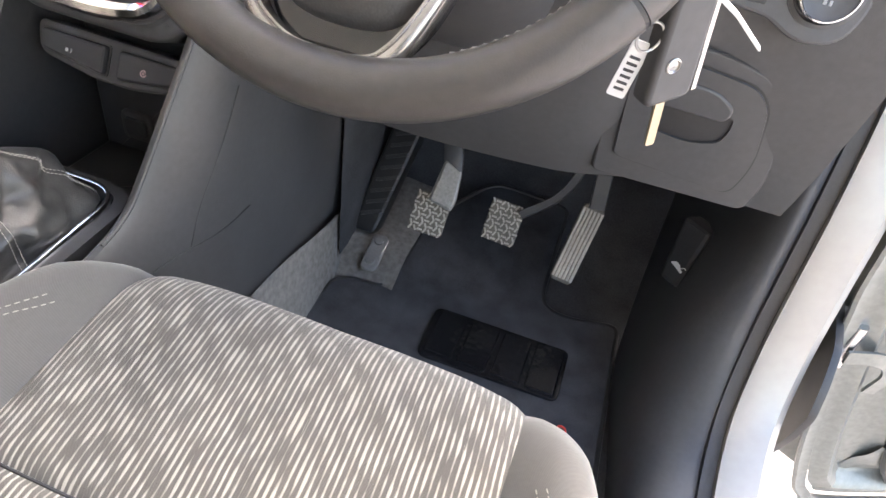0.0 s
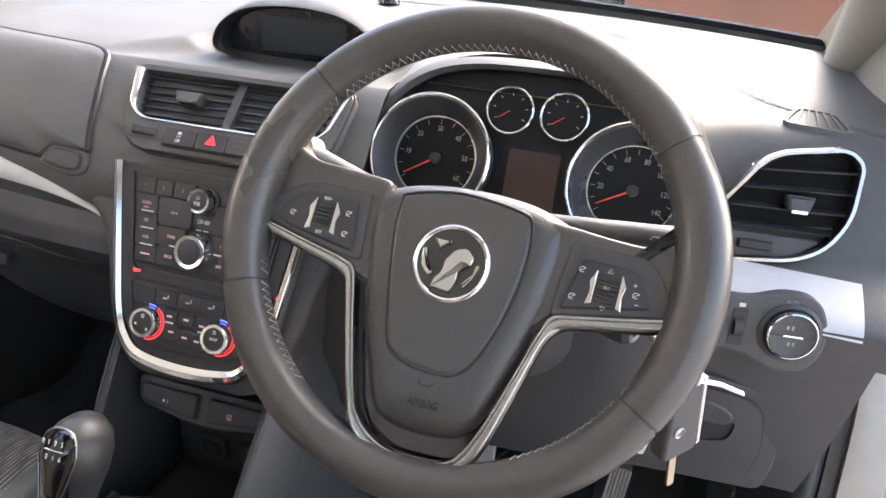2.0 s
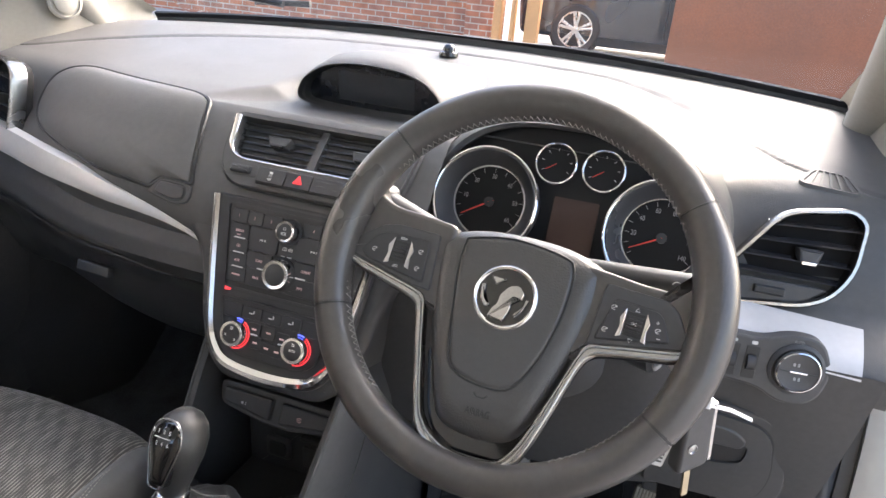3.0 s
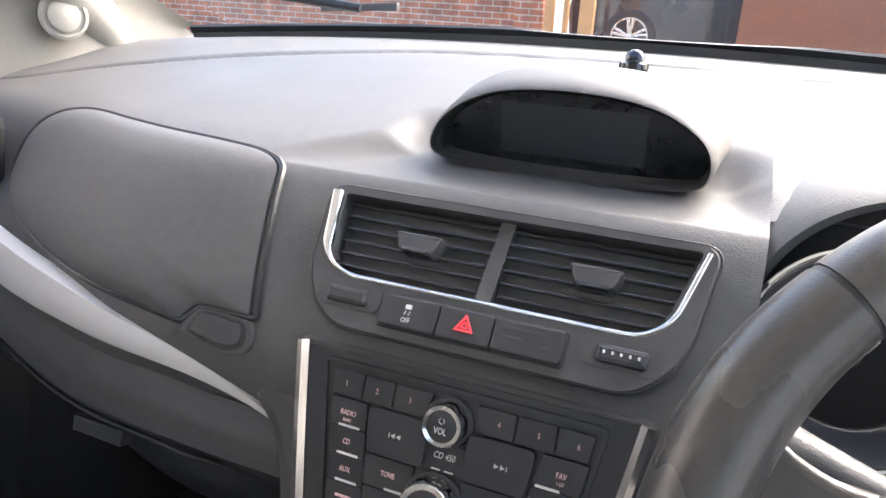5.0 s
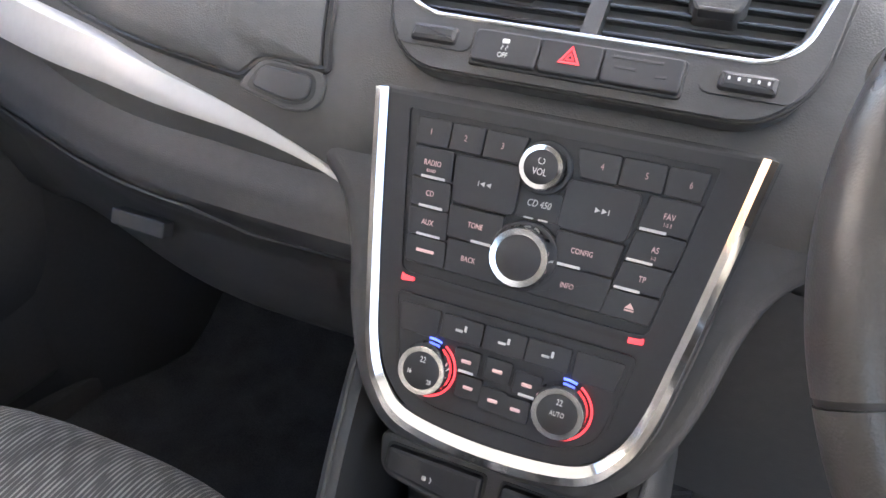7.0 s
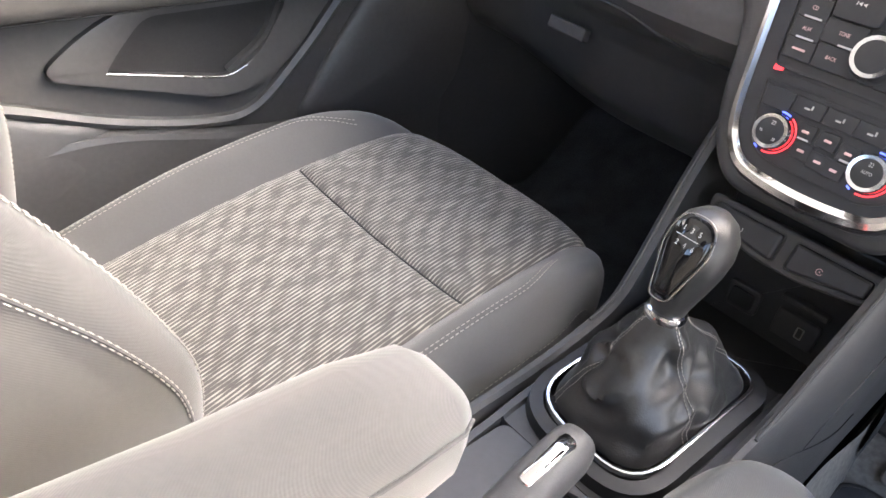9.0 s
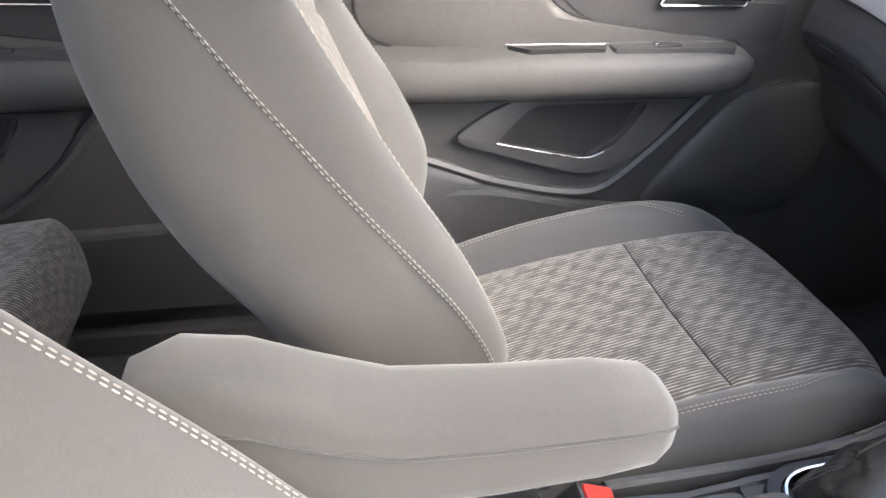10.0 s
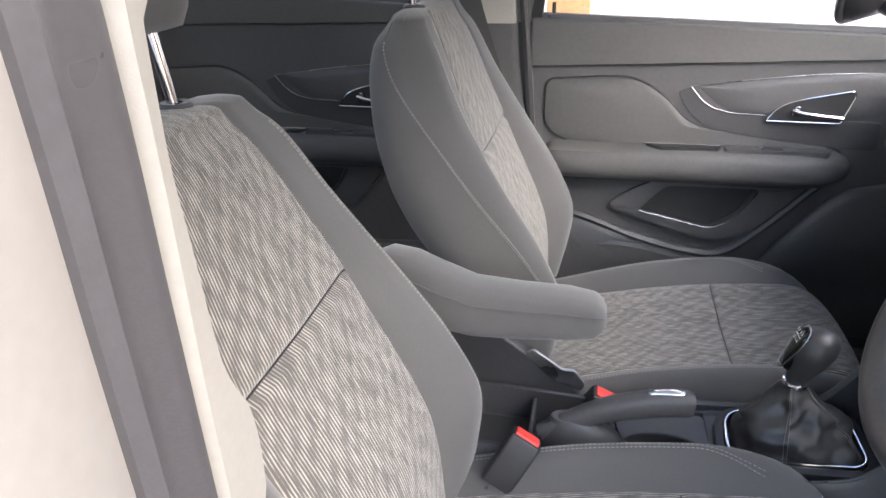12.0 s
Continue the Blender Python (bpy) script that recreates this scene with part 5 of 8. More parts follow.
for a in (34.0, 140.0, 200.0, 328.0):
    part("rim_joint", sweep(B(), rim_path(a - 0.4, a + 0.4, 2), rim_section(0.96), WN), BLACK, wheel)
for a0, a1 in ((35, 139), (141, 160), (186, 199), (201, 232), (296, 327), (329, 351), (16, 33)):
    zig = []
    for k in range(int((a1 - a0) * radians(1) * 0.155 / 0.0030) + 1):
        q = radians(-6 if k % 2 else 20)
        a = min(a0 + k * math.degrees(0.0030 / 0.155), a1)
        zig += rim_path(a, a, 1, RR - GR * math.cos(q) * 0.995, -0.012 + GR * 1.13 * math.sin(q))[:1]
    part("rim_stitching", tube(B(), zig, 0.00055, 5, up=WN), STITCH, wheel, "pale zigzag stitching")

# hub and airbag cover
def flat(points, n=5):
    """A smooth closed outline through flat points."""
    return [(q.x, q.y) for q in spline([(x, y, 0) for x, y in points], n, closed=True)]


def pillow(bm, m, outline, low, edge, top, crown, roll=0.30, n=14):
    """A padded cover: steep sides, a rounded shoulder and a gently domed face."""
    cx, cy = sum(q[0] for q in outline) / len(outline), sum(q[1] for q in outline) / len(outline)
    rings = [[m @ Vector((x, y, low)) for x, y in outline]]
    for k in range(n + 1):
        t = (k / n) ** 1.7
        r = min(t / roll, 1.0)
        h = edge + (top - edge) * math.sqrt(max(0.0, 1 - (1 - r) ** 2)) + crown * t
        d = 1 - 0.97 * t
        rings.append([m @ Vector((cx + (x - cx) * d, cy + (y - cy) * d, h)) for x, y in outline])
    return loft(bm, rings)


hub = flat([(-0.0750, 0.040), (-0.067, 0.050), (-0.0439, 0.0580), (-0.0076, 0.0618), (0.0397, 0.0588), (0.0728, 0.0480), (0.0800, 0.036), (0.0765, -0.0056), (0.0608, -0.0629), (0.0453, -0.103), (0.034, -0.119), (0.0191, -0.1255), (-0.0088, -0.1270), (-0.0320, -0.1215), (-0.0447, -0.106), (-0.0636, -0.0475), (-0.0737, 0.0053)])
cover = part("airbag_cover", pillow(B(), WM, hub, -0.045, -0.028, -0.0075, 0.0055, 0.28), PADSKIN, wheel, "grained black airbag cover")
shield = flat([(-0.0423, 0.0470), (-0.0049, 0.0530), (0.039, 0.0472), (0.0520, 0.0370), (0.0515, -0.0006), (0.0404, -0.0438), (0.0227, -0.0746), (-0.0007, -0.0798), (-0.0274, -0.0736), (-0.0386, -0.0569), (-0.0485, 0.0091), (-0.0482, 0.0395)])
part("cover_panel", pillow(B(), WM, shield, -0.02, -0.0076, -0.0040, 0.0034, 0.06), PADSKIN, wheel)
part("cover_line", sweep(B(), [WM @ Vector((x, y, -0.0054)) for x, y in shield], circle(0.0013, 6), WN, closed=True), BLACK, wheel)
lettering("mark", "AIRBAG", 0.0085, at(WM, 0.0, -0.102, -0.0062), BLACK, cover, depth=0.0008, bold=0.0003)
part("horn_mark", tube(B(), [at(WM, -0.001, -0.089, -0.0052) @ Vector(p) for p in ((-0.006, 0.003, 0), (-0.004, 0, 0), (0.003, 0, 0), (0.006, 0.003, 0))], 0.0008, 5), BLACK, cover)
em = at(WM, 0.0, 0.0, 0.0)
emblem = part("emblem", lathe(B(), em, [(0.0245, -0.006), (0.0245, 0.0005), (0.0005, 0.0008)], 44), GLOSS, cover, "round chrome badge on black")
part("badge_ring", sweep(B(), [em @ Vector((0.0268 * math.cos(2 * math.pi * k / 56), 0.0268 * math.sin(2 * math.pi * k / 56), 0.0)) for k in range(56)], [(-0.0024, -0.005), (0.0024, -0.005), (0.0024, 0.0003), (0.0012, 0.0016), (0.0, 0.0022), (-0.0014, 0.0016), (-0.0024, 0.0003)], WN, closed=True), CHROME, emblem)
BADGE = material("brushed badge chrome", (0.46, 0.455, 0.45), 0.22, 1, 0.1, 60)
for outline, high in (([(-0.0115, -0.0195, 0.001), (0.0030, -0.0215, 0.002), (0.0075, -0.0115, 0.004), (0.0070, -0.0035, 0.003), (0.0080, 0.0010, 0.001), (0.0155, -0.0005, 0.001), (0.0172, 0.0060, 0.002), (0.0110, 0.0125, 0.003), (0.0020, 0.0105, 0.004), (-0.0045, 0.0010, 0.002), (-0.0050, -0.0070, 0.003), (-0.0095, -0.0120, 0.002)], 0.0036),
                      ([(-0.0155, 0.0165, 0.001), (-0.0010, 0.0155, 0.001), (-0.0100, 0.0085, 0.001)], 0.0028), ([(-0.0225, 0.0075, 0.001), (-0.0185, 0.0085, 0.001), (-0.0170, -0.0040, 0.003), (-0.0105, -0.0095, 0.002), (-0.0150, -0.0125, 0.002), (-0.0215, -0.0060, 0.004)], 0.0030),
                      ([(0.0125, -0.0170, 0.001), (0.0190, -0.0080, 0.003), (0.0205, 0.0020, 0.001), (0.0180, -0.0045, 0.002), (0.0105, -0.0130, 0.001)], 0.0026)):
    part("badge_relief", prism(B(), em, rounded(outline, 4), 0.0005, high, 0.0014), BADGE, emblem)

# spokes; the wheel stands a few degrees off straight
SPOKES = ((-1, [(-0.060, 0.056), (-0.092, 0.060), (-0.126, 0.063), (-0.145, 0.072), (-0.151, 0.090), (-0.164, 0.088), (-0.168, 0.012), (-0.160, 0.002), (-0.110, -0.012), (-0.075, -0.022), (-0.060, -0.030)],
           [(-0.1690, 0.0128), (-0.1459, 0.0333), (-0.1300, 0.0430), (-0.1162, 0.0455), (-0.0740, 0.0440), (-0.0720, -0.0095), (-0.0900, -0.0080), (-0.1250, 0.0010)],
           [(-0.1464, 0.0150), (-0.1340, 0.0315), (-0.1238, 0.0357), (-0.0824, 0.0349), (-0.0801, -0.0036), (-0.0882, -0.0025), (-0.1395, 0.0085)], (-0.1081, 0.0195)),
          (1, [(0.060, 0.046), (0.082, 0.044), (0.109, 0.040), (0.138, 0.038), (0.150, 0.050), (0.155, 0.072), (0.166, 0.066), (0.168, 0.0), (0.160, -0.014), (0.110, -0.024), (0.075, -0.034), (0.060, -0.040)],
           [(0.0815, 0.0335), (0.1340, 0.0293), (0.1440, 0.0220), (0.1600, -0.0080), (0.1200, -0.0140), (0.0745, -0.0222)],
           [(0.0923, 0.0216), (0.1280, 0.0183), (0.1330, 0.0140), (0.1409, -0.0054), (0.0809, -0.0154)], (0.1105, 0.0030)))
for s, leather, base, buttons, (rx, ry) in SPOKES:
    part("spoke", prism(B(), WM, rounded([(x, y, 0.008) for x, y in leather], 4)[::s], -0.040, -0.012, 0.005, 3), LEATHER, wheel)
    part("spoke_plate", prism(B(), WM, rounded([(x, y, 0.004) for x, y in base], 3)[::-1], -0.020, -0.0095, 0.0015), DARK, wheel, "dark plastic spoke plate")
    pad = part("button_pad", prism(B(), WM, rounded([(x, y, 0.003) for x, y in buttons], 3)[::-1], -0.016, -0.0070, 0.0010), SOFTBLACK, wheel, "black button pad")
    part("pad_gap", sweep(B(), [WM @ Vector((x, y, -0.0094)) for x, y in rounded([(x, y, 0.003) for x, y in buttons], 3)], circle(0.0009, 5), WN, closed=True), BLACK, pad)
    M = at(WM, rx, ry, 0, -3.5)
    part("roller_frame", box(B(), M, -0.0092, -0.0105, -0.012, 0.0092, 0.0105, -0.0062, 0.001), BLACK, pad)
    for k in range(7):
        a = math.pi * (k - 3) / 8
        part("roller_rib", box(B(), M, -0.0062, 0.0085 * math.sin(a) - 0.0009, -0.0105, 0.0062, 0.0085 * math.sin(a) + 0.0009, -0.0105 + 0.0085 * math.cos(a), 0.0004), SOFTBLACK, pad)
    for e_ in (-1, 1):
        part("roller_edge", prism(B(), M, [(e_ * x, y) for x, y in ((0.0082, -0.0120), (0.0128, -0.0135), (0.0112, -0.0035), (0.0128, 0.0040), (0.0082, 0.0120))], -0.008, -0.0058, 0.0005), SATIN, pad, "satin side clip")
    if s < 0:
        for y_, t_ in ((0.0128, "RES/+"), (-0.0140, "SET/-")):
            lettering("mark", t_, 0.0036, at(M, 0.0, y_, -0.0066), WHITE, pad)
        spots = ((-0.1335, 0.0175), (-0.0880, 0.0235), (-0.0880, 0.0075))
    else:
        lettering("mark", "SRC", 0.0034, at(M, 0.0, 0.0, -0.0016), WHITE, pad)
        for y_ in (0.0130, -0.0140):
            d_ = 0.0015 * (1 if y_ > 0 else -1)
            part("symbol", tube(B(), [at(M, 0, y_, -0.0068) @ Vector(q) for q in ((-0.0018, -d_, 0), (0.0018, -d_, 0), (0, d_, 0), (-0.0018, -d_, 0))], 0.0003, 5), WHITE, pad)
        for x_, y_, plus in ((0.1290, 0.0090, True), (0.1318, -0.0040, False)):
            part("symbol", box(B(), at(WM, x_, y_, -0.0072), -0.0014, -0.0003, 0, 0.0014, 0.0003, 0.0006, 0.0001), WHITE, pad)
            if plus:
                part("symbol", box(B(), at(WM, x_, y_, -0.0072), -0.0003, -0.0014, 0, 0.0003, 0.0014, 0.0006, 0.0001), WHITE, pad)
        spots = ((0.0920, 0.0140), (0.0880, -0.0060), (0.1305, 0.0022))
    for x_, y_ in spots:
        part("symbol", tube(B(), [at(WM, x_, y_, -0.0068) @ Vector((0.0023 * math.cos(a), 0.0019 * math.sin(a), 0)) for a in steps(0.3, 5.2, 12)], 0.00032, 5), WHITE, pad)
        part("symbol", box(B(), at(WM, x_, y_, -0.0072, 35), -0.0026, -0.00025, 0, 0.0026, 0.00025, 0.0006, 0.0001), WHITE, pad)
# silver trim from the rim along each spoke, down the hub's sides and round its foot: outer and inner edge
TRIM = [((-0.1670, 0.0055), (-0.1710, 0.0130)), ((-0.1445, -0.0032), (-0.140, 0.0045)), ((-0.115, -0.012), (-0.110, -0.0035)), ((-0.0925, -0.019), (-0.086, -0.0095)), ((-0.0830, -0.0245), (-0.0755, -0.0150)), ((-0.0790, -0.034), (-0.0710, -0.0300)), ((-0.0721, -0.0599), (-0.0652, -0.057)),
        ((-0.0590, -0.110), (-0.0517, -0.1084)), ((-0.0530, -0.128), (-0.0450, -0.1210)), ((-0.0427, -0.140), (-0.0365, -0.1295)), ((-0.0227, -0.148), (-0.0200, -0.1376)), ((0.0063, -0.1491), (0.0041, -0.1397)), ((0.0285, -0.1455), (0.0235, -0.1370)), ((0.0400, -0.1385), (0.0325, -0.1290)),
        ((0.0489, -0.122), (0.0410, -0.1142)), ((0.0590, -0.094), (0.0508, -0.0900)), ((0.0690, -0.062), (0.0613, -0.0600)), ((0.0760, -0.0420), (0.0695, -0.0370)), ((0.0840, -0.0325), (0.0765, -0.0225)), ((0.0973, -0.0285), (0.0950, -0.0185)), ((0.1250, -0.0245), (0.1250, -0.0140)), ((0.1474, -0.0211), (0.1480, -0.0102)), ((0.1620, -0.0140), (0.1620, -0.0078))]
edge_o = spline([(*a, 0) for a, b in TRIM], 5)
edge_i = spline([(*b, 0) for a, b in TRIM], 5)
rings = []
for a, b in zip(edge_o, edge_i):
    low_part = smoothstep(-0.02, -0.12, a.y)
    h = -0.0095 + 0.0025 * low_part
    rings.append([WM @ Vector((*a.lerp(b, t).xy, h + dz)) for t, dz in ((0.0, -0.012), (0.0, -0.0015), (0.12, 0.0012), (0.40, 0.0024), (0.66, 0.0020), (0.74, 0.0006), (0.80, 0.0010), (0.95, 0.0008), (1.0, -0.001), (1.0, -0.012))])
part("silver_trim", loft(B(), rings), WHEELTRIM, wheel, "satin silver trim")
part("lower_spoke", prism(B(), WM, rounded([(-0.066, -0.05, 0.02), (0.066, -0.05, 0.02), (0.046, -0.116, 0.02), (0.028, -0.141, 0.01), (-0.030, -0.141, 0.01), (-0.048, -0.118, 0.02)], 5)[::-1], -0.045, -0.020, 0.004), GLOSS, wheel)
# column shroud
col = thing("steering_column", "grey plastic steering column shroud", "steering column")
rings = []
for d, w, h, dz in ((0.030, 0.052, 0.050, -0.005), (0.045, 0.058, 0.058, -0.005), (0.12, 0.066, 0.062, -0.008), (0.20, 0.075, 0.060, -0.02), (0.27, 0.085, 0.055, -0.03)):
    c = WM @ Vector((0, dz, -d))
    rings.append([c + Vector((w * math.cos(a) * (1.0 + 0.1 * math.cos(2 * a)), 0, 0)) + (WM.to_3x3() @ Vector((0, h * math.sin(a), 0))) for a in (2 * math.pi * k / 28 for k in range(28))])
part("shroud", loft(B(), rings), HARD, col)
ig = frame_of((0.430, 0.085, 0.655), (0.35, 0.94, 0.0), (0.0, -0.1, 0.99))
part("ignition_boss", lathe(B(), ig, [(0.026, -0.03), (0.026, 0.004), (0.022, 0.008), (0.019, 0.004), (0.0005, 0.003)], 28), DARK, col)
part("ignition_ring", lathe(B(), ig, [(0.017, 0.0), (0.017, 0.008), (0.014, 0.009), (0.013, 0.003)], 28), CHROME, col, "chrome ignition ring")
# stalks
for s, (x, label) in ((-1, (0.298, "grey indicator stalk with a round end")), (1, (0.298, "dark wiper stalk with printed marks"))):
    st = thing("column_stalk", label, "stalk", "column stalks")
    base = Vector((0.298 + s * 0.055, 0.078, 0.716 if s < 0 else 0.724))
    tip = Vector((0.136, 0.086, 0.748)) if s < 0 else Vector((0.462, 0.082, 0.726))
    path = [base + (tip - base) * t for t in (0, 0.25, 0.5, 0.75, 0.93, 1.0)]
    part("lever", sweep(B(), path, [(0.0125 * math.cos(a), 0.0105 * math.sin(a)) for a in (2 * math.pi * k / 16 for k in range(16))], (0, 0, 1), scale=lambda t: 0.7 + 0.42 * t - 0.1 * max(0, t - 0.9) * 10), HARD, st)
    if s < 0:
        d = Vector((-0.55, -0.82, 0.14)).normalized()
        tip = tip + d * 0.006
        fm = frame_of(tip, Vector((0, 0, 1)).cross(d), d.cross(Vector((0, 0, 1)).cross(d)))
        part("end_ring", lathe(B(), fm, [(0.0115, -0.022), (0.0152, -0.012), (0.0156, 0.0), (0.0146, 0.0022), (0.0130, 0.0024), (0.0122, 0.0010), (0.0118, -0.006)], 28), HARD, st)
        part("end_cap", lathe(B(), fm, [(0.0102, -0.006), (0.0101, 0.0022), (0.0093, 0.0032), (0.0050, 0.0036), (0.0004, 0.0037)], 28), DASH, st)
        part("groove", lathe(B(), fm, [(0.0119, -0.0045), (0.0004, -0.0045)], 28), BLACK, st)
    else:
        pm2 = frame_of(base + (tip - base) * 0.80, (tip - base), WM.to_3x3() @ Vector((0, 1, 0.4)))
        for k, txt in enumerate(("HI", "LO", "INT", "OFF")):
            lettering("mark", txt, 0.0048, at(pm2, 0.012, 0.0085 - 0.0052 * k, 0.0122), WHITE, st)
        part("symbol", tube(B(), [at(pm2, -0.004, 0.0, 0.0122) @ Vector((0.004 * math.cos(a), 0.003 * math.sin(a), 0)) for a in steps(0, 3.1, 8)], 0.0004, 5), WHITE, st)

# keys hanging from the ignition
keys = thing("car_keys", "dark key fob, blade and white paper tag on a ring", "keys")
fob = frame_of((0.477, 0.035, 0.602), (0.74, 0.64, 0.20), (-0.10, -0.12, 0.99))
f = part("fob", prism(B(), fob, rounded([(-0.018, -0.036, 0.008), (0.016, -0.034, 0.008), (0.018, 0.036, 0.01), (-0.012, 0.040, 0.012)], 6), -0.007, 0.007, 0.004, 3), DARK, keys)
part("fob_edge", sweep(B(), [fob @ Vector((0.018, y, 0)) for y in (-0.030, 0.0, 0.034)], [(-0.006, -0.002), (0.006, -0.002), (0.005, 0.002), (-0.005, 0.002)], (0.75, 0.62, 0.2)), SATIN, f)
part("fob_badge", lathe(B(), at(fob, -0.004, -0.008, 0.007), [(0.0050, -0.001), (0.0050, 0.0008), (0.0042, 0.0012), (0.0034, 0.0002), (0.0018, 0.0004), (0.0004, 0.0010)], 24), WHEELTRIM, f)
part("blade", prism(B(), at(fob, -0.001, -0.050), rounded(rect(-0.0034, -0.020, 0.0034, 0.022, 0.002)), -0.001, 0.0012, 0.0003), BRASS, f, "brass-coloured key blade")
part("ring", sweep(B(), [fob @ Vector((-0.022 + 0.009 * math.cos(a), 0.012 + 0.009 * math.sin(a), 0.002)) for a in (2 * math.pi * k / 20 for k in range(20))], circle(0.0009, 6), (0.5, 0.6, 0.2), closed=True), WHEELTRIM, keys)
tg = frame_of((0.4555, 0.030, 0.585), (0.92, 0.30, -0.20), (0.16, -0.1, 0.98))
t = part("tag", prism(B(), tg, rounded(rect(-0.0062, -0.022, 0.0062, 0.018, 0.002)), 0, 0.0008), WHITETAG, keys, "white printed paper tag", smooth=False)
for k in range(6):
    part("print_bar", box(B(), tg, -0.0035, -0.017 + 0.0045 * k, 0.0006, 0.0035, -0.0150 + 0.0045 * k, 0.0011, 0.0002), SOFTBLACK, t)
part("tie_tail", sweep(B(), [(0.478, 0.020, 0.646), (0.506, 0.066, 0.620), (0.533, 0.110, 0.590)], [(-0.0019, -0.0007), (0.0019, -0.0007), (0.0019, 0.0007), (-0.0019, 0.0007)], (0.1, -0.7, 0.7)), WHITETAG, keys, "white plastic tie")
part("tie_knot", box(B(), frame_of((0.478, 0.020, 0.648), (1, 0, 0), (0, 1, 0)), -0.006, -0.004, -0.004, 0.006, 0.004, 0.005, 0.002), WHITETAG, keys)
part("link", tube(B(), spline([(0.436, 0.082, 0.655), (0.450, 0.060, 0.652), (0.464, 0.042, 0.648), (0.474, 0.032, 0.640)], 6), 0.0042, 8), SATIN, keys, "key in the lock")

# ---------------------------------------------------------------- pedals and driver's footwell
PV = (0, 0.55, 0.83)


def pedal(name, label, pad_m, w, h, arm, ribs, thick=1.0):
    p = thing(name, label, "pedal", "pedals")
    part("arm", sweep(B(), spline(arm, 6), [(x * thick, y) for x, y in ((-0.012, -0.005), (-0.010, -0.007), (0.010, -0.007), (0.012, -0.005), (0.012, 0.005), (0.010, 0.007), (-0.010, 0.007), (-0.012, 0.005))], (0, -0.8, 0.6)), DARK, p)
    if name == "clutch_pedal":
        part("bracket", prism(B(), frame_of((0.266, 0.436, 0.172), (1, 0.05, -0.2), PV), rounded([(-0.024, -0.020, 0.003), (0.013, -0.022, 0.003), (0.0165, -0.006, 0.003), (0.0125, 0.039, 0.006), (-0.0170, 0.046, 0.006)]), -0.012, 0.0, 0.004), STEEL, p, "dull bare steel bracket")
    pd = part("pad", prism(B(), pad_m, rounded(rect(-w / 2, -h / 2, w / 2, h / 2, 0.008)), -0.012, 0.0, 0.004), PADBASE, p, "worn grey rubber pad")
    if ribs:
        for k in range(6):
            x = -w / 2 + w * (k + 0.5) / 6
            part("rib", box(B(), pad_m, x - 0.0022, -h / 2 + 0.006, -0.001, x + 0.0022, h / 2 - 0.006, 0.0035, 0.001), FOOTRUB, pd)
    else:
        bm = B()
        for i in range(7):
            for j in range(8):
                a = (60 if (i + j) % 3 == 0 else -60 if (i + j) % 3 == 1 else 0)
                box(bm, at(pad_m, -w / 2 + w * (i + 0.5) / 7, -h / 2 + h * (j + 0.5) / 8, 0, a), -0.0041, -0.0014, -0.001, 0.0041, 0.0014, 0.0034, 0.0004)
        tagged(part("tread", bm, FOOTRUB, pd), kind="stuff")
    return p


pedal("clutch_pedal", "clutch pedal with a dusty patterned rubber pad", frame_of((0.242, 0.448, 0.118), (1, 0.05, -0.08), PV), 0.054, 0.062, [(0.262, 0.452, 0.165), (0.261, 0.466, 0.205), (0.247, 0.490, 0.245), (0.236, 0.515, 0.29), (0.230, 0.55, 0.38)], False, 1.15)
pedal("brake_pedal", "brake pedal with a dusty patterned rubber pad", frame_of((0.352, 0.470, 0.130), (1, 0.05, -0.08), PV), 0.052, 0.064, [(0.375, 0.475, 0.150), (0.42, 0.49, 0.19), (0.44, 0.51, 0.24), (0.44, 0.54, 0.34)], False, 0.5)
pedal("accelerator_pedal", "long ribbed dusty accelerator pedal", frame_of((0.468, 0.478, 0.128), (0.98, 0.05, -0.16), (0.12, 0.50, 0.84)), 0.034, 0.125, [(0.478, 0.50, 0.185), (0.472, 0.52, 0.25), (0.47, 0.55, 0.34)], True)

fm_ = thing("floor_mat", "black felt floor mat with a glossy heel pad and cut-outs", "floor mat")
mat_o = rounded([(0.122, 0.05, 0.03), (0.588, 0.05, 0.03), (0.578, 0.25, 0.06), (0.571, 0.485, 0.02), (0.491, 0.464, 0.03), (0.456, 0.470, 0.02), (0.441, 0.500, 0.03), (0.436, 0.650, 0.02), (0.300, 0.655, 0.03), (0.214, 0.560, 0.03), (0.209, 0.412, 0.02), (0.198, 0.391, 0.015), (0.147, 0.386, 0.015), (0.124, 0.366, 0.015)], 5)


bm = B()
prism(bm, XY, mat_o, -0.014, -0.004, 0.002)
for v in bm.verts:
    v.co.z += 0.09 * smoothstep(0.48, 0.70, v.co.y)
part("cloth", bm, MATCLOTH, fm_)
part("binding", sweep(B(), [(x, y, -0.006 + 0.09 * smoothstep(0.48, 0.70, y)) for x, y in mat_o], circle(0.004, 8), (0, 0, 1), closed=True), BLACK, fm_)
heel = part("heel_pad", prism(B(), XY, rounded([(0.300, 0.280, 0.015), (0.510, 0.285, 0.015), (0.508, 0.388, 0.012), (0.296, 0.385, 0.015)]), -0.006, 0.0005, 0.001), material("glossy rubber", (0.010, 0.010, 0.011), 0.18, 0, 0.5, 60, 0.25, 90, 0.6), fm_, "glossy black heel pad")
for k in range(4):
    part("heel_rib", prism(B(), XY, rounded(rect(0.306 + 0.051 * k, 0.288, 0.350 + 0.051 * k, 0.380, 0.006)), -0.004, 0.0045, 0.0025), heel.data.materials[0], heel)
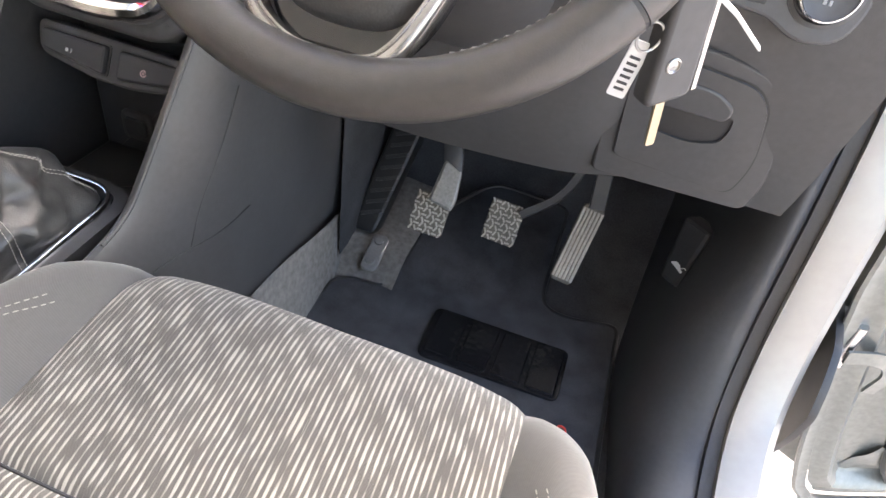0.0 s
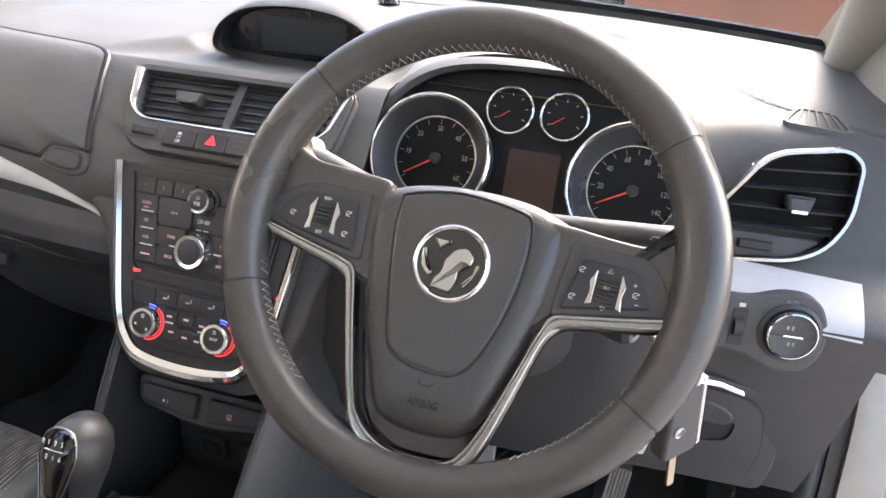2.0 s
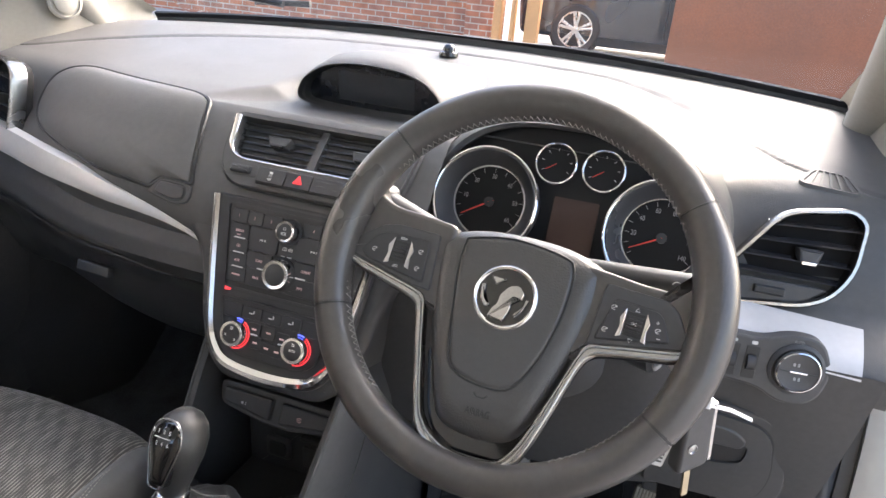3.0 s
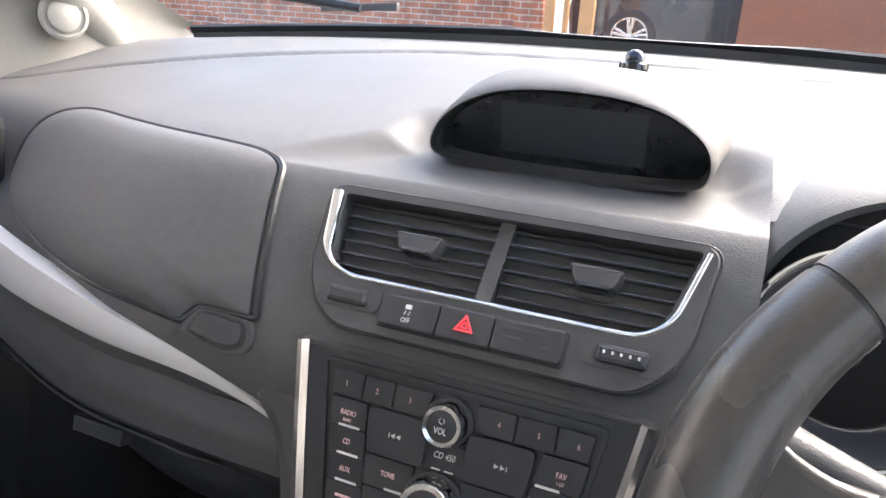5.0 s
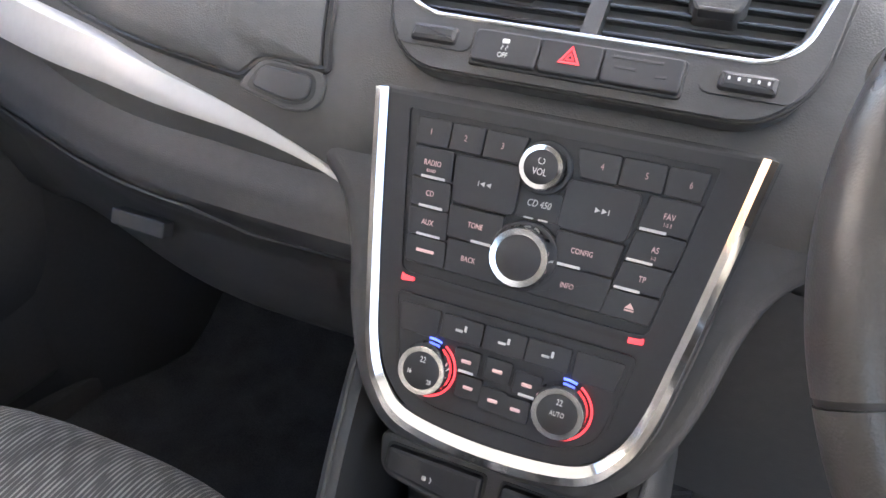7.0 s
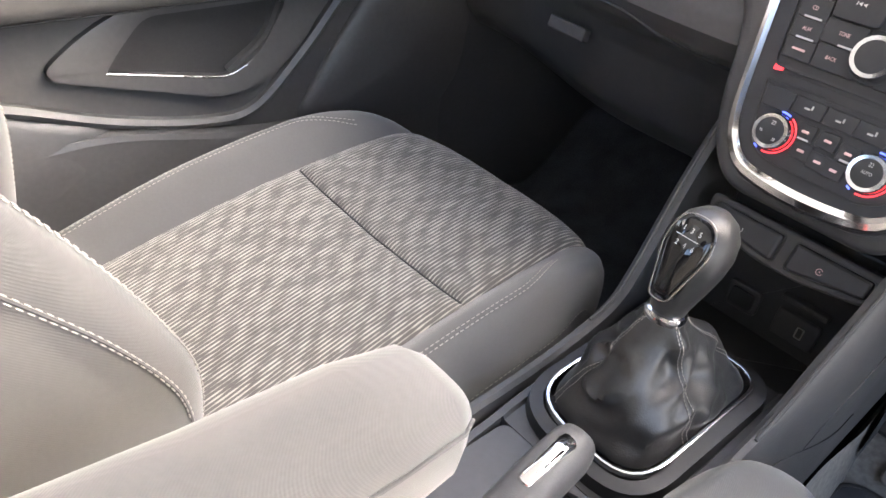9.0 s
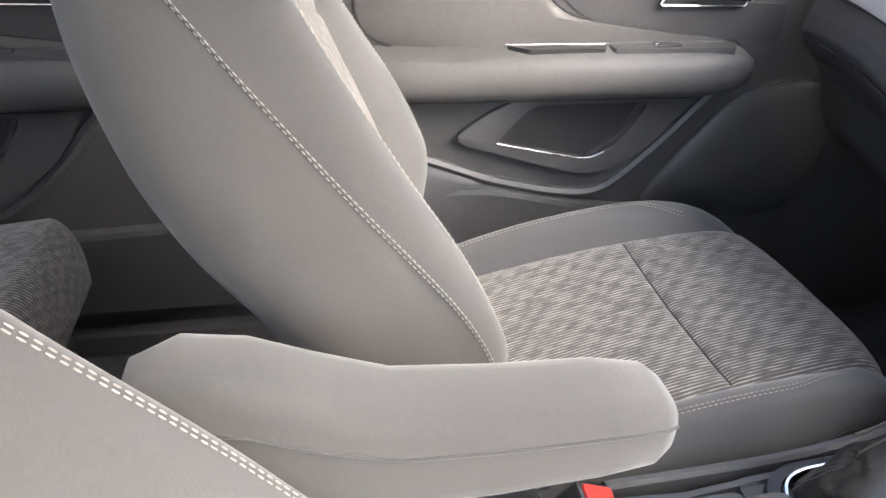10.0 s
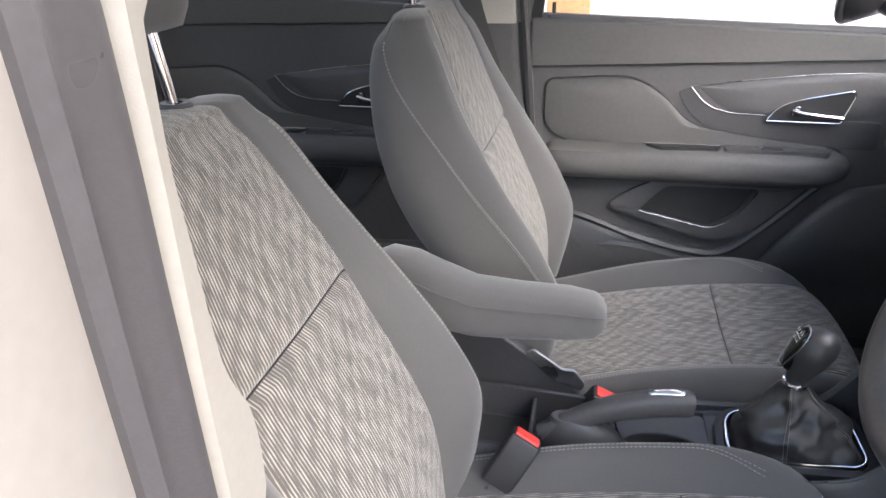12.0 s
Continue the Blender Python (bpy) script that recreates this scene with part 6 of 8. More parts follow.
# footrest and felt side lining
fr = thing("footrest", "dark ribbed driver's footrest", "footrest")
fmx = frame_of((0.142, 0.505, 0.098), (1, 0, 0), (0.12, 0.55, 0.83))
part("plate", prism(B(), fmx, rounded([(-0.024, -0.080, 0.012), (0.020, -0.080, 0.012), (0.026, 0.16, 0.012), (-0.026, 0.16, 0.012)]), -0.03, 0.0, 0.006), BLACK, fr)
for k in range(8):
    part("rib", box(B(), at(fmx, 0.002, -0.045 + 0.020 * k, 0, 24), -0.018, -0.003, -0.001, 0.018, 0.003, 0.003, 0.001), DARK, fr)
cl = thing("mat_clip", "oval clear plastic mat clip on the felt", "clip")
part("clip", prism(B(), frame_of((0.168, 0.432, 0.020), (1, 0.06, 0), (-0.05, 1, 0.30)), rounded(rect(-0.014, -0.036, 0.014, 0.036, 0.013)), 0, 0.006, 0.003), material("clear plastic", (0.21, 0.20, 0.19), 0.15), cl)
for y in (-0.020, 0.018):
    part("boss", lathe(B(), frame_of((0.168 - y * 0.05, 0.432 + y, 0.026 + y * 0.3), (1, 0.06, 0), (-0.05, 1, 0.30)), [(0.008, 0), (0.007, 0.003), (0.0004, 0.003)], 16), cl.children[0].data.materials[0], cl)
bm = B()
surface(bm, lambda u, v: (0.088 + 0.020 * smoothstep(0.03, 0.12, u) + 0.020 * v ** 1.5 + 0.003 * math.sin(u * 21 + v * 3), u, 0.125 - 0.12 * (u - 0.15) - (0.137 - 0.12 * (u - 0.15)) * v), steps(0.02, 0.48, 20), steps(0, 1, 8))
surface(bm, lambda u, v: (0.100 + 0.118 * u, 0.360 + 0.25 * v, -0.0125 + 0.040 * smoothstep(0.02, 0.40, v) + 0.03 * smoothstep(0.5, 1.0, v) + 0.002 * math.sin(u * 7 + v * 5)), steps(0, 1, 8), steps(0, 1, 14))
setting("trim_footwell", bm, FELT, "dusty grey felt lining of the footwell's side and corner", "lining")
bm = surface(B(), lambda u, v: (0.105 + 0.015 * v, u, 0.50 - 0.48 * v), steps(0.40, 0.80, 14), steps(0, 1, 8))
setting("wall_tunnel", bm, CARPET, "black carpeted side of the tunnel above the pedals", "lining")
# sill and kick panel: from the seal over a ridge down to the floor
STN = [((0.684, -0.55, 0.040), (0.620, -0.55, 0.050), (0.606, -0.55, -0.016)), ((0.684, 0.0, 0.045), (0.618, 0.0, 0.052), (0.604, 0.0, -0.016)), ((0.684, 0.160, 0.072), (0.616, 0.18, 0.066), (0.598, 0.20, -0.016)), ((0.684, 0.238, 0.118), (0.612, 0.27, 0.100), (0.578, 0.36, -0.014)),
       ((0.684, 0.282, 0.20), (0.616, 0.32, 0.185), (0.580, 0.48, 0.02)), ((0.684, 0.305, 0.29), (0.634, 0.35, 0.29), (0.590, 0.62, 0.10)), ((0.684, 0.325, 0.39), (0.640, 0.37, 0.39), (0.60, 0.72, 0.22)), ((0.684, 0.36, 0.50), (0.645, 0.41, 0.50), (0.615, 0.79, 0.38)), ((0.684, 0.435, 0.64), (0.655, 0.48, 0.64), (0.64, 0.79, 0.60))]
cols = [spline([s_[k] for s_ in STN], 8) for k in range(3)]


def sill_point(i, v):
    a, b, c = (q[int(i)] for q in cols)
    m = b * 2 - (a + c) * 0.5
    m = b.lerp(m, 0.75)
    return a * (1 - v) ** 2 + m * 2 * v * (1 - v) + c * v * v


bm = surface(B(), sill_point, list(range(len(cols[0]))), steps(0, 1, 16))
setting("trim_sill", bm, HARD, "grey plastic sill trim rising into the kick panel", "sill trim")
br = thing("bonnet_release", "black bonnet release lever with a white car mark", "lever")
bmx = frame_of((0.606, 0.418, 0.213), (0.80, -0.60, 0), (0.1, 0.25, 0.96))
part("lever", prism(B(), bmx, rounded([(-0.016, -0.045, 0.008), (0.016, -0.045, 0.008), (0.022, 0.045, 0.008), (-0.022, 0.045, 0.008)]), -0.02, 0.012, 0.006), BLACK, br)
part("symbol", prism(B(), at(bmx, 0.002, -0.018, 0.0121, -14), rounded([(-0.0105, -0.0030, 0.001), (0.0105, -0.0030, 0.001), (0.0100, 0.0005, 0.001), (0.0055, 0.0010, 0.001), (0.0020, 0.0042, 0.001), (-0.0045, 0.0040, 0.001), (-0.0080, 0.0008, 0.001)]), 0, 0.0006), WHITETAG, br, "white car-shaped mark", smooth=False)
part("symbol", sweep(B(), [at(bmx, 0.002, -0.018, 0.0124, -14) @ Vector(p) for p in ((0.0050, 0.0016, 0), (0.0090, 0.0062, 0), (0.0120, 0.0060, 0))], circle(0.0006, 5), (0, 0, 1)), WHITETAG, br)
rd = thing("ribbon_scrap", "small scrap of red ribbon lying by the seat", "ribbon")
part("loop", tube(B(), spline([(0.515, 0.222, -0.002), (0.520, 0.238, 0.008), (0.530, 0.236, 0.007), (0.528, 0.222, 0.002), (0.518, 0.214, -0.002)], 6), 0.0016, 6), RED, rd)
part("tail", tube(B(), spline([(0.518, 0.216, -0.002), (0.508, 0.224, 0.004), (0.500, 0.240, 0.002)], 6), 0.0016, 6), RED, rd)

# ---------------------------------------------------------------- centre console
con = thing("centre_console", "dark plastic centre console with an open tray and cup holder", "centre console", at=(0, -0.1, 0.2))
CX = -0.018
# body behind and round the gear lever
bm = B()
rings = []
for y, w, z, deep in ((-0.62, 0.085, 0.300, 0), (-0.566, 0.085, 0.302, 0), (-0.564, 0.085, 0.302, 1), (-0.50, 0.085, 0.305, 1), (-0.36, 0.082, 0.300, 1), (-0.22, 0.082, 0.290, 1), (-0.163, 0.085, 0.294, 1), (-0.161, 0.085, 0.294, 0), (-0.15, 0.086, 0.296, 0), (-0.06, 0.088, 0.302, 0), (0.065, 0.090, 0.314, 0)):
    d = 0.055 * deep
    rings.append([(CX - w - 0.035, y, 0.0), (CX - w - 0.012, y, z - 0.06), (CX - w, y, z - 0.012), (CX - w + 0.006, y, z - 0.001), (CX - w + 0.013, y, z - 0.001), (CX - w + 0.016, y, z - 0.004 - d), (CX + w - 0.016, y, z - 0.004 - d), (CX + w - 0.013, y, z - 0.001), (CX + w - 0.006, y, z - 0.001), (CX + w, y, z - 0.012), (CX + w + 0.014, y, z - 0.07), (CX + w + 0.05, y, 0.0)])
loft(bm, rings)
part("body", bm, DARK, con)
# tray between the wings below the switches
part("tray", box(B(), XY, CX - 0.085, 0.062, 0.20, CX + 0.085, 0.20, 0.262, 0.006), BLACK, con)
part("tray_back", box(B(), frame_of((CX, 0.190, 0.33), (1, 0, 0), (0, -0.05, 1)), -0.085, -0.09, -0.01, 0.085, 0.09, 0.0, 0.004), DARK, con)
SK = frame_of((CX, 0.188, 0.300), (1, 0, 0), (0, -0.05, 1))
s1 = part("power_socket", prism(B(), at(SK, -0.030, 0.002), rounded(rect(-0.020, -0.018, 0.020, 0.018, 0.008)), 0, 0.006, 0.003), HARD, con)
part("socket_cap", prism(B(), at(SK, -0.030, 0.002), rounded(rect(-0.014, -0.012, 0.014, 0.012, 0.006)), 0.004, 0.009, 0.002), SOFTBLACK, s1)
s2 = part("port_plate", prism(B(), at(SK, 0.034, 0.0), rounded(rect(-0.024, -0.018, 0.024, 0.018, 0.004)), 0, 0.005, 0.002), HARD, con)
part("usb_port", sweep(B(), [at(SK, 0.040, 0, 0.005) @ Vector((x, y, 0)) for x, y in rounded(rect(-0.0035, -0.007, 0.0035, 0.007, 0.001), 2)], circle(0.0009, 6), (0, -1, 0), closed=True), SATIN, s2)
part("slot", box(B(), at(SK, 0.034, 0.034), -0.026, -0.004, 0, 0.026, 0.004, 0.008, 0.002), DARK, con)


# wings rising from the console to the stack
WING_TOP = [(0.46, 0.53), (0.30, 0.53), (0.20, 0.53), (0.155, 0.520), (0.105, 0.455), (0.070, 0.405), (0.042, 0.365), (0.015, 0.335), (-0.03, 0.320), (-0.12, 0.306), (-0.30, 0.298)]


def wing(s, name):
    x0 = 0.088 if s > 0 else -0.090
    top = WING_TOP
    bm = B()
    rings = []
    pts = spline([(0, y, z) for y, z in top], 6)
    for p in pts:
        y, z = p.y, p.z
        rise = smoothstep(0.306, 0.50, z)
        xi = CX + x0 - s * 0.004 + s * 0.012 * rise
        xo = xi + s * 0.012
        flare = s * (0.008 + 0.010 * rise)
        rings.append([(xi, y, 0.20), (xi, y, z - 0.004), (xi + s * 0.004, y, z), (xo - s * 0.002, y - 0.001, z - 0.001), (xo + s * 0.003, y, z - 0.010), (xo + flare, y, z - 0.11), (xo + flare - s * 0.002, y, 0.165), (xo + flare - s * 0.010, y, 0.08), (xo + flare - s * 0.020, y, 0.0)])
    loft(bm, rings)
    w = part(name, bm, HARD, con)
    # paler thin tube that paints the highlight on the wing's rounded edge
    edge = [(CX + x0 + s * (0.004 + 0.012 * smoothstep(0.306, 0.50, p.z)), p.y - 0.001, p.z + 0.0005) for p in pts[18: -13]]
    part("edge_line", tube(B(), edge, 0.0018, 6), DASH, w, "painted highlight along the rounded wing edge")


wing(1, "side_wing")
wing(-1, "side_wing")
# two seams on the side towards the driver's feet
def wing_side(y, z):
    top = curve1(sorted(WING_TOP), y)
    rise = smoothstep(0.306, 0.50, top)
    xo = CX + 0.088 - 0.004 + 0.012 * rise + 0.012
    flare = 0.008 + 0.010 * rise
    return Vector((curve1([(0.08, xo + flare - 0.010), (0.165, xo + flare - 0.002), (top - 0.11, xo + flare), (top - 0.010, xo + 0.003)], z) - 0.0002, y, z))


part("seam", tube(B(), [wing_side(p.y, p.z) for p in spline([(0, 0.150, 0.416), (0, 0.118, 0.365), (0, 0.086, 0.312), (0, 0.070, 0.266)], 8)], 0.0007, 6), BLACK, con)
part("seam", tube(B(), [wing_side(p.y, p.z) for p in spline([(0, -0.03, 0.256), (0, 0.046, 0.264), (0, 0.095, 0.262), (0, 0.165, 0.262)], 8)], 0.0009, 6), BLACK, con)
# cup holder and belts' side rail
oval = [(0.012 + 0.040 * math.cos(a), -0.232 + 0.064 * math.sin(a)) for a in (2 * math.pi * (k + 0.5) / 24 - 0.75 * math.pi for k in range(24))]
lid_c = rounded(rect(CX - 0.068, -0.315, CX + 0.068, -0.164, 0.012), 5)
part("cup_deck", plate(B(), XY, lid_c, oval, 0.262, 0.2905, 0.240), DARK, con)
part("cup_floor", prism(B(), XY, oval, 0.2385, 0.2420, 0.0), BLACK, con, smooth=False)
part("cup_lip", sweep(B(), [(x, y, 0.2905) for x, y in oval], circle(0.0028, 6), (0, 0, 1), closed=True), SOFTBLACK, con)
part("tray_liner", prism(B(), XY, rounded(rect(CX - 0.064, -0.555, CX + 0.064, -0.330, 0.02)), 0.240, 0.2475, 0.002), BLACK, con)
part("tray_divider", box(B(), XY, CX - 0.066, -0.440, 0.24, CX + 0.066, -0.434, 0.292, 0.002), DARK, con)

# ---------------------------------------------------------------- gear lever
gl = thing("gear_lever", "leather gear lever with a chrome-trimmed knob and gaiter", "gear lever")
GX, GY = -0.021, -0.046
ring_o = rounded([(GX - 0.064, GY - 0.088, 0.045), (GX + 0.058, GY - 0.096, 0.045), (GX + 0.064, GY + 0.090, 0.03), (GX - 0.060, GY + 0.090, 0.03)], 8)
ring_o = dense(ring_o, 0.006)


def zr(y):
    return 0.318 + 0.10 * (y - GY)


part("surround", sweep(B(), [(x, y, zr(y)) for x, y in ring_o], [(-0.0026, -0.014), (0.0026, -0.014), (0.0030, 0.0), (0.0016, 0.0036), (0.0, 0.0042), (-0.0016, 0.0036), (-0.0030, 0.0)], (0, -0.1, 1), closed=True), CHROME, gl, "chrome gaiter surround")
part("surround_base", sweep(B(), [(GX + (x - GX) * 1.12, GY + (y - GY) * 1.10, zr(y) - 0.006) for x, y in ring_o], [(-0.010, -0.02), (0.010, -0.02), (0.006, 0.002), (-0.006, 0.004)], (0, -0.1, 1), closed=True), BLACK, gl)
bm = B()
n = len(ring_o)
rings = []
neck = Vector((GX - 0.004, GY - 0.012, 0.412))
for k in range(29):
    t = k / 28
    ring = []
    for i, (x, y) in enumerate(ring_o):
        a = math.atan2(y - GY, x - GX)
        base = Vector((GX + (x - GX) * 0.92, GY + (y - GY) * 0.92, zr(y)))
        top = neck + Vector((0.017 * math.cos(a), 0.017 * math.sin(a), 0))
        s = t ** 1.25 * 0.8 + 0.2 * t
        p = Vector((base.x + (top.x - base.x) * s, base.y + (top.y - base.y) * s, base.z + (top.z - base.z) * t))
        fold = 0.006 * math.sin(math.pi * t) ** 0.8 * (math.sin(4 * a + 2.0 * t + 0.7) + 0.5 * math.sin(6 * a - 5 * t + 1.0) + 0.5 * math.sin(3 * a + 9 * t))
        bulge = 0.007 * math.exp(-((t - 0.34) / 0.22) ** 2) + 0.004 * math.sin(t * 10 + 2 * a) * (1 - t) * min(1, t * 6)
        r = Vector((math.cos(a), math.sin(a), 0.15))
        crease = -abs(noise.noise(Vector((p.x * 34, p.y * 34, p.z * 40)))) * 0.015 * math.sin(math.pi * t)
        ring.append(p + r * (fold * (1 - 0.3 * t) + bulge + crease))
    rings.append(ring)
loft(bm, rings, cap=False)
part("gaiter", bm, BOOT, gl, "creased black leather gaiter")
for c in (int(n * 0.06), int(n * 0.31), int(n * 0.56), int(n * 0.81)):
    for off in (0, 1):
        sts = B()
        stitches(sts, [Vector(r[(c + off) % n]) + (Vector(r[(c + off) % n]) - Vector((GX, GY, r[0].z))).normalized() * 0.0010 for r in rings], 0.0026, 0.0010, 0.00030)
        part("gaiter_stitching", sts, THREAD, gl)
lean = frame_of((GX - 0.005, GY - 0.012, 0.410), (1, 0, 0), (0, 0.98, -0.12))
part("neck_ring", lathe(B(), lean, [(0.0175, 0.0), (0.0185, 0.004), (0.0175, 0.008), (0.0150, 0.009)], 28), CHROME, gl, "chrome neck ring")
rings = []
for z, rx, ry, dy in ((0.006, 0.0145, 0.0145, 0.0), (0.016, 0.0165, 0.0170, 0.001), (0.032, 0.0215, 0.0225, 0.003), (0.050, 0.0265, 0.0285, 0.006), (0.066, 0.0285, 0.0320, 0.008), (0.080, 0.0265, 0.0300, 0.010), (0.091, 0.0205, 0.0240, 0.011), (0.098, 0.0115, 0.0140, 0.012), (0.0995, 0.002, 0.003, 0.012)):
    rings.append([lean @ Vector((rx * math.cos(a), dy + ry * math.sin(a), z)) for a in (2 * math.pi * k / 28 for k in range(28))])
part("knob", loft(B(), rings), BOOT, gl, "black leather knob")
# glossy plate set into the knob's rear-facing upper side, with the gear marks
gp = frame_of(lean @ Vector((0, -0.0185, 0.069)), (1, 0, 0), (0, 0.42, 0.91))
po = rounded([(-0.008, -0.042, 0.006), (0.008, -0.042, 0.006), (0.0205, 0.008, 0.016), (0.0135, 0.031, 0.012), (-0.0135, 0.031, 0.012), (-0.0205, 0.008, 0.016)], 6)
gpl = part("knob_plate", dome(B(), gp, po, -0.014, -0.002, 0.0065), GLOSS, gl, "glossy black gear plate")
part("plate_rim", sweep(B(), [gp @ Vector((x, y, -0.0005)) for x, y in po], circle(0.0010, 8), gp.to_3x3() @ Vector((0, 0, 1)), closed=True), WHEELTRIM, gpl)
for k, (x, y, s) in enumerate(((-0.006, 0.016, "1"), (0, 0.016, "3"), (0.006, 0.016, "5"), (-0.006, 0.005, "2"), (0, 0.005, "4"), (0.006, 0.005, "6"), (-0.011, 0.016, "R"))):
    lettering("mark", s, 0.0062, at(gp, x * 1.15, y * 1.15, 0.0046), WHITE, gpl)
part("shift_line", box(B(), gp, -0.011, 0.0118, 0.0022, 0.008, 0.0123, 0.0048, 0.0001), WHITE, gpl)

# ---------------------------------------------------------------- handbrake
hb = thing("handbrake", "grey handbrake lever with a chrome release button", "handbrake")
bm = B()
hp_ = spline([(0.022, -0.420, 0.305), (0.020, -0.380, 0.330), (0.016, -0.325, 0.358), (0.012, -0.268, 0.374), (0.008, -0.222, 0.379), (0.006, -0.199, 0.378)], 6)
sweep(bm, hp_, [(0.0145 * math.copysign(abs(math.cos(a)) ** 0.75, math.cos(a)), 0.0165 * math.copysign(abs(math.sin(a)) ** 0.75, math.sin(a))) for a in (2 * math.pi * k / 20 for k in range(20))], (0, -0.2, 1), scale=lambda t: 0.80 + 0.42 * math.sin(min(t * 1.1, 1) * math.pi * 0.62) - 0.30 * max(0, t - 0.93) * 14 * 0.4)
part("grip", bm, HARD, hb)
hm = frame_of((0.0095, -0.238, 0.394), (1, -0.06, 0), (-0.06, 0.99, 0.06))
part("button", dome(B(), hm, rounded([(-0.006, -0.030, 0.006), (0.006, -0.030, 0.006), (0.0085, 0.030, 0.008), (-0.0085, 0.030, 0.008)]), -0.010, 0.002, 0.006), CHROME, hb, "chrome release button")
part("gaiter", loft(B(), [[(0.018 + w * math.cos(a), y + l * math.sin(a), z) for a in (2 * math.pi * k / 20 for k in range(20))] for y, z, w, l in ((-0.355, 0.244, 0.036, 0.075), (-0.355, 0.296, 0.032, 0.070), (-0.360, 0.318, 0.026, 0.056), (-0.375, 0.340, 0.016, 0.030))]), DARK, hb)

# ---------------------------------------------------------------- front seats


def front_seat(name, label, cx, oy, oz, by, bz, rec, head=0.975, bulge=0.036):
    """A cloth seat. cx: its middle; oy, oz: shift of the cushion; by, bz: of the backrest; rec: more recline, degrees."""
    seat = thing(name, label, "car seat", "front seats", at=(cx, -0.2 + oy, 0.05))
    CXK = [(0, 0), (0.68, 0.166), (0.85, 0.205), (1.0, 0.232), (1.12, 0.244), (1.45, 0.232)]
    CZK = [(0, -0.004), (0.45, 0.0), (0.66, 0.004), (0.72, 0.012), (0.82, 0.034), (0.92, 0.040), (1.02, 0.022), (1.12, -0.030), (1.45, -0.15)]
    spine = spline([(0, -0.500, 0.215), (0, -0.40, 0.240), (0, -0.28, 0.268), (0, -0.16, 0.292), (0, -0.06, 0.306), (0, 0.03, 0.316), (0, 0.075, 0.312), (0, 0.105, 0.288), (0, 0.113, 0.245), (0, 0.100, 0.17)], 8)
    arc = [0.0]
    for a, b in zip(spine, spine[1:]):
        arc.append(arc[-1] + (b - a).length)
    seam_v = min(range(len(spine)), key=lambda i: abs(spine[i].y + 0.092) + (10 if spine[i].z < 0.25 else 0))

    def cushion(u, v):
        s = min(max(v, 0), arc[-1] - 1e-6)
        i = max(k for k in range(len(arc) - 1) if arc[k] <= s)
        f = (s - arc[i]) / (arc[i + 1] - arc[i])
        p = spine[i].lerp(spine[i + 1], f)
        q = abs(u)
        k = curve1(CXK, q) * (1 - 0.075 * smoothstep(0.46, 0.66, s) * smoothstep(0.75, 1.1, q))
        lift = curve1(CZK, q)
        front = smoothstep(0.42, 0.66, s)
        if lift > 0:
            lift *= (1 - 0.88 * front) * (0.55 + 0.45 * smoothstep(0.02, 0.30, s))
        nose = smoothstep(0.45, 0.62, s)
        y = p.y + nose * (bulge * max(0.0, 1 - q * q) - 0.034 * min(q, 1.1) ** 4)
        z = p.z + lift
        groove = 0.006 * math.exp(-((q - 0.68) / 0.03) ** 2) + 0.005 * math.exp(-((s - arc[seam_v]) / 0.005) ** 2) * smoothstep(0.68, 0.62, q)
        return Vector((cx + math.copysign(k, u), y + oy, z - groove + oz))

    vs_r = steps(0, arc[seam_v], 60)
    vs_f = steps(arc[seam_v], arc[-1], 60)
    vs = steps(0, arc[-1], 44)
    ui = steps(-0.68, 0.68, 44)

    def cloth(name_, us, vv, fn, mat, lab="", uscale=0.244, vscale=1.0):
        bm = B()
        surface(bm, fn, us, vv)
        lay = bm.loops.layers.uv.active
        for f in bm.faces:
            for l in f.loops:
                l[lay].uv = (l[lay].uv[0] * uscale, l[lay].uv[1] * vscale)
        return part(name_, bm, mat, seat, lab)

    cloth("cushion_rear_panel", ui, vs_r, cushion, STRIPES, "striped cloth panel")
    cloth("cushion_front_panel", ui, vs_f, cushion, STRIPES, "striped cloth panel")
    for s in (-1, 1):
        cloth("cushion_bolster", sorted(s * q for q in steps(0.68, 1.12, 16)), vs, cushion, CLOTH, "grey cloth bolster")
        cloth("cushion_side", sorted(s * q for q in steps(1.12, 1.45, 8)), vs, cushion, CLOTH_DARK)
        for q in (0.885, 0.915):
            st = B()
            stitches(st, [cushion(s * (q - 0.14 * smoothstep(arc[-1] * 0.58, arc[-1] * 0.74, v)), v) + Vector((0, 0, 0.0008)) for v in steps(0.06, arc[-1] * 0.70, 80)], 0.0040, 0.0024, 0.00045)
            part("cushion_stitching", st, THREAD, seat)
        st = B()
        stitches(st, [cushion(s * 1.12, v) + Vector((s * 0.0008, 0, 0.0005)) for v in steps(0.05, arc[-1] * 0.80, 80)], 0.0040, 0.0024, 0.0004)
        part("edge_stitching", st, THREAD, seat)
    part("cushion_seam", tube(B(), [cushion(u, arc[seam_v]) + Vector((0, 0, 0.0004)) for u in steps(-0.66, 0.66, 60)], 0.0014, 6), BLACK, seat)
    part("seat_base", box(B(), XY, cx - 0.22, -0.46 + oy, 0.03, cx + 0.22, 0.05 + oy, 0.20 + oz, 0.02), BLACK, seat)
    for s in (-1, 1):
        part("seat_rail", box(B(), XY, cx + s * 0.19 - 0.015, -0.48 + oy, -0.02, cx + s * 0.19 + 0.015, 0.06 + oy, 0.04, 0.004), DARK, seat)

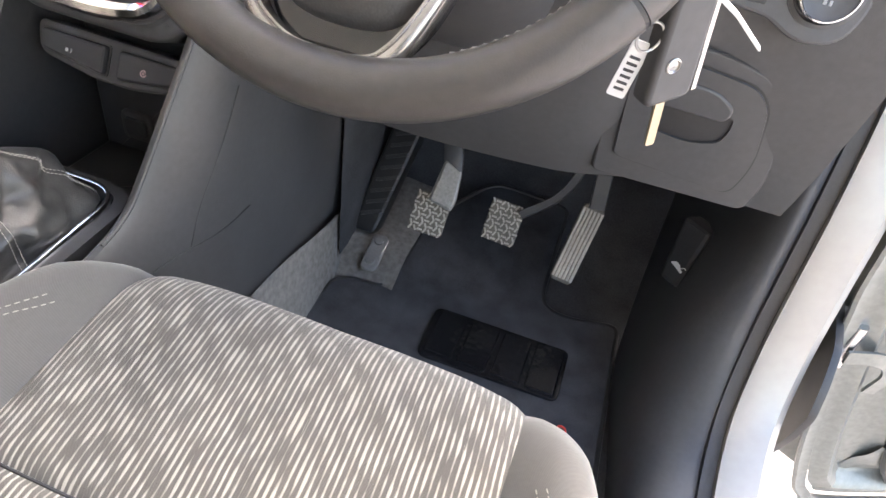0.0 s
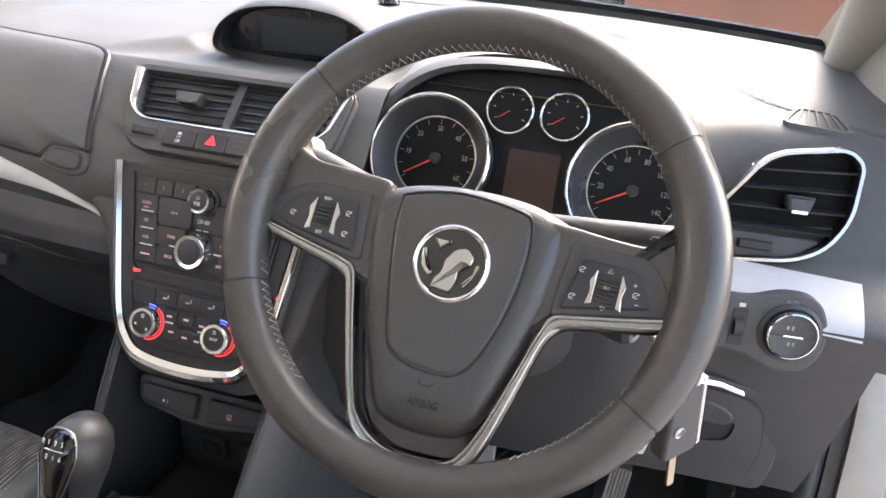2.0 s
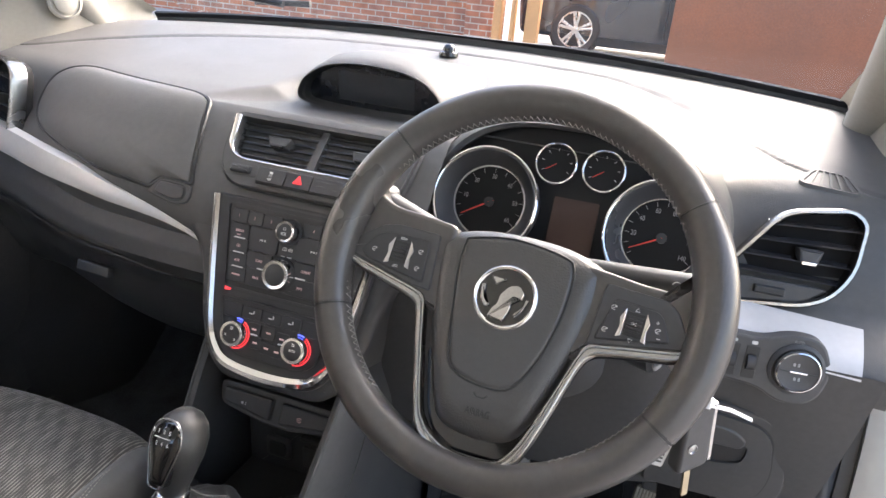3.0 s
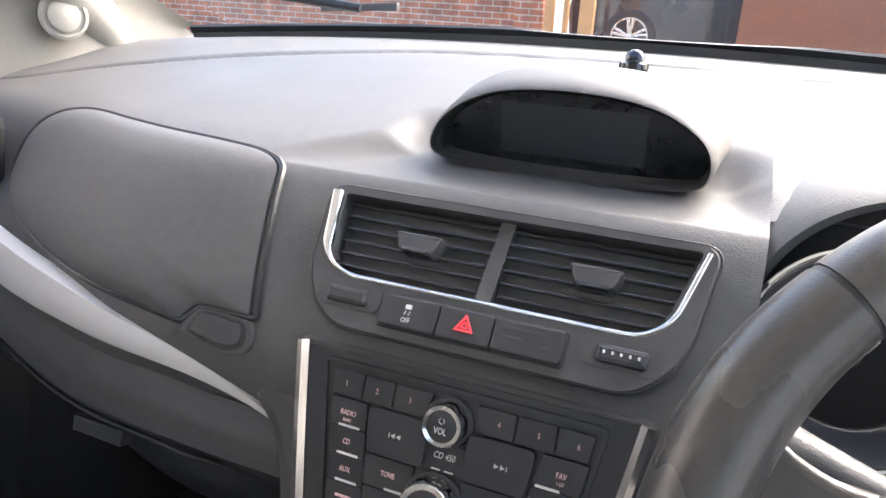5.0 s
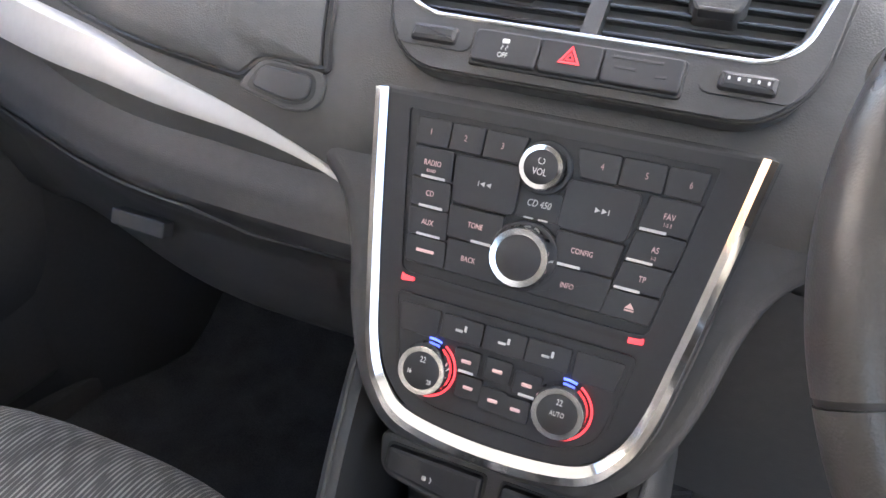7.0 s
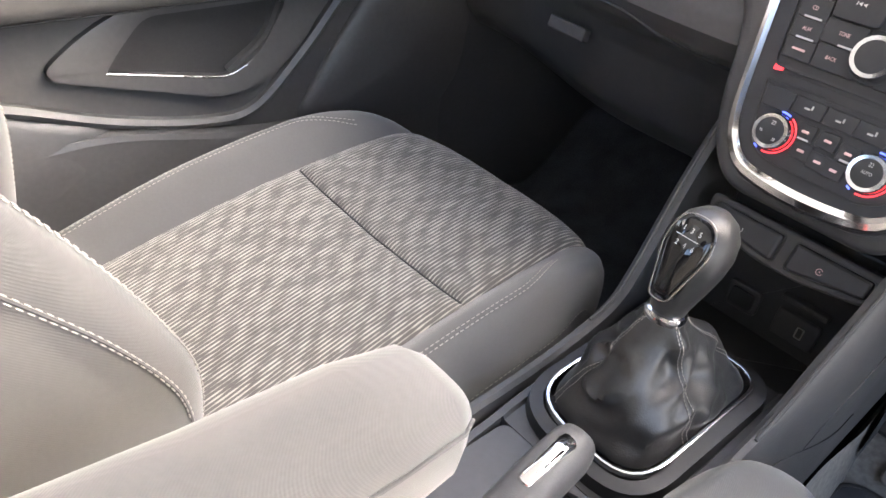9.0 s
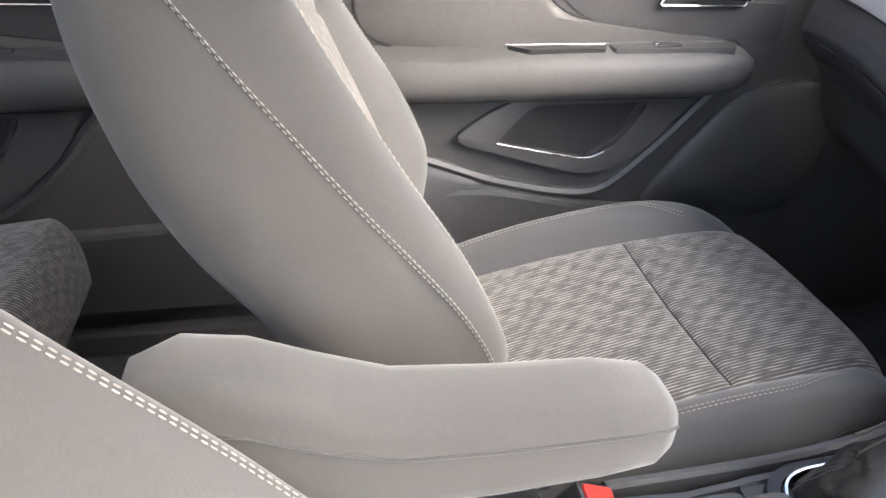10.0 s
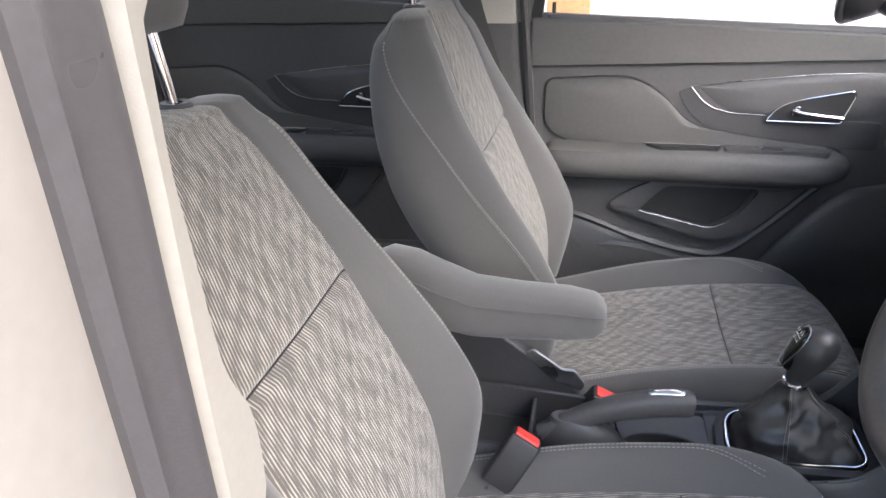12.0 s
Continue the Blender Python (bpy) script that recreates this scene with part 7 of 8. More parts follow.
    # backrest: level rings from bottom to top
    FRONT = [(0.28, -0.448), (0.38, -0.452), (0.44, -0.460), (0.50, -0.480), (0.56, -0.506), (0.62, -0.534), (0.68, -0.560), (0.74, -0.584), (0.80, -0.607), (0.85, -0.628), (0.885, -0.650)]
    REAR = [(0.28, -0.564), (0.40, -0.588), (0.48, -0.624), (0.56, -0.679), (0.64, -0.717), (0.73, -0.742), (0.81, -0.749), (0.85, -0.744), (0.885, -0.720)]
    BOL = [(0.28, 0.020), (0.36, 0.040), (0.45, 0.056), (0.54, 0.050), (0.62, 0.036), (0.70, 0.020), (0.78, 0.006), (0.885, 0.0)]
    WID = [(0.28, 0.235), (0.45, 0.252), (0.60, 0.250), (0.72, 0.232), (0.80, 0.214), (0.85, 0.196), (0.885, 0.165)]
    INS = [(0.28, 0.150), (0.50, 0.160), (0.66, 0.160), (0.78, 0.135), (0.85, 0.115), (0.885, 0.100)]
    tilt = Matrix.Translation((0, -0.47 + by, 0.30 + bz)) @ Matrix.Rotation(radians(-rec), 4, "X").inverted() @ Matrix.Translation((0, 0.47, -0.30))

    def ring_point(q, z):
        """q from 0 (front middle) to 1 (crest of the bolster), 2 (side seam) and 3 (rear middle)."""
        s = math.copysign(1, q)
        q = abs(q)
        f, r, b, w, ins = (curve1(t, z) for t in (FRONT, REAR, BOL, WID, INS))
        keys = [(0, 0, f + 0.004), (0.6, ins * 0.9, f + 0.001), (0.68, ins, f), (0.74, ins + 0.012, f + b * 0.35), (0.86, ins + (w - ins) * 0.45, f + b * 0.88), (1.0, ins + (w - ins) * 0.72, f + b), (1.2, w - 0.006, f + b * 0.70 - 0.006), (1.4, w, f + b * 0.2 - 0.030), (1.7, w - 0.001, f * 0.55 + r * 0.45), (2.0, w - 0.008, f * 0.3 + r * 0.7), (2.3, w - 0.035, r + 0.010), (2.6, w * 0.6, r), (3.0, 0, r - 0.002)]
        x = curve1([(k[0], k[1]) for k in keys], q)
        y = curve1([(k[0], k[2]) for k in keys], q)
        y -= 0.006 * math.exp(-((q - 0.68) / 0.03) ** 2) + 0.009 * math.exp(-((z - 0.665) / 0.006) ** 2) * smoothstep(0.68, 0.62, q)
        top = smoothstep(0.868, 0.90, z)
        return tilt @ Vector((cx + s * x, y, z - 0.0 + 0.012 * top * math.cos(min(q / 3, 1) * math.pi * 0.5)))

    def cap_point(q, t):
        """The rounded top from its rim to its middle ridge."""
        a = ring_point(q, 0.885)
        ridge = tilt @ Vector((cx + (ring_point(q, 0.885).x - cx) * 0.55, -0.683, 0.904))
        b = math.sin(t * math.pi / 2)
        return Vector((a.x + (ridge.x - a.x) * (1 - math.cos(t * math.pi / 2)), a.y + (ridge.y - a.y) * (1 - math.cos(t * math.pi / 2)), a.z + (ridge.z - a.z) * b))

    SIDE = [(0.40, 1.14), (0.46, 1.18), (0.548, 1.27), (0.642, 1.38), (0.73, 1.58), (0.81, 1.88), (0.885, 2.12)]
    zi = steps(0.28, 0.665, 90)
    zt = steps(0.665, 0.885, 54)
    qs = steps(-0.68, 0.68, 36)
    cloth("back_lower_panel", qs, zi, ring_point, STRIPES, "striped cloth panel", 0.235)
    cloth("back_upper_panel", qs, zt, ring_point, STRIPES, "striped cloth panel", 0.235)
    cloth("back_top", qs, steps(0, 1, 8), lambda q, t: cap_point(q, t), STRIPES, "", 0.235, 0.04)
    zs = steps(0.28, 0.885, 50)
    for s in (-1, 1):
        cloth("back_bolster", sorted(s * q for q in steps(0.68, 1.7, 26)), zs, ring_point, CLOTH, "grey cloth bolster")
        cloth("back_side", sorted(s * q for q in steps(1.7, 2.3, 12)), zs, ring_point, CLOTH)
        cloth("top_side", sorted(s * q for q in steps(0.68, 2.3, 26)), steps(0, 1, 8), cap_point, CLOTH)
        for q in (0.985, 1.015):
            st = B()
            stitches(st, [ring_point(s * q, z) + Vector((0, 0.0008, 0)) for z in steps(0.33, 0.86, 90)], 0.0040, 0.0024, 0.00045)
            part("back_stitching", st, THREAD, seat)
        for dq in (-0.008, 0.008):
            st = B()
            stitches(st, [ring_point(s * (curve1(SIDE, z) + dq), z) + Vector((s * 0.0008, 0, 0)) for z in steps(0.42, 0.86, 90)], 0.0040, 0.0024, 0.00045)
            part("side_stitching", st, THREAD, seat)
        part("back_piping", tube(B(), [ring_point(s * curve1(SIDE, z), z) for z in steps(0.40, 0.885, 50)], 0.0014, 6), CLOTH_DARK, seat)
        part("seam_piping", tube(B(), [ring_point(s * 0.68, z) + Vector((0, 0.001, 0)) for z in steps(0.30, 0.885, 50)], 0.0012, 6), CLOTH_DARK, seat)
    for s in (-1, 1):
        cloth("back_rear", sorted(s * q for q in steps(2.3, 3.0, 10)), zs, ring_point, CLOTH_DARK)
        cloth("top_rear", sorted(s * q for q in steps(2.3, 3.0, 8)), steps(0, 1, 8), cap_point, CLOTH_DARK)
    part("back_seam", tube(B(), [ring_point(u, 0.665) + Vector((0, 0.0006, 0)) for u in steps(-0.66, 0.66, 60)], 0.0016, 6), BLACK, seat)
    # headrest on two posts
    hr = part("headrest", B(), CLOTH, seat, "grey cloth headrest")
    bm = B()
    rings = []
    for t in steps(0, 1, 10):
        z = head + 0.17 * t
        e = math.sin(math.pi * min(max(t * 0.86 + 0.08, 0), 1)) ** 0.22
        yc = -0.700 - 0.035 * t
        rings.append([tilt @ Vector((cx + 0.140 * e * math.copysign(abs(math.cos(a)) ** 0.5, math.cos(a)), yc + 0.052 * e * math.copysign(abs(math.sin(a)) ** 0.6, math.sin(a)), z)) for a in (2 * math.pi * k / 32 for k in range(32))])
    loft(bm, rings)
    for f in bm.faces:
        f.smooth = True
    bmesh.ops.recalc_face_normals(bm, faces=bm.faces)
    bm.to_mesh(hr.data)
    bm.free()
    for s in (-1, 1):
        post = part("headrest_post", tube(B(), [tilt @ Vector((cx + s * 0.068, -0.688, 0.88)), tilt @ Vector((cx + s * 0.068, -0.700, 1.02))], 0.0065, 14), CHROME, seat, "chrome post")
        part("post_collar", lathe(B(), frame_of(tilt @ Vector((cx + s * 0.068, -0.687, 0.902)), (1, 0, 0), (0, 1, 0)), [(0.019, -0.006), (0.019, 0.003), (0.016, 0.006), (0.008, 0.005)], 24), DARK, post)
    # recliner cover low on the outer side
    return seat


front_seat("passenger_seat", "front passenger seat in striped and plain grey cloth", -0.383, 0.0, 0.0, 0.0, 0.0, 0.0)
front_seat("driver_seat", "driver's seat in striped and plain grey cloth", 0.300, -0.125, 0.022, -0.095, -0.030, 3.5, 0.985, 0.016)

# folded-down armrest beside the driver's seat
ar = thing("armrest", "padded grey cloth armrest folded down beside the driver's seat", "armrest")
bm = B()
rings = []
for y, zc, w, h in ((-0.335, 0.510, 0.012, 0.010), (-0.340, 0.510, 0.024, 0.022), (-0.352, 0.510, 0.031, 0.031), (-0.39, 0.510, 0.035, 0.036), (-0.46, 0.506, 0.036, 0.040), (-0.53, 0.506, 0.037, 0.044), (-0.58, 0.518, 0.037, 0.050), (-0.62, 0.534, 0.037, 0.050), (-0.66, 0.544, 0.036, 0.045), (-0.69, 0.542, 0.028, 0.034), (-0.70, 0.534, 0.012, 0.016)):
    c = -0.004 - 0.06 * (y + 0.36) * -0.6
    rings.append([(c + w * math.copysign(abs(math.cos(a)) ** 0.55, math.cos(a)), y, zc + h * math.copysign(abs(math.sin(a)) ** 0.6, math.sin(a))) for a in (2 * math.pi * k / 28 for k in range(28))])
loft(bm, rings)
part("pad", bm, CLOTH, ar)
part("seam", tube(B(), [Vector(r[1]) + Vector((0.001, 0, 0)) for r in rings[1:-1]], 0.0012, 6), CLOTH_DARK, ar)
part("bracket", box(B(), XY, 0.015, -0.69, 0.50, 0.045, -0.65, 0.56, 0.01), DARK, ar)

# belt buckles
for i, (x, y, z, t) in enumerate(((-0.088, -0.325, 0.300, 12), (0.100, -0.440, 0.345, -14))):
    bk = thing("seat_belt_buckle", "black seat belt buckle with a red release button", "buckle", "seat belt buckles")
    m = pose(x, y, z, -28, t, 0)
    part("case", prism(B(), m, rounded(rect(-0.016, -0.024, 0.016, 0.024, 0.006)), -0.075, 0.012, 0.004), BLACK, bk)
    part("button", prism(B(), m, rounded(rect(-0.011, -0.019, 0.011, 0.019, 0.003)), 0.006, 0.0155, 0.002), RED, bk, "red button")
    part("stalk", box(B(), m, -0.010, -0.012, -0.16, 0.010, 0.012, -0.085, 0.003), BLACK, bk)
# recliner levers
lv = thing("seat_hinge_cover", "dark plastic seat hinge cover with a bare steel bracket", "seat hinge")
part("cover", prism(B(), frame_of((-0.128, -0.46, 0.30), (0, 1, 0), (0, 0, 1)), rounded([(-0.16, 0.10, 0.03), (-0.06, 0.105, 0.03), (0.06, 0.02, 0.02), (0.10, -0.02, 0.01), (0.08, -0.10, 0.01), (-0.16, -0.10, 0.02)]), -0.01, 0.014, 0.005), DARK, lv)
part("bracket", prism(B(), frame_of((-0.115, -0.40, 0.315), (0, 1, 0), (0, 0, 1)), rounded([(-0.06, 0.045, 0.006), (-0.045, 0.055, 0.006), (0.005, 0.02, 0.004), (0.025, 0.020, 0.004), (0.045, -0.005, 0.004), (0.040, -0.020, 0.004), (0.01, -0.008, 0.004), (-0.01, -0.004, 0.004)]), -0.002, 0.003, 0.001), SATIN, lv)
# ---------------------------------------------------------------- passenger-side doors
def car_door(name, label, dy, y0, y1, belt0, belt1, handle=True):
    """A closed door seen from inside. dy: shift of its fittings; y0, y1: its rear and front edge; belt: sill heights there."""
    d = thing(name, label, "car door", "passenger-side doors", at=(-0.82, (y0 + y1) / 2, 0.4))
    D = frame_of((-0.800, 0, 0), (0, 1, 0), (0, 0, 1))  # u runs forwards, the normal points inwards

    def O(pts, k=6):
        return rounded([(y + dy, z, r) for y, z, r in pts], k)

    part("panel", prism(B(), D, rounded([(y1, 0.02, 0.02), (y0, 0.02, 0.04), (y0, belt0, 0.012), (y1, belt1, 0.012)]), -0.05, 0.0, 0.006), DOORTRIM, d)
    part("upper_panel", prism(B(), D, rounded([(y1, belt1 - 0.030, 0.004), (y0, belt0 - 0.118, 0.004), (y0, belt0 - 0.002, 0.012), (y1, belt1 - 0.002, 0.012)]), -0.01, 0.008, 0.006), DASH, d)
    part("waist_seal", sweep(B(), [(-0.815, y0 + 0.01, belt0 + 0.002), (-0.815, y1 - 0.01, belt1 + 0.002)], [(-0.012, -0.006), (0.012, -0.006), (0.010, 0.006), (-0.010, 0.006)], (0, 0, 1)), RUBBER, d)
    # soft insert with the armrest
    ins = O([(-0.492, 0.560, 0.05), (-0.490, 0.690, 0.025), (-0.290, 0.702, 0.04), (-0.215, 0.660, 0.08), (-0.150, 0.590, 0.06), (0.00, 0.565, 0.1), (0.19, 0.545, 0.02), (0.19, 0.500, 0.02), (-0.30, 0.500, 0.02)], 8)
    part("insert_gap", sweep(B(), [D @ Vector((y, z, 0.001)) for y, z in ins], circle(0.0028, 6), (1, 0, 0), closed=True), BLACK, d)
    part("soft_insert", dome(B(), D, ins, -0.01, 0.006, 0.009, 6), DASH, d, "padded grey insert")
    rings = []
    for y in [-0.485, -0.478, -0.46] + steps(-0.40, 0.10, 12) + [0.14, 0.17, 0.19, 0.203, 0.208]:
        e = 1.0 if -0.46 < y < 0.10 else math.sqrt(max(0.0, 1 - ((y - 0.10) / 0.109) ** 2)) if y > 0 else math.sqrt(max(0.0, 1 - ((-0.455 - y) / 0.031) ** 2))
        zt = 0.546 - 0.010 * smoothstep(-0.1, -0.48, y)
        zm = 0.508
        sec = [(-0.008, 0.462), (0.046, 0.4625), (0.062, 0.470), (0.071, 0.485), (0.074, 0.502), (0.071, 0.520), (0.062, 0.533), (0.048, zt - 0.004), (0.020, zt), (0.004, zt + 0.006), (-0.008, zt + 0.010)]
        rings.append([(-0.800 + (x if x < 0 else x * (0.25 + 0.75 * e)), y + dy, zm + (z - zm) * (0.15 + 0.85 * e)) for x, z in sec])
    arm = part("armrest", loft(B(), rings), DASH, d, "padded grey armrest")
    T = frame_of((-0.768, 0, 0.5445), (0, -1, 0), (1, 0, 0))
    # flat black sheet painted as the shade inside the pull
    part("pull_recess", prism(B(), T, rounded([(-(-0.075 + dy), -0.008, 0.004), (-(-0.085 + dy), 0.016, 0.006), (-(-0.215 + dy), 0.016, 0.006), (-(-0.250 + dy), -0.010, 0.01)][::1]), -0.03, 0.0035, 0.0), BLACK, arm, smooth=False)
    part("recess_edge", tube(B(), [T @ Vector((-(y + dy), x, 0.004)) for y, x in ((-0.250, -0.010), (-0.165, -0.012), (-0.078, -0.010))], 0.0020, 6), WHEELTRIM, arm)
    part("switch_plate", prism(B(), T, rounded([(-(0.165 + dy), -0.012, 0.01), (-(0.150 + dy), 0.018, 0.01), (-(-0.07 + dy), 0.018, 0.006), (-(-0.07 + dy), -0.012, 0.006)]), -0.01, 0.004, 0.001), DARK, arm)
    part("window_switch", prism(B(), T, rounded(rect(-(0.055 + dy), -0.006, -(0.005 + dy), 0.012, 0.004)), 0.0, 0.009, 0.003), SOFTBLACK, arm)
    part("switch_tip", prism(B(), T, rounded(rect(-(0.012 + dy), -0.004, -(0.004 + dy), 0.010, 0.002)), 0.004, 0.0105, 0.001), CHROME, arm)
    part("groove", tube(B(), [(-0.750, y + dy, 0.4625) for y in (-0.47, -0.2, 0.0, 0.10)], 0.0014, 6), BLACK, arm)
    # pocket below
    pk = O([(-0.246, 0.372, 0.008), (-0.225, 0.400, 0.02), (-0.186, 0.441, 0.02), (0.033, 0.443, 0.02), (-0.020, 0.360, 0.04), (-0.074, 0.337, 0.02)], 7)
    po_ = O([(-0.330, 0.380, 0.03), (-0.270, 0.425, 0.03), (-0.205, 0.456, 0.02), (0.115, 0.456, 0.02), (0.045, 0.350, 0.06), (-0.060, 0.300, 0.06)], 7)
    part("pocket_rim", plate(B(), D, po_, pk, -0.006, 0.014, -0.002), DOORTRIM, d, "dark moulded pocket surround")
    # no depth here: a black sheet stands in for the pocket's shaded inside
    part("pocket", prism(B(), D, pk, -0.02, 0.0015, 0.0), BLACK, d, "flat black sheet painting the shade in the map pocket", smooth=False)
    part("pocket_lip", sweep(B(), spline([(-0.794, y + dy, z) for y, z in ((-0.07, 0.343), (-0.01, 0.385), (0.020, 0.438))], 6), [(-0.006, -0.004), (0.006, -0.004), (0.004, 0.004), (-0.004, 0.004)], (1, 0, 0)), DARK, d)
    part("pocket_edge", tube(B(), spline([(-0.7862, y + dy, z) for y, z in ((-0.246, 0.372), (-0.160, 0.3535), (-0.080, 0.338), (-0.040, 0.349))], 6), 0.0014, 6), WHEELTRIM, d)
    part("lower_rear_panel", dome(B(), D, O([(-0.490, 0.150, 0.03), (-0.330, 0.155, 0.03), (-0.205, 0.235, 0.03), (-0.255, 0.300, 0.03), (-0.490, 0.370, 0.03)], 6), -0.01, 0.006, 0.016), DOORTRIM, d)
    part("lower_sweep", sweep(B(), spline([(-0.797, y + dy, z) for y, z in ((-0.50, 0.372), (-0.38, 0.345), (-0.25, 0.298), (-0.12, 0.268), (-0.03, 0.272), (0.06, 0.350), (0.14, 0.440), (0.185, 0.485))], 8), [(-0.010, -0.010), (0.010, -0.010), (0.008, 0.006), (0.0, 0.011), (-0.008, 0.006)], (1, 0, 0)), DOORTRIM, d)
    if dy == 0.0:
        part("front_bulge", pillow(B(), D, O([(0.035, 0.215, 0.05), (0.10, 0.325, 0.1), (0.20, 0.450, 0.05), (0.36, 0.480, 0.08), (0.47, 0.42, 0.08), (0.50, 0.22, 0.08), (0.30, 0.15, 0.08)], 7), -0.01, 0.002, 0.022, 0.012, 0.7), DOORTRIM, d, "smooth grey bulge at the door's front")
    part("lower_skirt", prism(B(), D, rounded([(y1 - 0.02, 0.06, 0.02), (y0 + 0.02, 0.06, 0.02), (y0 + 0.02, 0.28, 0.03), (-0.26 + dy, 0.29, 0.06), (0.0 + dy, 0.23, 0.1), (y1 - 0.02, 0.25, 0.02)]), -0.01, 0.020, 0.012), DOORTRIM, d)
    # handle plate and pull
    hpn = O([(-0.158, 0.684, 0.012), (0.10, 0.716, 0.05), (0.26, 0.726, 0.05), (0.34, 0.690, 0.06), (0.25, 0.612, 0.05), (0.16, 0.608, 0.02), (0.0, 0.612, 0.02), (-0.085, 0.622, 0.05)], 7)
    # raised darker panel; its colour paints the shade of the valley here
    part("dark_insert", prism(B(), D, O([(-0.185, 0.668, 0.01), (-0.160, 0.625, 0.02), (-0.125, 0.593, 0.03), (-0.079, 0.575, 0.03), (0.040, 0.563, 0.05), (0.170, 0.546, 0.02), (0.260, 0.545, 0.01), (0.260, 0.610, 0.01), (0.012, 0.6185, 0.03), (-0.065, 0.621, 0.03), (-0.1045, 0.631, 0.03), (-0.1326, 0.650, 0.02), (-0.158, 0.678, 0.005)], 4), -0.005, 0.0022, 0.001), DARK, d, "dark band painting the shaded valley under the handle")
    hp2 = part("handle_plate", dome(B(), D, hpn, -0.005, 0.004, 0.004, 5), DOORTRIM, d, "grey handle plate")
    part("plate_line", tube(B(), [D @ Vector((x, y, 0.004)) for x, y in O([(-0.156, 0.680, 0.0), (-0.1326, 0.652, 0.02), (-0.1045, 0.6325, 0.03), (-0.065, 0.6225, 0.03), (0.012, 0.6195, 0.0)], 6)], 0.0010, 6), WHEELTRIM, hp2)
    rec = O([(0.014, 0.6085, 0.005), (0.036, 0.641, 0.02), (0.078, 0.658, 0.03), (0.186, 0.681, 0.006), (0.192, 0.669, 0.006), (0.171, 0.607, 0.006)], 6)
    # black sheet in place of the shade behind the handle
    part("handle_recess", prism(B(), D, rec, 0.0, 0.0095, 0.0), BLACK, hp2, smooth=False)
    part("handle_surround", sweep(B(), [D @ Vector((x, y, 0.009)) for x, y in rec], circle(0.0021, 8), (1, 0, 0), closed=True), CHROME, hp2, "chrome surround")
    part("handle_lever", sweep(B(), spline([(-0.786, 0.066 + dy, 0.634), (-0.781, 0.085 + dy, 0.630), (-0.778, 0.12 + dy, 0.626), (-0.780, 0.172 + dy, 0.621)], 5), [(-0.0038, -0.004), (0.0038, -0.004), (0.004, 0.002), (0.0, 0.005), (-0.004, 0.003)], (1, 0, 0.2)), CHROME, hp2, "chrome inner handle")
    part("handle_block", prism(B(), D, O([(0.064, 0.622, 0.003), (0.070, 0.645, 0.005), (0.082, 0.647, 0.005), (0.088, 0.623, 0.003)], 4), 0.008, 0.015, 0.004), BADGE, hp2)
    part("plate_line", tube(B(), [D @ Vector((y + dy, z, 0.005)) for y, z in ((-0.154, 0.682), (-0.02, 0.701), (0.10, 0.714), (0.20, 0.720))], 0.0009, 6), WHEELTRIM, hp2)
    # lock pin and glass
    part("lock_pin", tube(B(), [(-0.812, y0 + 0.05, belt0 - 0.01), (-0.812, y0 + 0.05, belt0 + 0.030)], 0.0045, 10), BLACK, d)
    part("pin_collar", lathe(B(), frame_of((-0.812, y0 + 0.05, belt0), (1, 0, 0), (0, 1, 0)), [(0.016, -0.004), (0.015, 0.004), (0.005, 0.006)], 18), DARK, d)
    bm = B()
    loft(bm, [[(-0.826 + t, y1 - 0.02, belt1 - 0.02), (-0.826 + t, y0 + 0.02, belt0 - 0.02), (-0.72 + t, y0 + 0.06, 1.17), (-0.72 + t, y1 - 0.40, 1.17)] for t in (0.0, 0.004)])
    gl_ = part("window", bm, GLASS, d, "clear side window", smooth=False)
    gl_.visible_shadow = False
    part("window_frame", sweep(B(), [(-0.815, y0 + 0.012, belt0), (-0.77, y0 + 0.04, 1.02), (-0.715, y0 + 0.06, 1.17)], [(-0.012, -0.015), (0.012, -0.015), (0.012, 0.015), (-0.012, 0.015)], (1, 0, 0)), BLACK, d)
    return d


car_door("passenger_front_door", "closed front passenger door with grey armrest and chrome handle", 0.0, -0.530, 0.640, 0.832, 0.790)
car_door("passenger_rear_door", "closed rear passenger door with grey armrest and chrome handle", -1.030, -1.640, -0.610, 0.915, 0.845)

setting("wall_quarter_passenger", box(B(), XY, -0.85, -1.95, 0.0, -0.795, -1.635, 1.24, 0.01), DARK, "dark trim beside the rear seat", "wall")
# passenger-side middle pillar with belt
bm = loft(B(), [[(-0.83, -0.66, z), (-0.83, -0.512, z), (-0.806, -0.512, z), (-0.806, y, z), (x - 0.008, y, z), (x - 0.001, y - 0.008, z), (x, y - 0.018, z), (x, -0.66, z)] for z, x, y in ((0.0, -0.79, -0.535), (0.60, -0.788, -0.538), (0.70, -0.785, -0.552), (0.822, -0.780, -0.562))])
setting("trim_pillar_middle", bm, DOORTRIM, "grey plastic middle pillar trim", "pillar trim")
bm = loft(B(), [[(x - 0.055, -0.66, z), (x - 0.055, -0.512, z), (x - 0.030, -0.512, z), (x - 0.030, y, z), (x - 0.010, y, z), (x, y - 0.012, z), (x, -0.66, z)] for z, x, y in ((0.818, -0.776, -0.563), (0.86, -0.775, -0.566), (0.95, -0.764, -0.572), (1.18, -0.696, -0.580))])
setting("trim_pillar_upper", bm, CREAM, "cream upper middle pillar trim", "pillar trim")
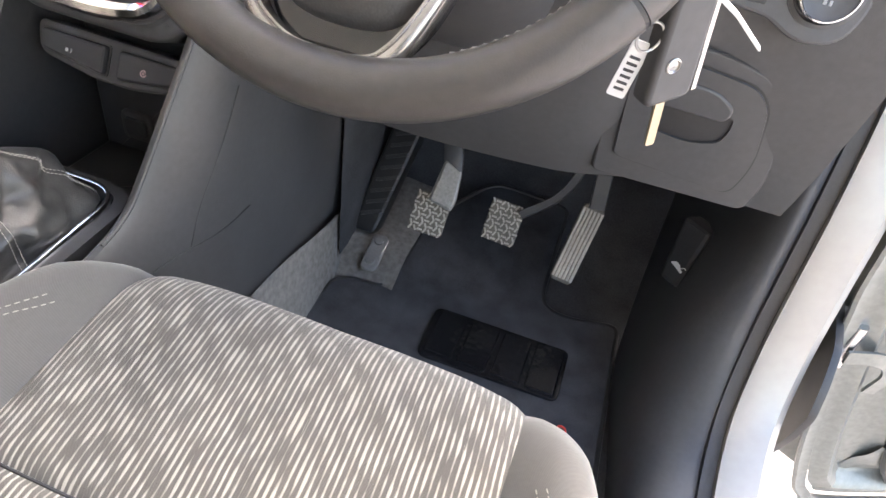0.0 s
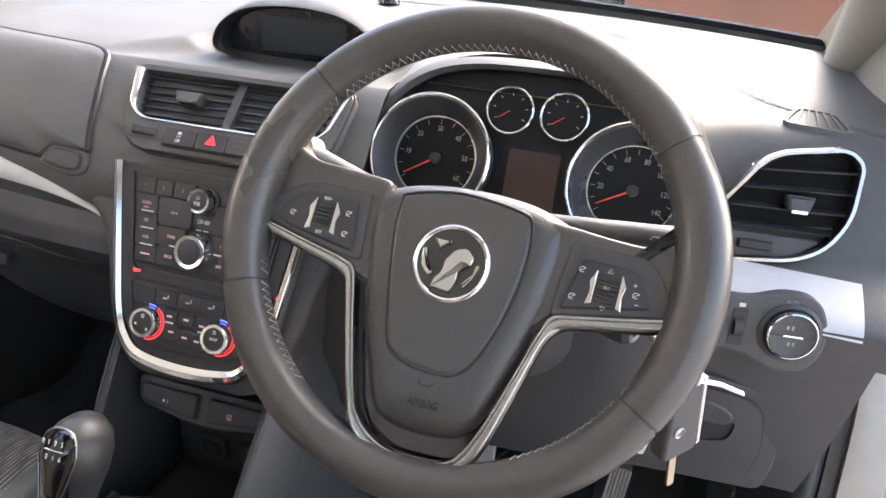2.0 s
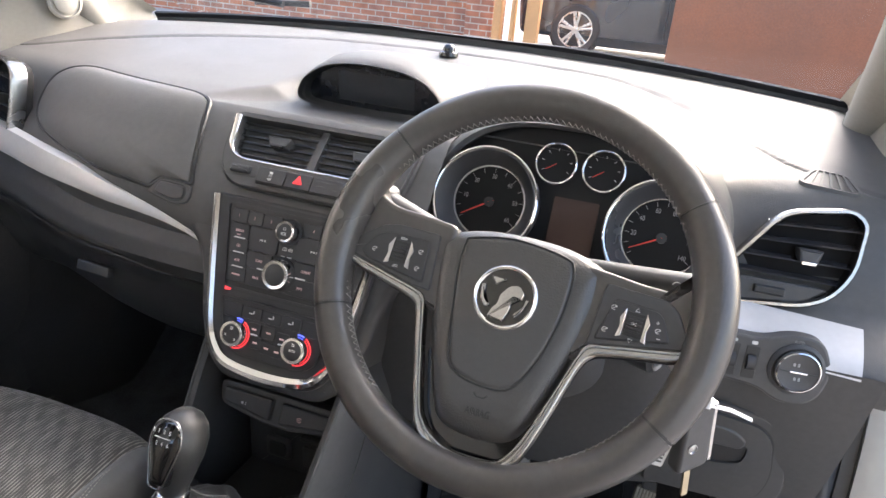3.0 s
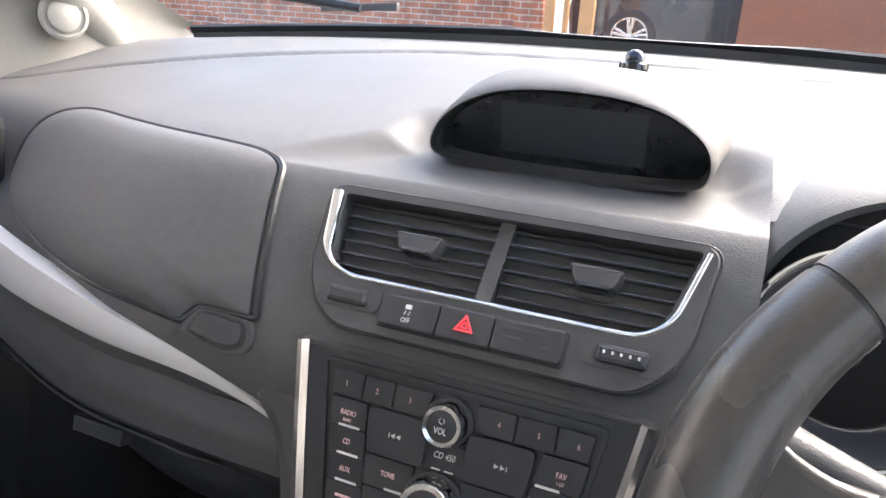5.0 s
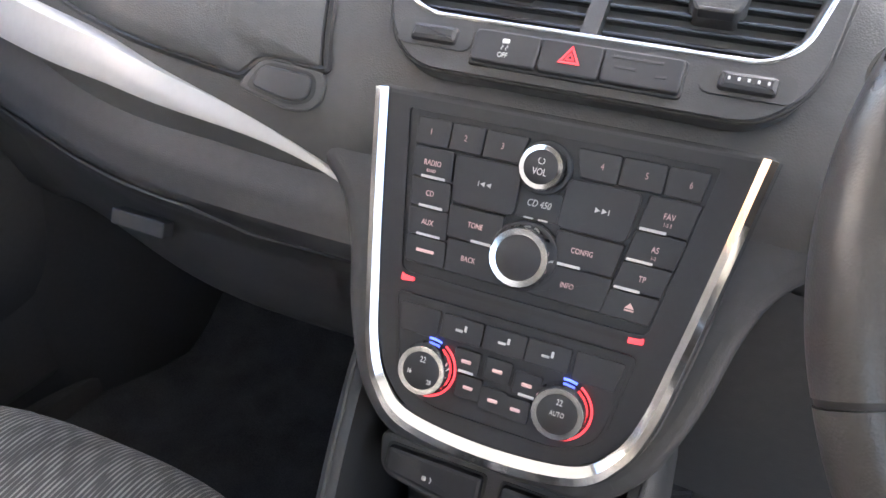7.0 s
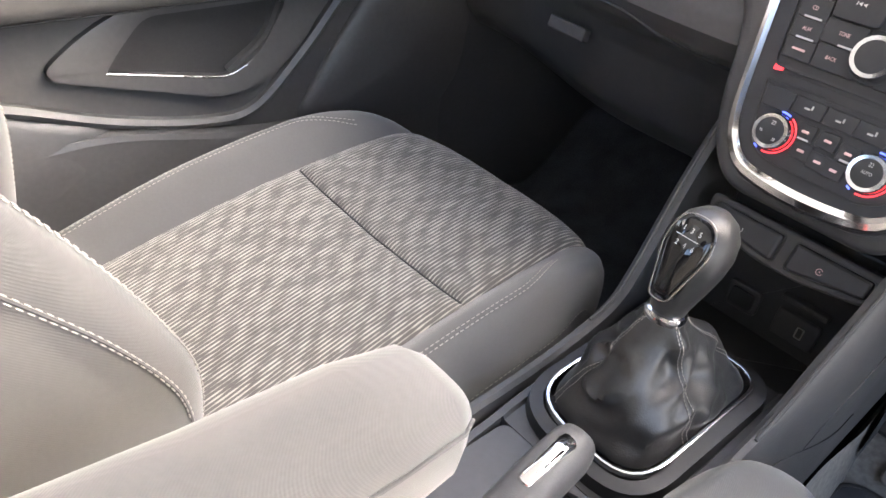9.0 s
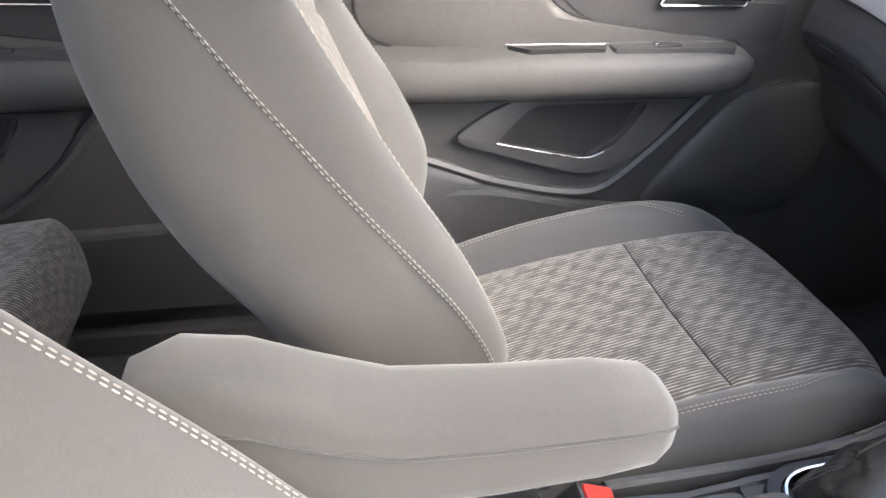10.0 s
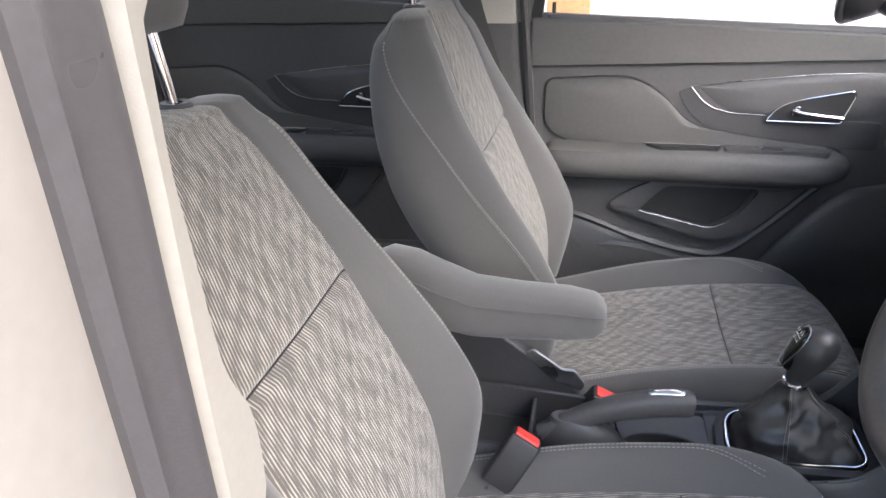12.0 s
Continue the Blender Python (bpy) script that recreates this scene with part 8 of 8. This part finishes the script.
bm = sweep(B(), [(-0.800, -0.520, 0.02), (-0.800, -0.522, 0.58), (-0.796, -0.541, 0.80), (-0.792, -0.548, 0.86), (-0.740, -0.560, 1.05), (-0.712, -0.565, 1.17)], [(-0.010, -0.01), (0.010, -0.01), (0.009, 0.006), (0.0, 0.010), (-0.009, 0.006)], (1, 0, 0.1))
setting("trim_pillar_rubber", bm, RUBBER, "black rubber seal between pillar and front door", "door seal")
sb = thing("seat_belt", "dark grey passenger seat belt running down across the pillar", "seat belt")
part("webbing", sweep(B(), spline([(-0.742, -0.725, 1.08), (-0.764, -0.684, 0.92), (-0.768, -0.655, 0.816), (-0.768, -0.606, 0.665), (-0.766, -0.560, 0.50), (-0.764, -0.530, 0.34)], 8), [(-0.0255, -0.0008), (0.0255, -0.0008), (0.0255, 0.0008), (-0.0255, 0.0008)], (1, 0.12, 0.05)), BELTCLOTH, sb)
part("guide", prism(B(), frame_of((-0.738, -0.725, 1.10), (0, -1, 0), (0.1, 0, 1)), rounded(rect(-0.035, -0.025, 0.035, 0.025, 0.01)), 0, 0.012, 0.004), DARK, sb)
# outer mirror
mr = thing("door_mirror", "black-cased door mirror outside the passenger window", "mirror")
MM = frame_of((-1.03, 0.225, 0.882), (0.80, -0.55, 0.0), (0.05, 0.05, 1))
part("case", dome(B(), frame_of((-1.03, 0.232, 0.882), (-0.80, 0.55, 0.0), (0.0, 0, 1)), rounded(rect(-0.105, -0.075, 0.105, 0.075, 0.05), 7), -0.012, 0.02, 0.06), BLACK, mr)
part("arm", sweep(B(), [(-0.83, 0.34, 0.80), (-0.88, 0.31, 0.82), (-0.99, 0.26, 0.85)], circle(0.022, 10), (0, 0, 1)), BLACK, mr)
part("rim", sweep(B(), [MM @ Vector((x, y, 0.0)) for x, y in rounded(rect(-0.105, -0.075, 0.105, 0.075, 0.05), 7)], circle(0.010, 8), (0.55, -0.8, 0), closed=True), BLACK, mr)
part("mirror_glass", prism(B(), MM, rounded(rect(-0.102, -0.072, 0.102, 0.072, 0.048), 7), -0.004, 0.001), material("mirror", (0.9, 0.9, 0.9), 0.02, 1, 0.0), mr, "clean mirror glass", smooth=False)

# ---------------------------------------------------------------- rear bench
rb = thing("rear_seat", "rear bench seat in striped and plain grey cloth", "car seat")
for x0, x1 in ((-0.68, -0.235), (-0.225, 0.155), (0.165, 0.60)):
    c, w = (x0 + x1) / 2, (x1 - x0) / 2

    def bench(u, v, c=c, w=w):
        q = abs(u)
        y = -1.41 + 0.47 * min(v, 1.0) + 0.035 * math.sin(min(max(v - 1, 0) / 0.4, 1) * math.pi / 2)
        z = 0.305 + 0.05 * v - 0.012 * q ** 4 - 0.18 * max(0, v - 1.0) ** 1.5 * 2.2
        return (c + u * w, y - 0.02 * q ** 6, z - 0.03 * q ** 10)

    bm = B()
    surface(bm, bench, steps(-1, 1, 20), steps(0, 1.5, 30))
    lay = bm.loops.layers.uv.active
    for f_ in bm.faces:
        for l in f_.loops:
            l[lay].uv = (l[lay].uv[0] * w, l[lay].uv[1] * 0.47)
    part("cushion", bm, STRIPES, rb)
    bm = surface(B(), lambda u, v, c=c, w=w: (c + u * w, -1.39 - 0.22 * v + 0.02 * (1 - u * u), 0.32 + 0.56 * v - 0.02 * abs(u) ** 6), steps(-1, 1, 12), steps(0, 1, 14))
    part("backrest", bm, CLOTH, rb)
part("base", box(B(), XY, -0.68, -1.40, 0.0, 0.60, -0.97, 0.30, 0.02), BLACK, rb)
bm = box(B(), XY, -0.80, -1.95, 0.0, 0.72, -1.88, 1.02, 0.01)
setting("wall_rear", bm, DARK, "dark boot wall behind the rear seat", "wall")

# ---------------------------------------------------------------- driver's side: opening, sill, pillars, hinge
OPEN = [(0.70, 0.98), (0.57, 0.84), (0.44, 0.64), (0.365, 0.50), (0.330, 0.39), (0.310, 0.29), (0.288, 0.20), (0.245, 0.118), (0.165, 0.068), (0.03, 0.035), (-0.25, 0.03), (-0.53, 0.03)]


def opening(dx, dn, section, x=0.694):
    """A strip round the front and foot of the door opening, dn outwards from its line."""
    pts = spline([(0, y, z) for y, z in OPEN], 8)
    path = []
    for i, p in enumerate(pts):
        t = (pts[min(i + 1, len(pts) - 1)] - pts[max(i - 1, 0)]).normalized()
        path.append(Vector((x + dx, p.y - t.z * -dn, p.z + t.y * -dn)))
    return sweep(B(), path, section, (1, 0, 0))


setting("trim_seal", opening(0.0, 0.0, [(-0.012, -0.014), (0.011, -0.010), (0.013, 0.006), (0.002, 0.013), (-0.011, 0.006)]), RUBBER, "black rubber door seal round the driver's opening", "door seal")
setting("trim_door_frame", opening(0.040, -0.004, [(-0.014, -0.035), (0.027, -0.035), (0.031, -0.014), (0.030, 0.010), (0.014, 0.022), (-0.012, 0.018)]), PAINT, "silver-white painted door frame and sill", "door frame")

# middle pillar on the driver's side: cream trim, seal, white body
PT = [(-0.020, -0.560, -0.05), (-0.012, -0.560, 0.45), (0.002, -0.560, 0.76), (0.007, -0.560, 0.88), (0.009, -0.562, 1.0), (0.010, -0.575, 1.24)]


def strip(name, x0, x1, y, sec, mat, label):
    bm = sweep(B(), spline([((x0 + x1) / 2 + px, py + y, z) for px, py, z in PT], 8), [((x0 - x1) / 2 * a, b) for a, b in sec], (0, 1, 0))
    setting(name, bm, mat, label, "pillar")


CREAMS = [(0.712, 0.655, 0.614), (0.722, 0.656, 0.609), (0.75, 0.657, 0.608), (0.785, 0.659, 0.612), (0.805, 0.660, 0.622), (0.83, 0.661, 0.632), (0.90, 0.662, 0.640), (0.95, 0.663, 0.645), (1.00, 0.665, 0.645), (1.03, 0.665, 0.622), (1.06, 0.666, 0.612), (1.24, 0.668, 0.600)]
bm = loft(B(), [[(xr, -0.63, z), (xr, -0.562, z), (xr + 0.004, -0.556, z), (xl - 0.004, -0.554, z), (xl, -0.560, z), (xl, -0.63, z)] for z, xl, xr in ((h, curve1([c[:2] for c in CREAMS], h), curve1([(c[0], c[2]) for c in CREAMS], h)) for h in steps(0.712, 1.24, 40))])
setting("trim_pillar_cream", bm, CREAM, "cream middle pillar trim beside the driver's seat", "pillar")
bm = loft(B(), [[(0.612, -0.63, z), (0.614, -0.566, z), (x, -0.562, z), (x, -0.63, z)] for z, x in ((-0.05, 0.633), (0.45, 0.641), (0.718, 0.653))])
setting("trim_pillar_lower", bm, DARK, "dark lower middle pillar trim", "pillar")
strip("trim_pillar_seal", 0.655, 0.703, -0.005, [(-1, -0.02), (1, -0.02), (0.95, 0.004), (0.6, 0.009), (0.1, 0.006), (-0.3, 0.011), (-0.8, 0.009), (-1, 0.0)], LIT_RUBBER, "wide grey rubber door seal, coloured paler as lit, on the middle pillar")
strip("trim_pillar_body", 0.702, 0.834, -0.006, [(-1, -0.06), (1, -0.06), (1, -0.02), (0.6, 0.004), (-0.8, 0.004), (-1, 0.0)], PAINT, "white painted middle pillar")
bm = box(B(), XY, 0.640, -1.90, -0.05, 0.800, -0.62, 0.86, 0.02)
setting("wall_rear_side", bm, DARK, "closed rear driver-side door", "door")
setting("trim_shut_face", prism(B(), frame_of((0.772, 0, 0), (0, 1, 0), (0, 0, 1)), rounded([(0.285, 0.035, 0.01), (0.254, 0.113, 0.02), (0.243, 0.165, 0.01), (0.262, 0.205, 0.02), (0.290, 0.238, 0.01), (0.36, 0.26, 0.01), (0.42, 0.20, 0.01), (0.42, 0.0, 0.01), (0.33, -0.02, 0.02)]), 0.0, 0.010, 0.003), BLACK, "black lower shut face behind the door hinge", "body trim")
# unseen block added to darken the rear of the cabin
setting("wall_quarter_driver", box(B(), XY, 0.640, -1.90, 0.858, 0.800, -1.42, 1.22, 0.02), DARK, "unseen dark rear quarter added to keep light out", "wall")
# open door edge and hinge in front of the opening
dd = thing("driver_door", "open silver-white driver's door with a flanged metal edge", "car door", at=(0.95, 0.45, 0.0))
DM = frame_of((0.79, 0.33, 0.20), (0.90, 0.44, 0), (0, 0, 1))
EDGE = [(-0.02, 0.50), (-0.012, 0.16), (0.002, 0.06), (0.0172, -0.001), (0.033, -0.060), (0.054, -0.128), (0.068, -0.175), (0.094, -0.245), (0.125, -0.300), (0.20, -0.330), (0.60, -0.345), (0.98, -0.34)]
rim = [DM @ Vector((p.x, p.y, 0)) for p in spline([(a, b, 0) for a, b in EDGE], 6)]


def inset(d0, d1, h0, h1):
    """A band along the door's edge, from d0 to d1 inwards, rising from h0 to h1 off its inner plane."""
    rows = []
    q = spline([(a, b, 0) for a, b in EDGE], 6)
    for i, p in enumerate(q):
        t = (q[min(i + 1, len(q) - 1)] - q[max(i - 1, 0)]).normalized()
        n = Vector((-t.y, t.x, 0))
        rows.append([DM @ (p + n * d + Vector((0, 0, h))) for d, h in ((d0, h0), (d0 * 0.6 + d1 * 0.4, h0 + (h1 - h0) * 0.25), (d0 * 0.3 + d1 * 0.7, h0 + (h1 - h0) * 0.8), (d1, h1))])
    return loft(B(), rows, False, False)


part("hem_flange", sweep(B(), rim, [(-0.002, -0.004), (0.014, -0.004), (0.016, 0.001), (0.012, 0.004), (0.004, 0.002), (-0.003, 0.004)], (0.44, -0.9, 0)), DOORSKIN, dd, "dull flanged metal edge")
part("edge_ridge", inset(0.010, 0.034, -0.004, 0.006), DOORSKIN, dd)
part("edge_channel", inset(0.034, 0.058, 0.006, -0.016), DOORSKIN, dd)
part("inner_skin", inset(0.058, 0.135, -0.016, 0.004), DOORSKIN, dd)
part("seal", sweep(B(), [p + Vector((0.105, 0.046, 0.045)) for p in rim[6:]], circle(0.011, 8), (0.44, -0.9, 0)), RUBBER, dd)
part("outer_skin", prism(B(), DM, [(0.06, -0.24), (0.14, -0.30), (0.98, -0.33), (0.98, 0.50), (0.02, 0.50), (0.02, 0.06)], -0.085, -0.03, 0.004), DOORSKIN, dd)
part("lower_panel", prism(B(), DM, rounded([(0.19, -0.16, 0.06), (0.92, -0.24, 0.05), (0.92, 0.48, 0.05), (0.13, 0.48, 0.05), (0.13, 0.02, 0.06)]), -0.01, 0.028, 0.02), DARK, dd)
hook = [DM @ Vector(p) for p in ((0.010, 0.004, 0.012), (0.045, 0.006, 0.016), (0.072, -0.004, 0.016), (0.086, -0.028, 0.014), (0.080, -0.062, 0.010))]
part("curled_flange", sweep(B(), spline(hook, 5), [(-0.010, -0.002), (0.010, -0.002), (0.010, 0.002), (-0.010, 0.002)], (0.44, -0.9, 0)), DOORSKIN, dd)
h = part("hinge", prism(B(), frame_of((0.775, 0.345, 0.205), (0.92, -0.30, 0.05), (0.28, 0.95, 0.1)), rounded([(-0.030, -0.018, 0.006), (0.030, -0.016, 0.010), (0.030, 0.014, 0.010), (-0.030, 0.020, 0.006)]), -0.006, 0.006, 0.003), STEEL, dd, "bare steel hinge")
part("hinge_pin", tube(B(), [(0.804, 0.338, 0.180), (0.804, 0.338, 0.245)], 0.009, 14), SATIN, h)
part("hinge_leaf", prism(B(), frame_of((0.772, 0.360, 0.240), (0.92, -0.30, 0.05), (0.28, 0.95, 0.1)), rounded(rect(-0.030, -0.012, 0.034, 0.012, 0.005)), -0.005, 0.005, 0.003), PAINT, h)
part("check_strap", box(B(), frame_of((0.78, 0.40, 0.36), (1, 0.2, 0), (-0.2, 1, 0)), -0.04, -0.012, -0.008, 0.10, 0.012, 0.010, 0.003), DARK, dd)

# ---------------------------------------------------------------- outside
bm = B()
surface(bm, lambda u, v: (u, v, -0.46 + 0.52 * smoothstep(1.5, 9.5, v)), [-400, -60, -20] + steps(-9, 9, 24) + [20, 60, 400], [-400, -60, -20] + steps(-9, 14, 30) + [20, 60, 400])
setting("ground", bm, PAVING, "pale concrete drive rising gently away", "ground")


def wall_box(name, x0, y0, z0, x1, y1, z1, mat, label, cat):
    return setting(name, box(B(), XY, x0, y0, z0, x1, y1, z1, 0.01), mat, label, cat)


wall_box("wall_brick_left", -9.0, 8.6, -0.4, -2.55, 8.9, 3.2, BRICKS, "red brick house wall with pale mortar", "wall")
wall_box("wall_brick_pier", -2.55, 8.3, -0.4, -2.20, 8.9, 3.2, BRICKS, "red brick pier at the corner", "wall")
wall_box("wall_right", -0.02, 7.6, -0.4, 7.0, 7.9, 3.2, GATE, "brown boarded wall across the drive", "wall")
wall_box("wall_side_passenger", -5.2, -12, -0.6, -5.0, 3.0, 4.0, RENDER_WALL, "bright white rendered wall beside the car", "wall")
for x, w in ((-2.05, 0.10), (-1.62, 0.16), (-1.86, 0.05)):
    g = thing("timber_post", "orange stained upright timber post of a gateway", "post", "gateway posts")
    part("post", box(B(), XY, x - w / 2, 8.0, -0.1, x + w / 2, 8.12, 3.0, 0.01), WOOD, g)
for y in (-0.532, -2.33):
    g = thing("timber_post", "orange stained timber post against the white wall", "post", "fence posts")
    part("post", box(B(), XY, -3.05, y - 0.11, -0.6, -2.90, y + 0.11, 3.0, 0.01), WOOD, g)

# parked car beyond the windscreen
pc = thing("parked_car", "dark blue estate car parked beyond the drive", "car", at=(-1.0, 9.6, 0.06))
G0 = 0.06
prof = [(-1.50, 0.20, 0.1), (2.6, 0.20, 0.1), (2.62, 0.75, 0.12), (2.30, 0.92, 0.1), (1.55, 1.45, 0.15), (-0.4, 1.50, 0.2), (-1.35, 1.00, 0.12), (-1.55, 0.70, 0.15)]
PCM = frame_of((-0.6, 9.3, G0), (1, 0, 0), (0, 0, 1))
part("body", prism(B(), PCM, rounded(prof, 7), -1.6, 0.0, 0.06, 3), CARBLUE, pc)
part("side_glass", prism(B(), PCM, rounded([(-1.05, 0.98, 0.05), (2.0, 0.98, 0.05), (1.45, 1.38, 0.08), (-0.35, 1.42, 0.1)], 5), -0.02, 0.006), GLOSS, pc)
part("sill", prism(B(), PCM, rounded(rect(-1.0, 0.14, 2.1, 0.26, 0.03)), -0.05, 0.02, 0.01), BLACK, pc)
part("door_line", box(B(), PCM, 0.42, 0.3, 0.0, 0.43, 1.0, 0.004, 0.001), BLACK, pc)
for wx in (-0.72, 1.85):
    WMx = frame_of((-0.6 + wx, 9.31, G0 + 0.32), (1, 0, 0), (0, 0, 1))
    w_ = part("wheel", lathe(B(), WMx, [(0.36, -0.02), (0.36, 0.004), (0.0005, 0.004)], 40), BLACK, pc)
    part("tyre", lathe(B(), WMx, [(0.325, -0.15), (0.325, 0.02), (0.300, 0.045), (0.235, 0.04), (0.225, 0.0)], 40), RUBBER, w_)
    part("rim", sweep(B(), [WMx @ Vector((0.225 * math.cos(2 * math.pi * k / 36), 0.225 * math.sin(2 * math.pi * k / 36), 0.03)) for k in range(36)], [(-0.012, -0.03), (0.012, -0.03), (0.008, 0.008), (-0.008, 0.008)], (0, -1, 0), closed=True), SATIN, w_, "silver alloy rim")
    for k in range(5):
        for dv in (-9, 9):
            m = at(WMx, 0, 0, 0.02, 90 + 72 * k + dv)
            part("spoke", prism(B(), m, [(0.03, -0.016), (0.222, -0.020), (0.222, 0.020), (0.03, 0.016)], 0, 0.02, 0.004), SATIN, w_)
    part("hub", lathe(B(), WMx, [(0.05, 0.0), (0.045, 0.045), (0.0005, 0.05)], 20), SATIN, w_)
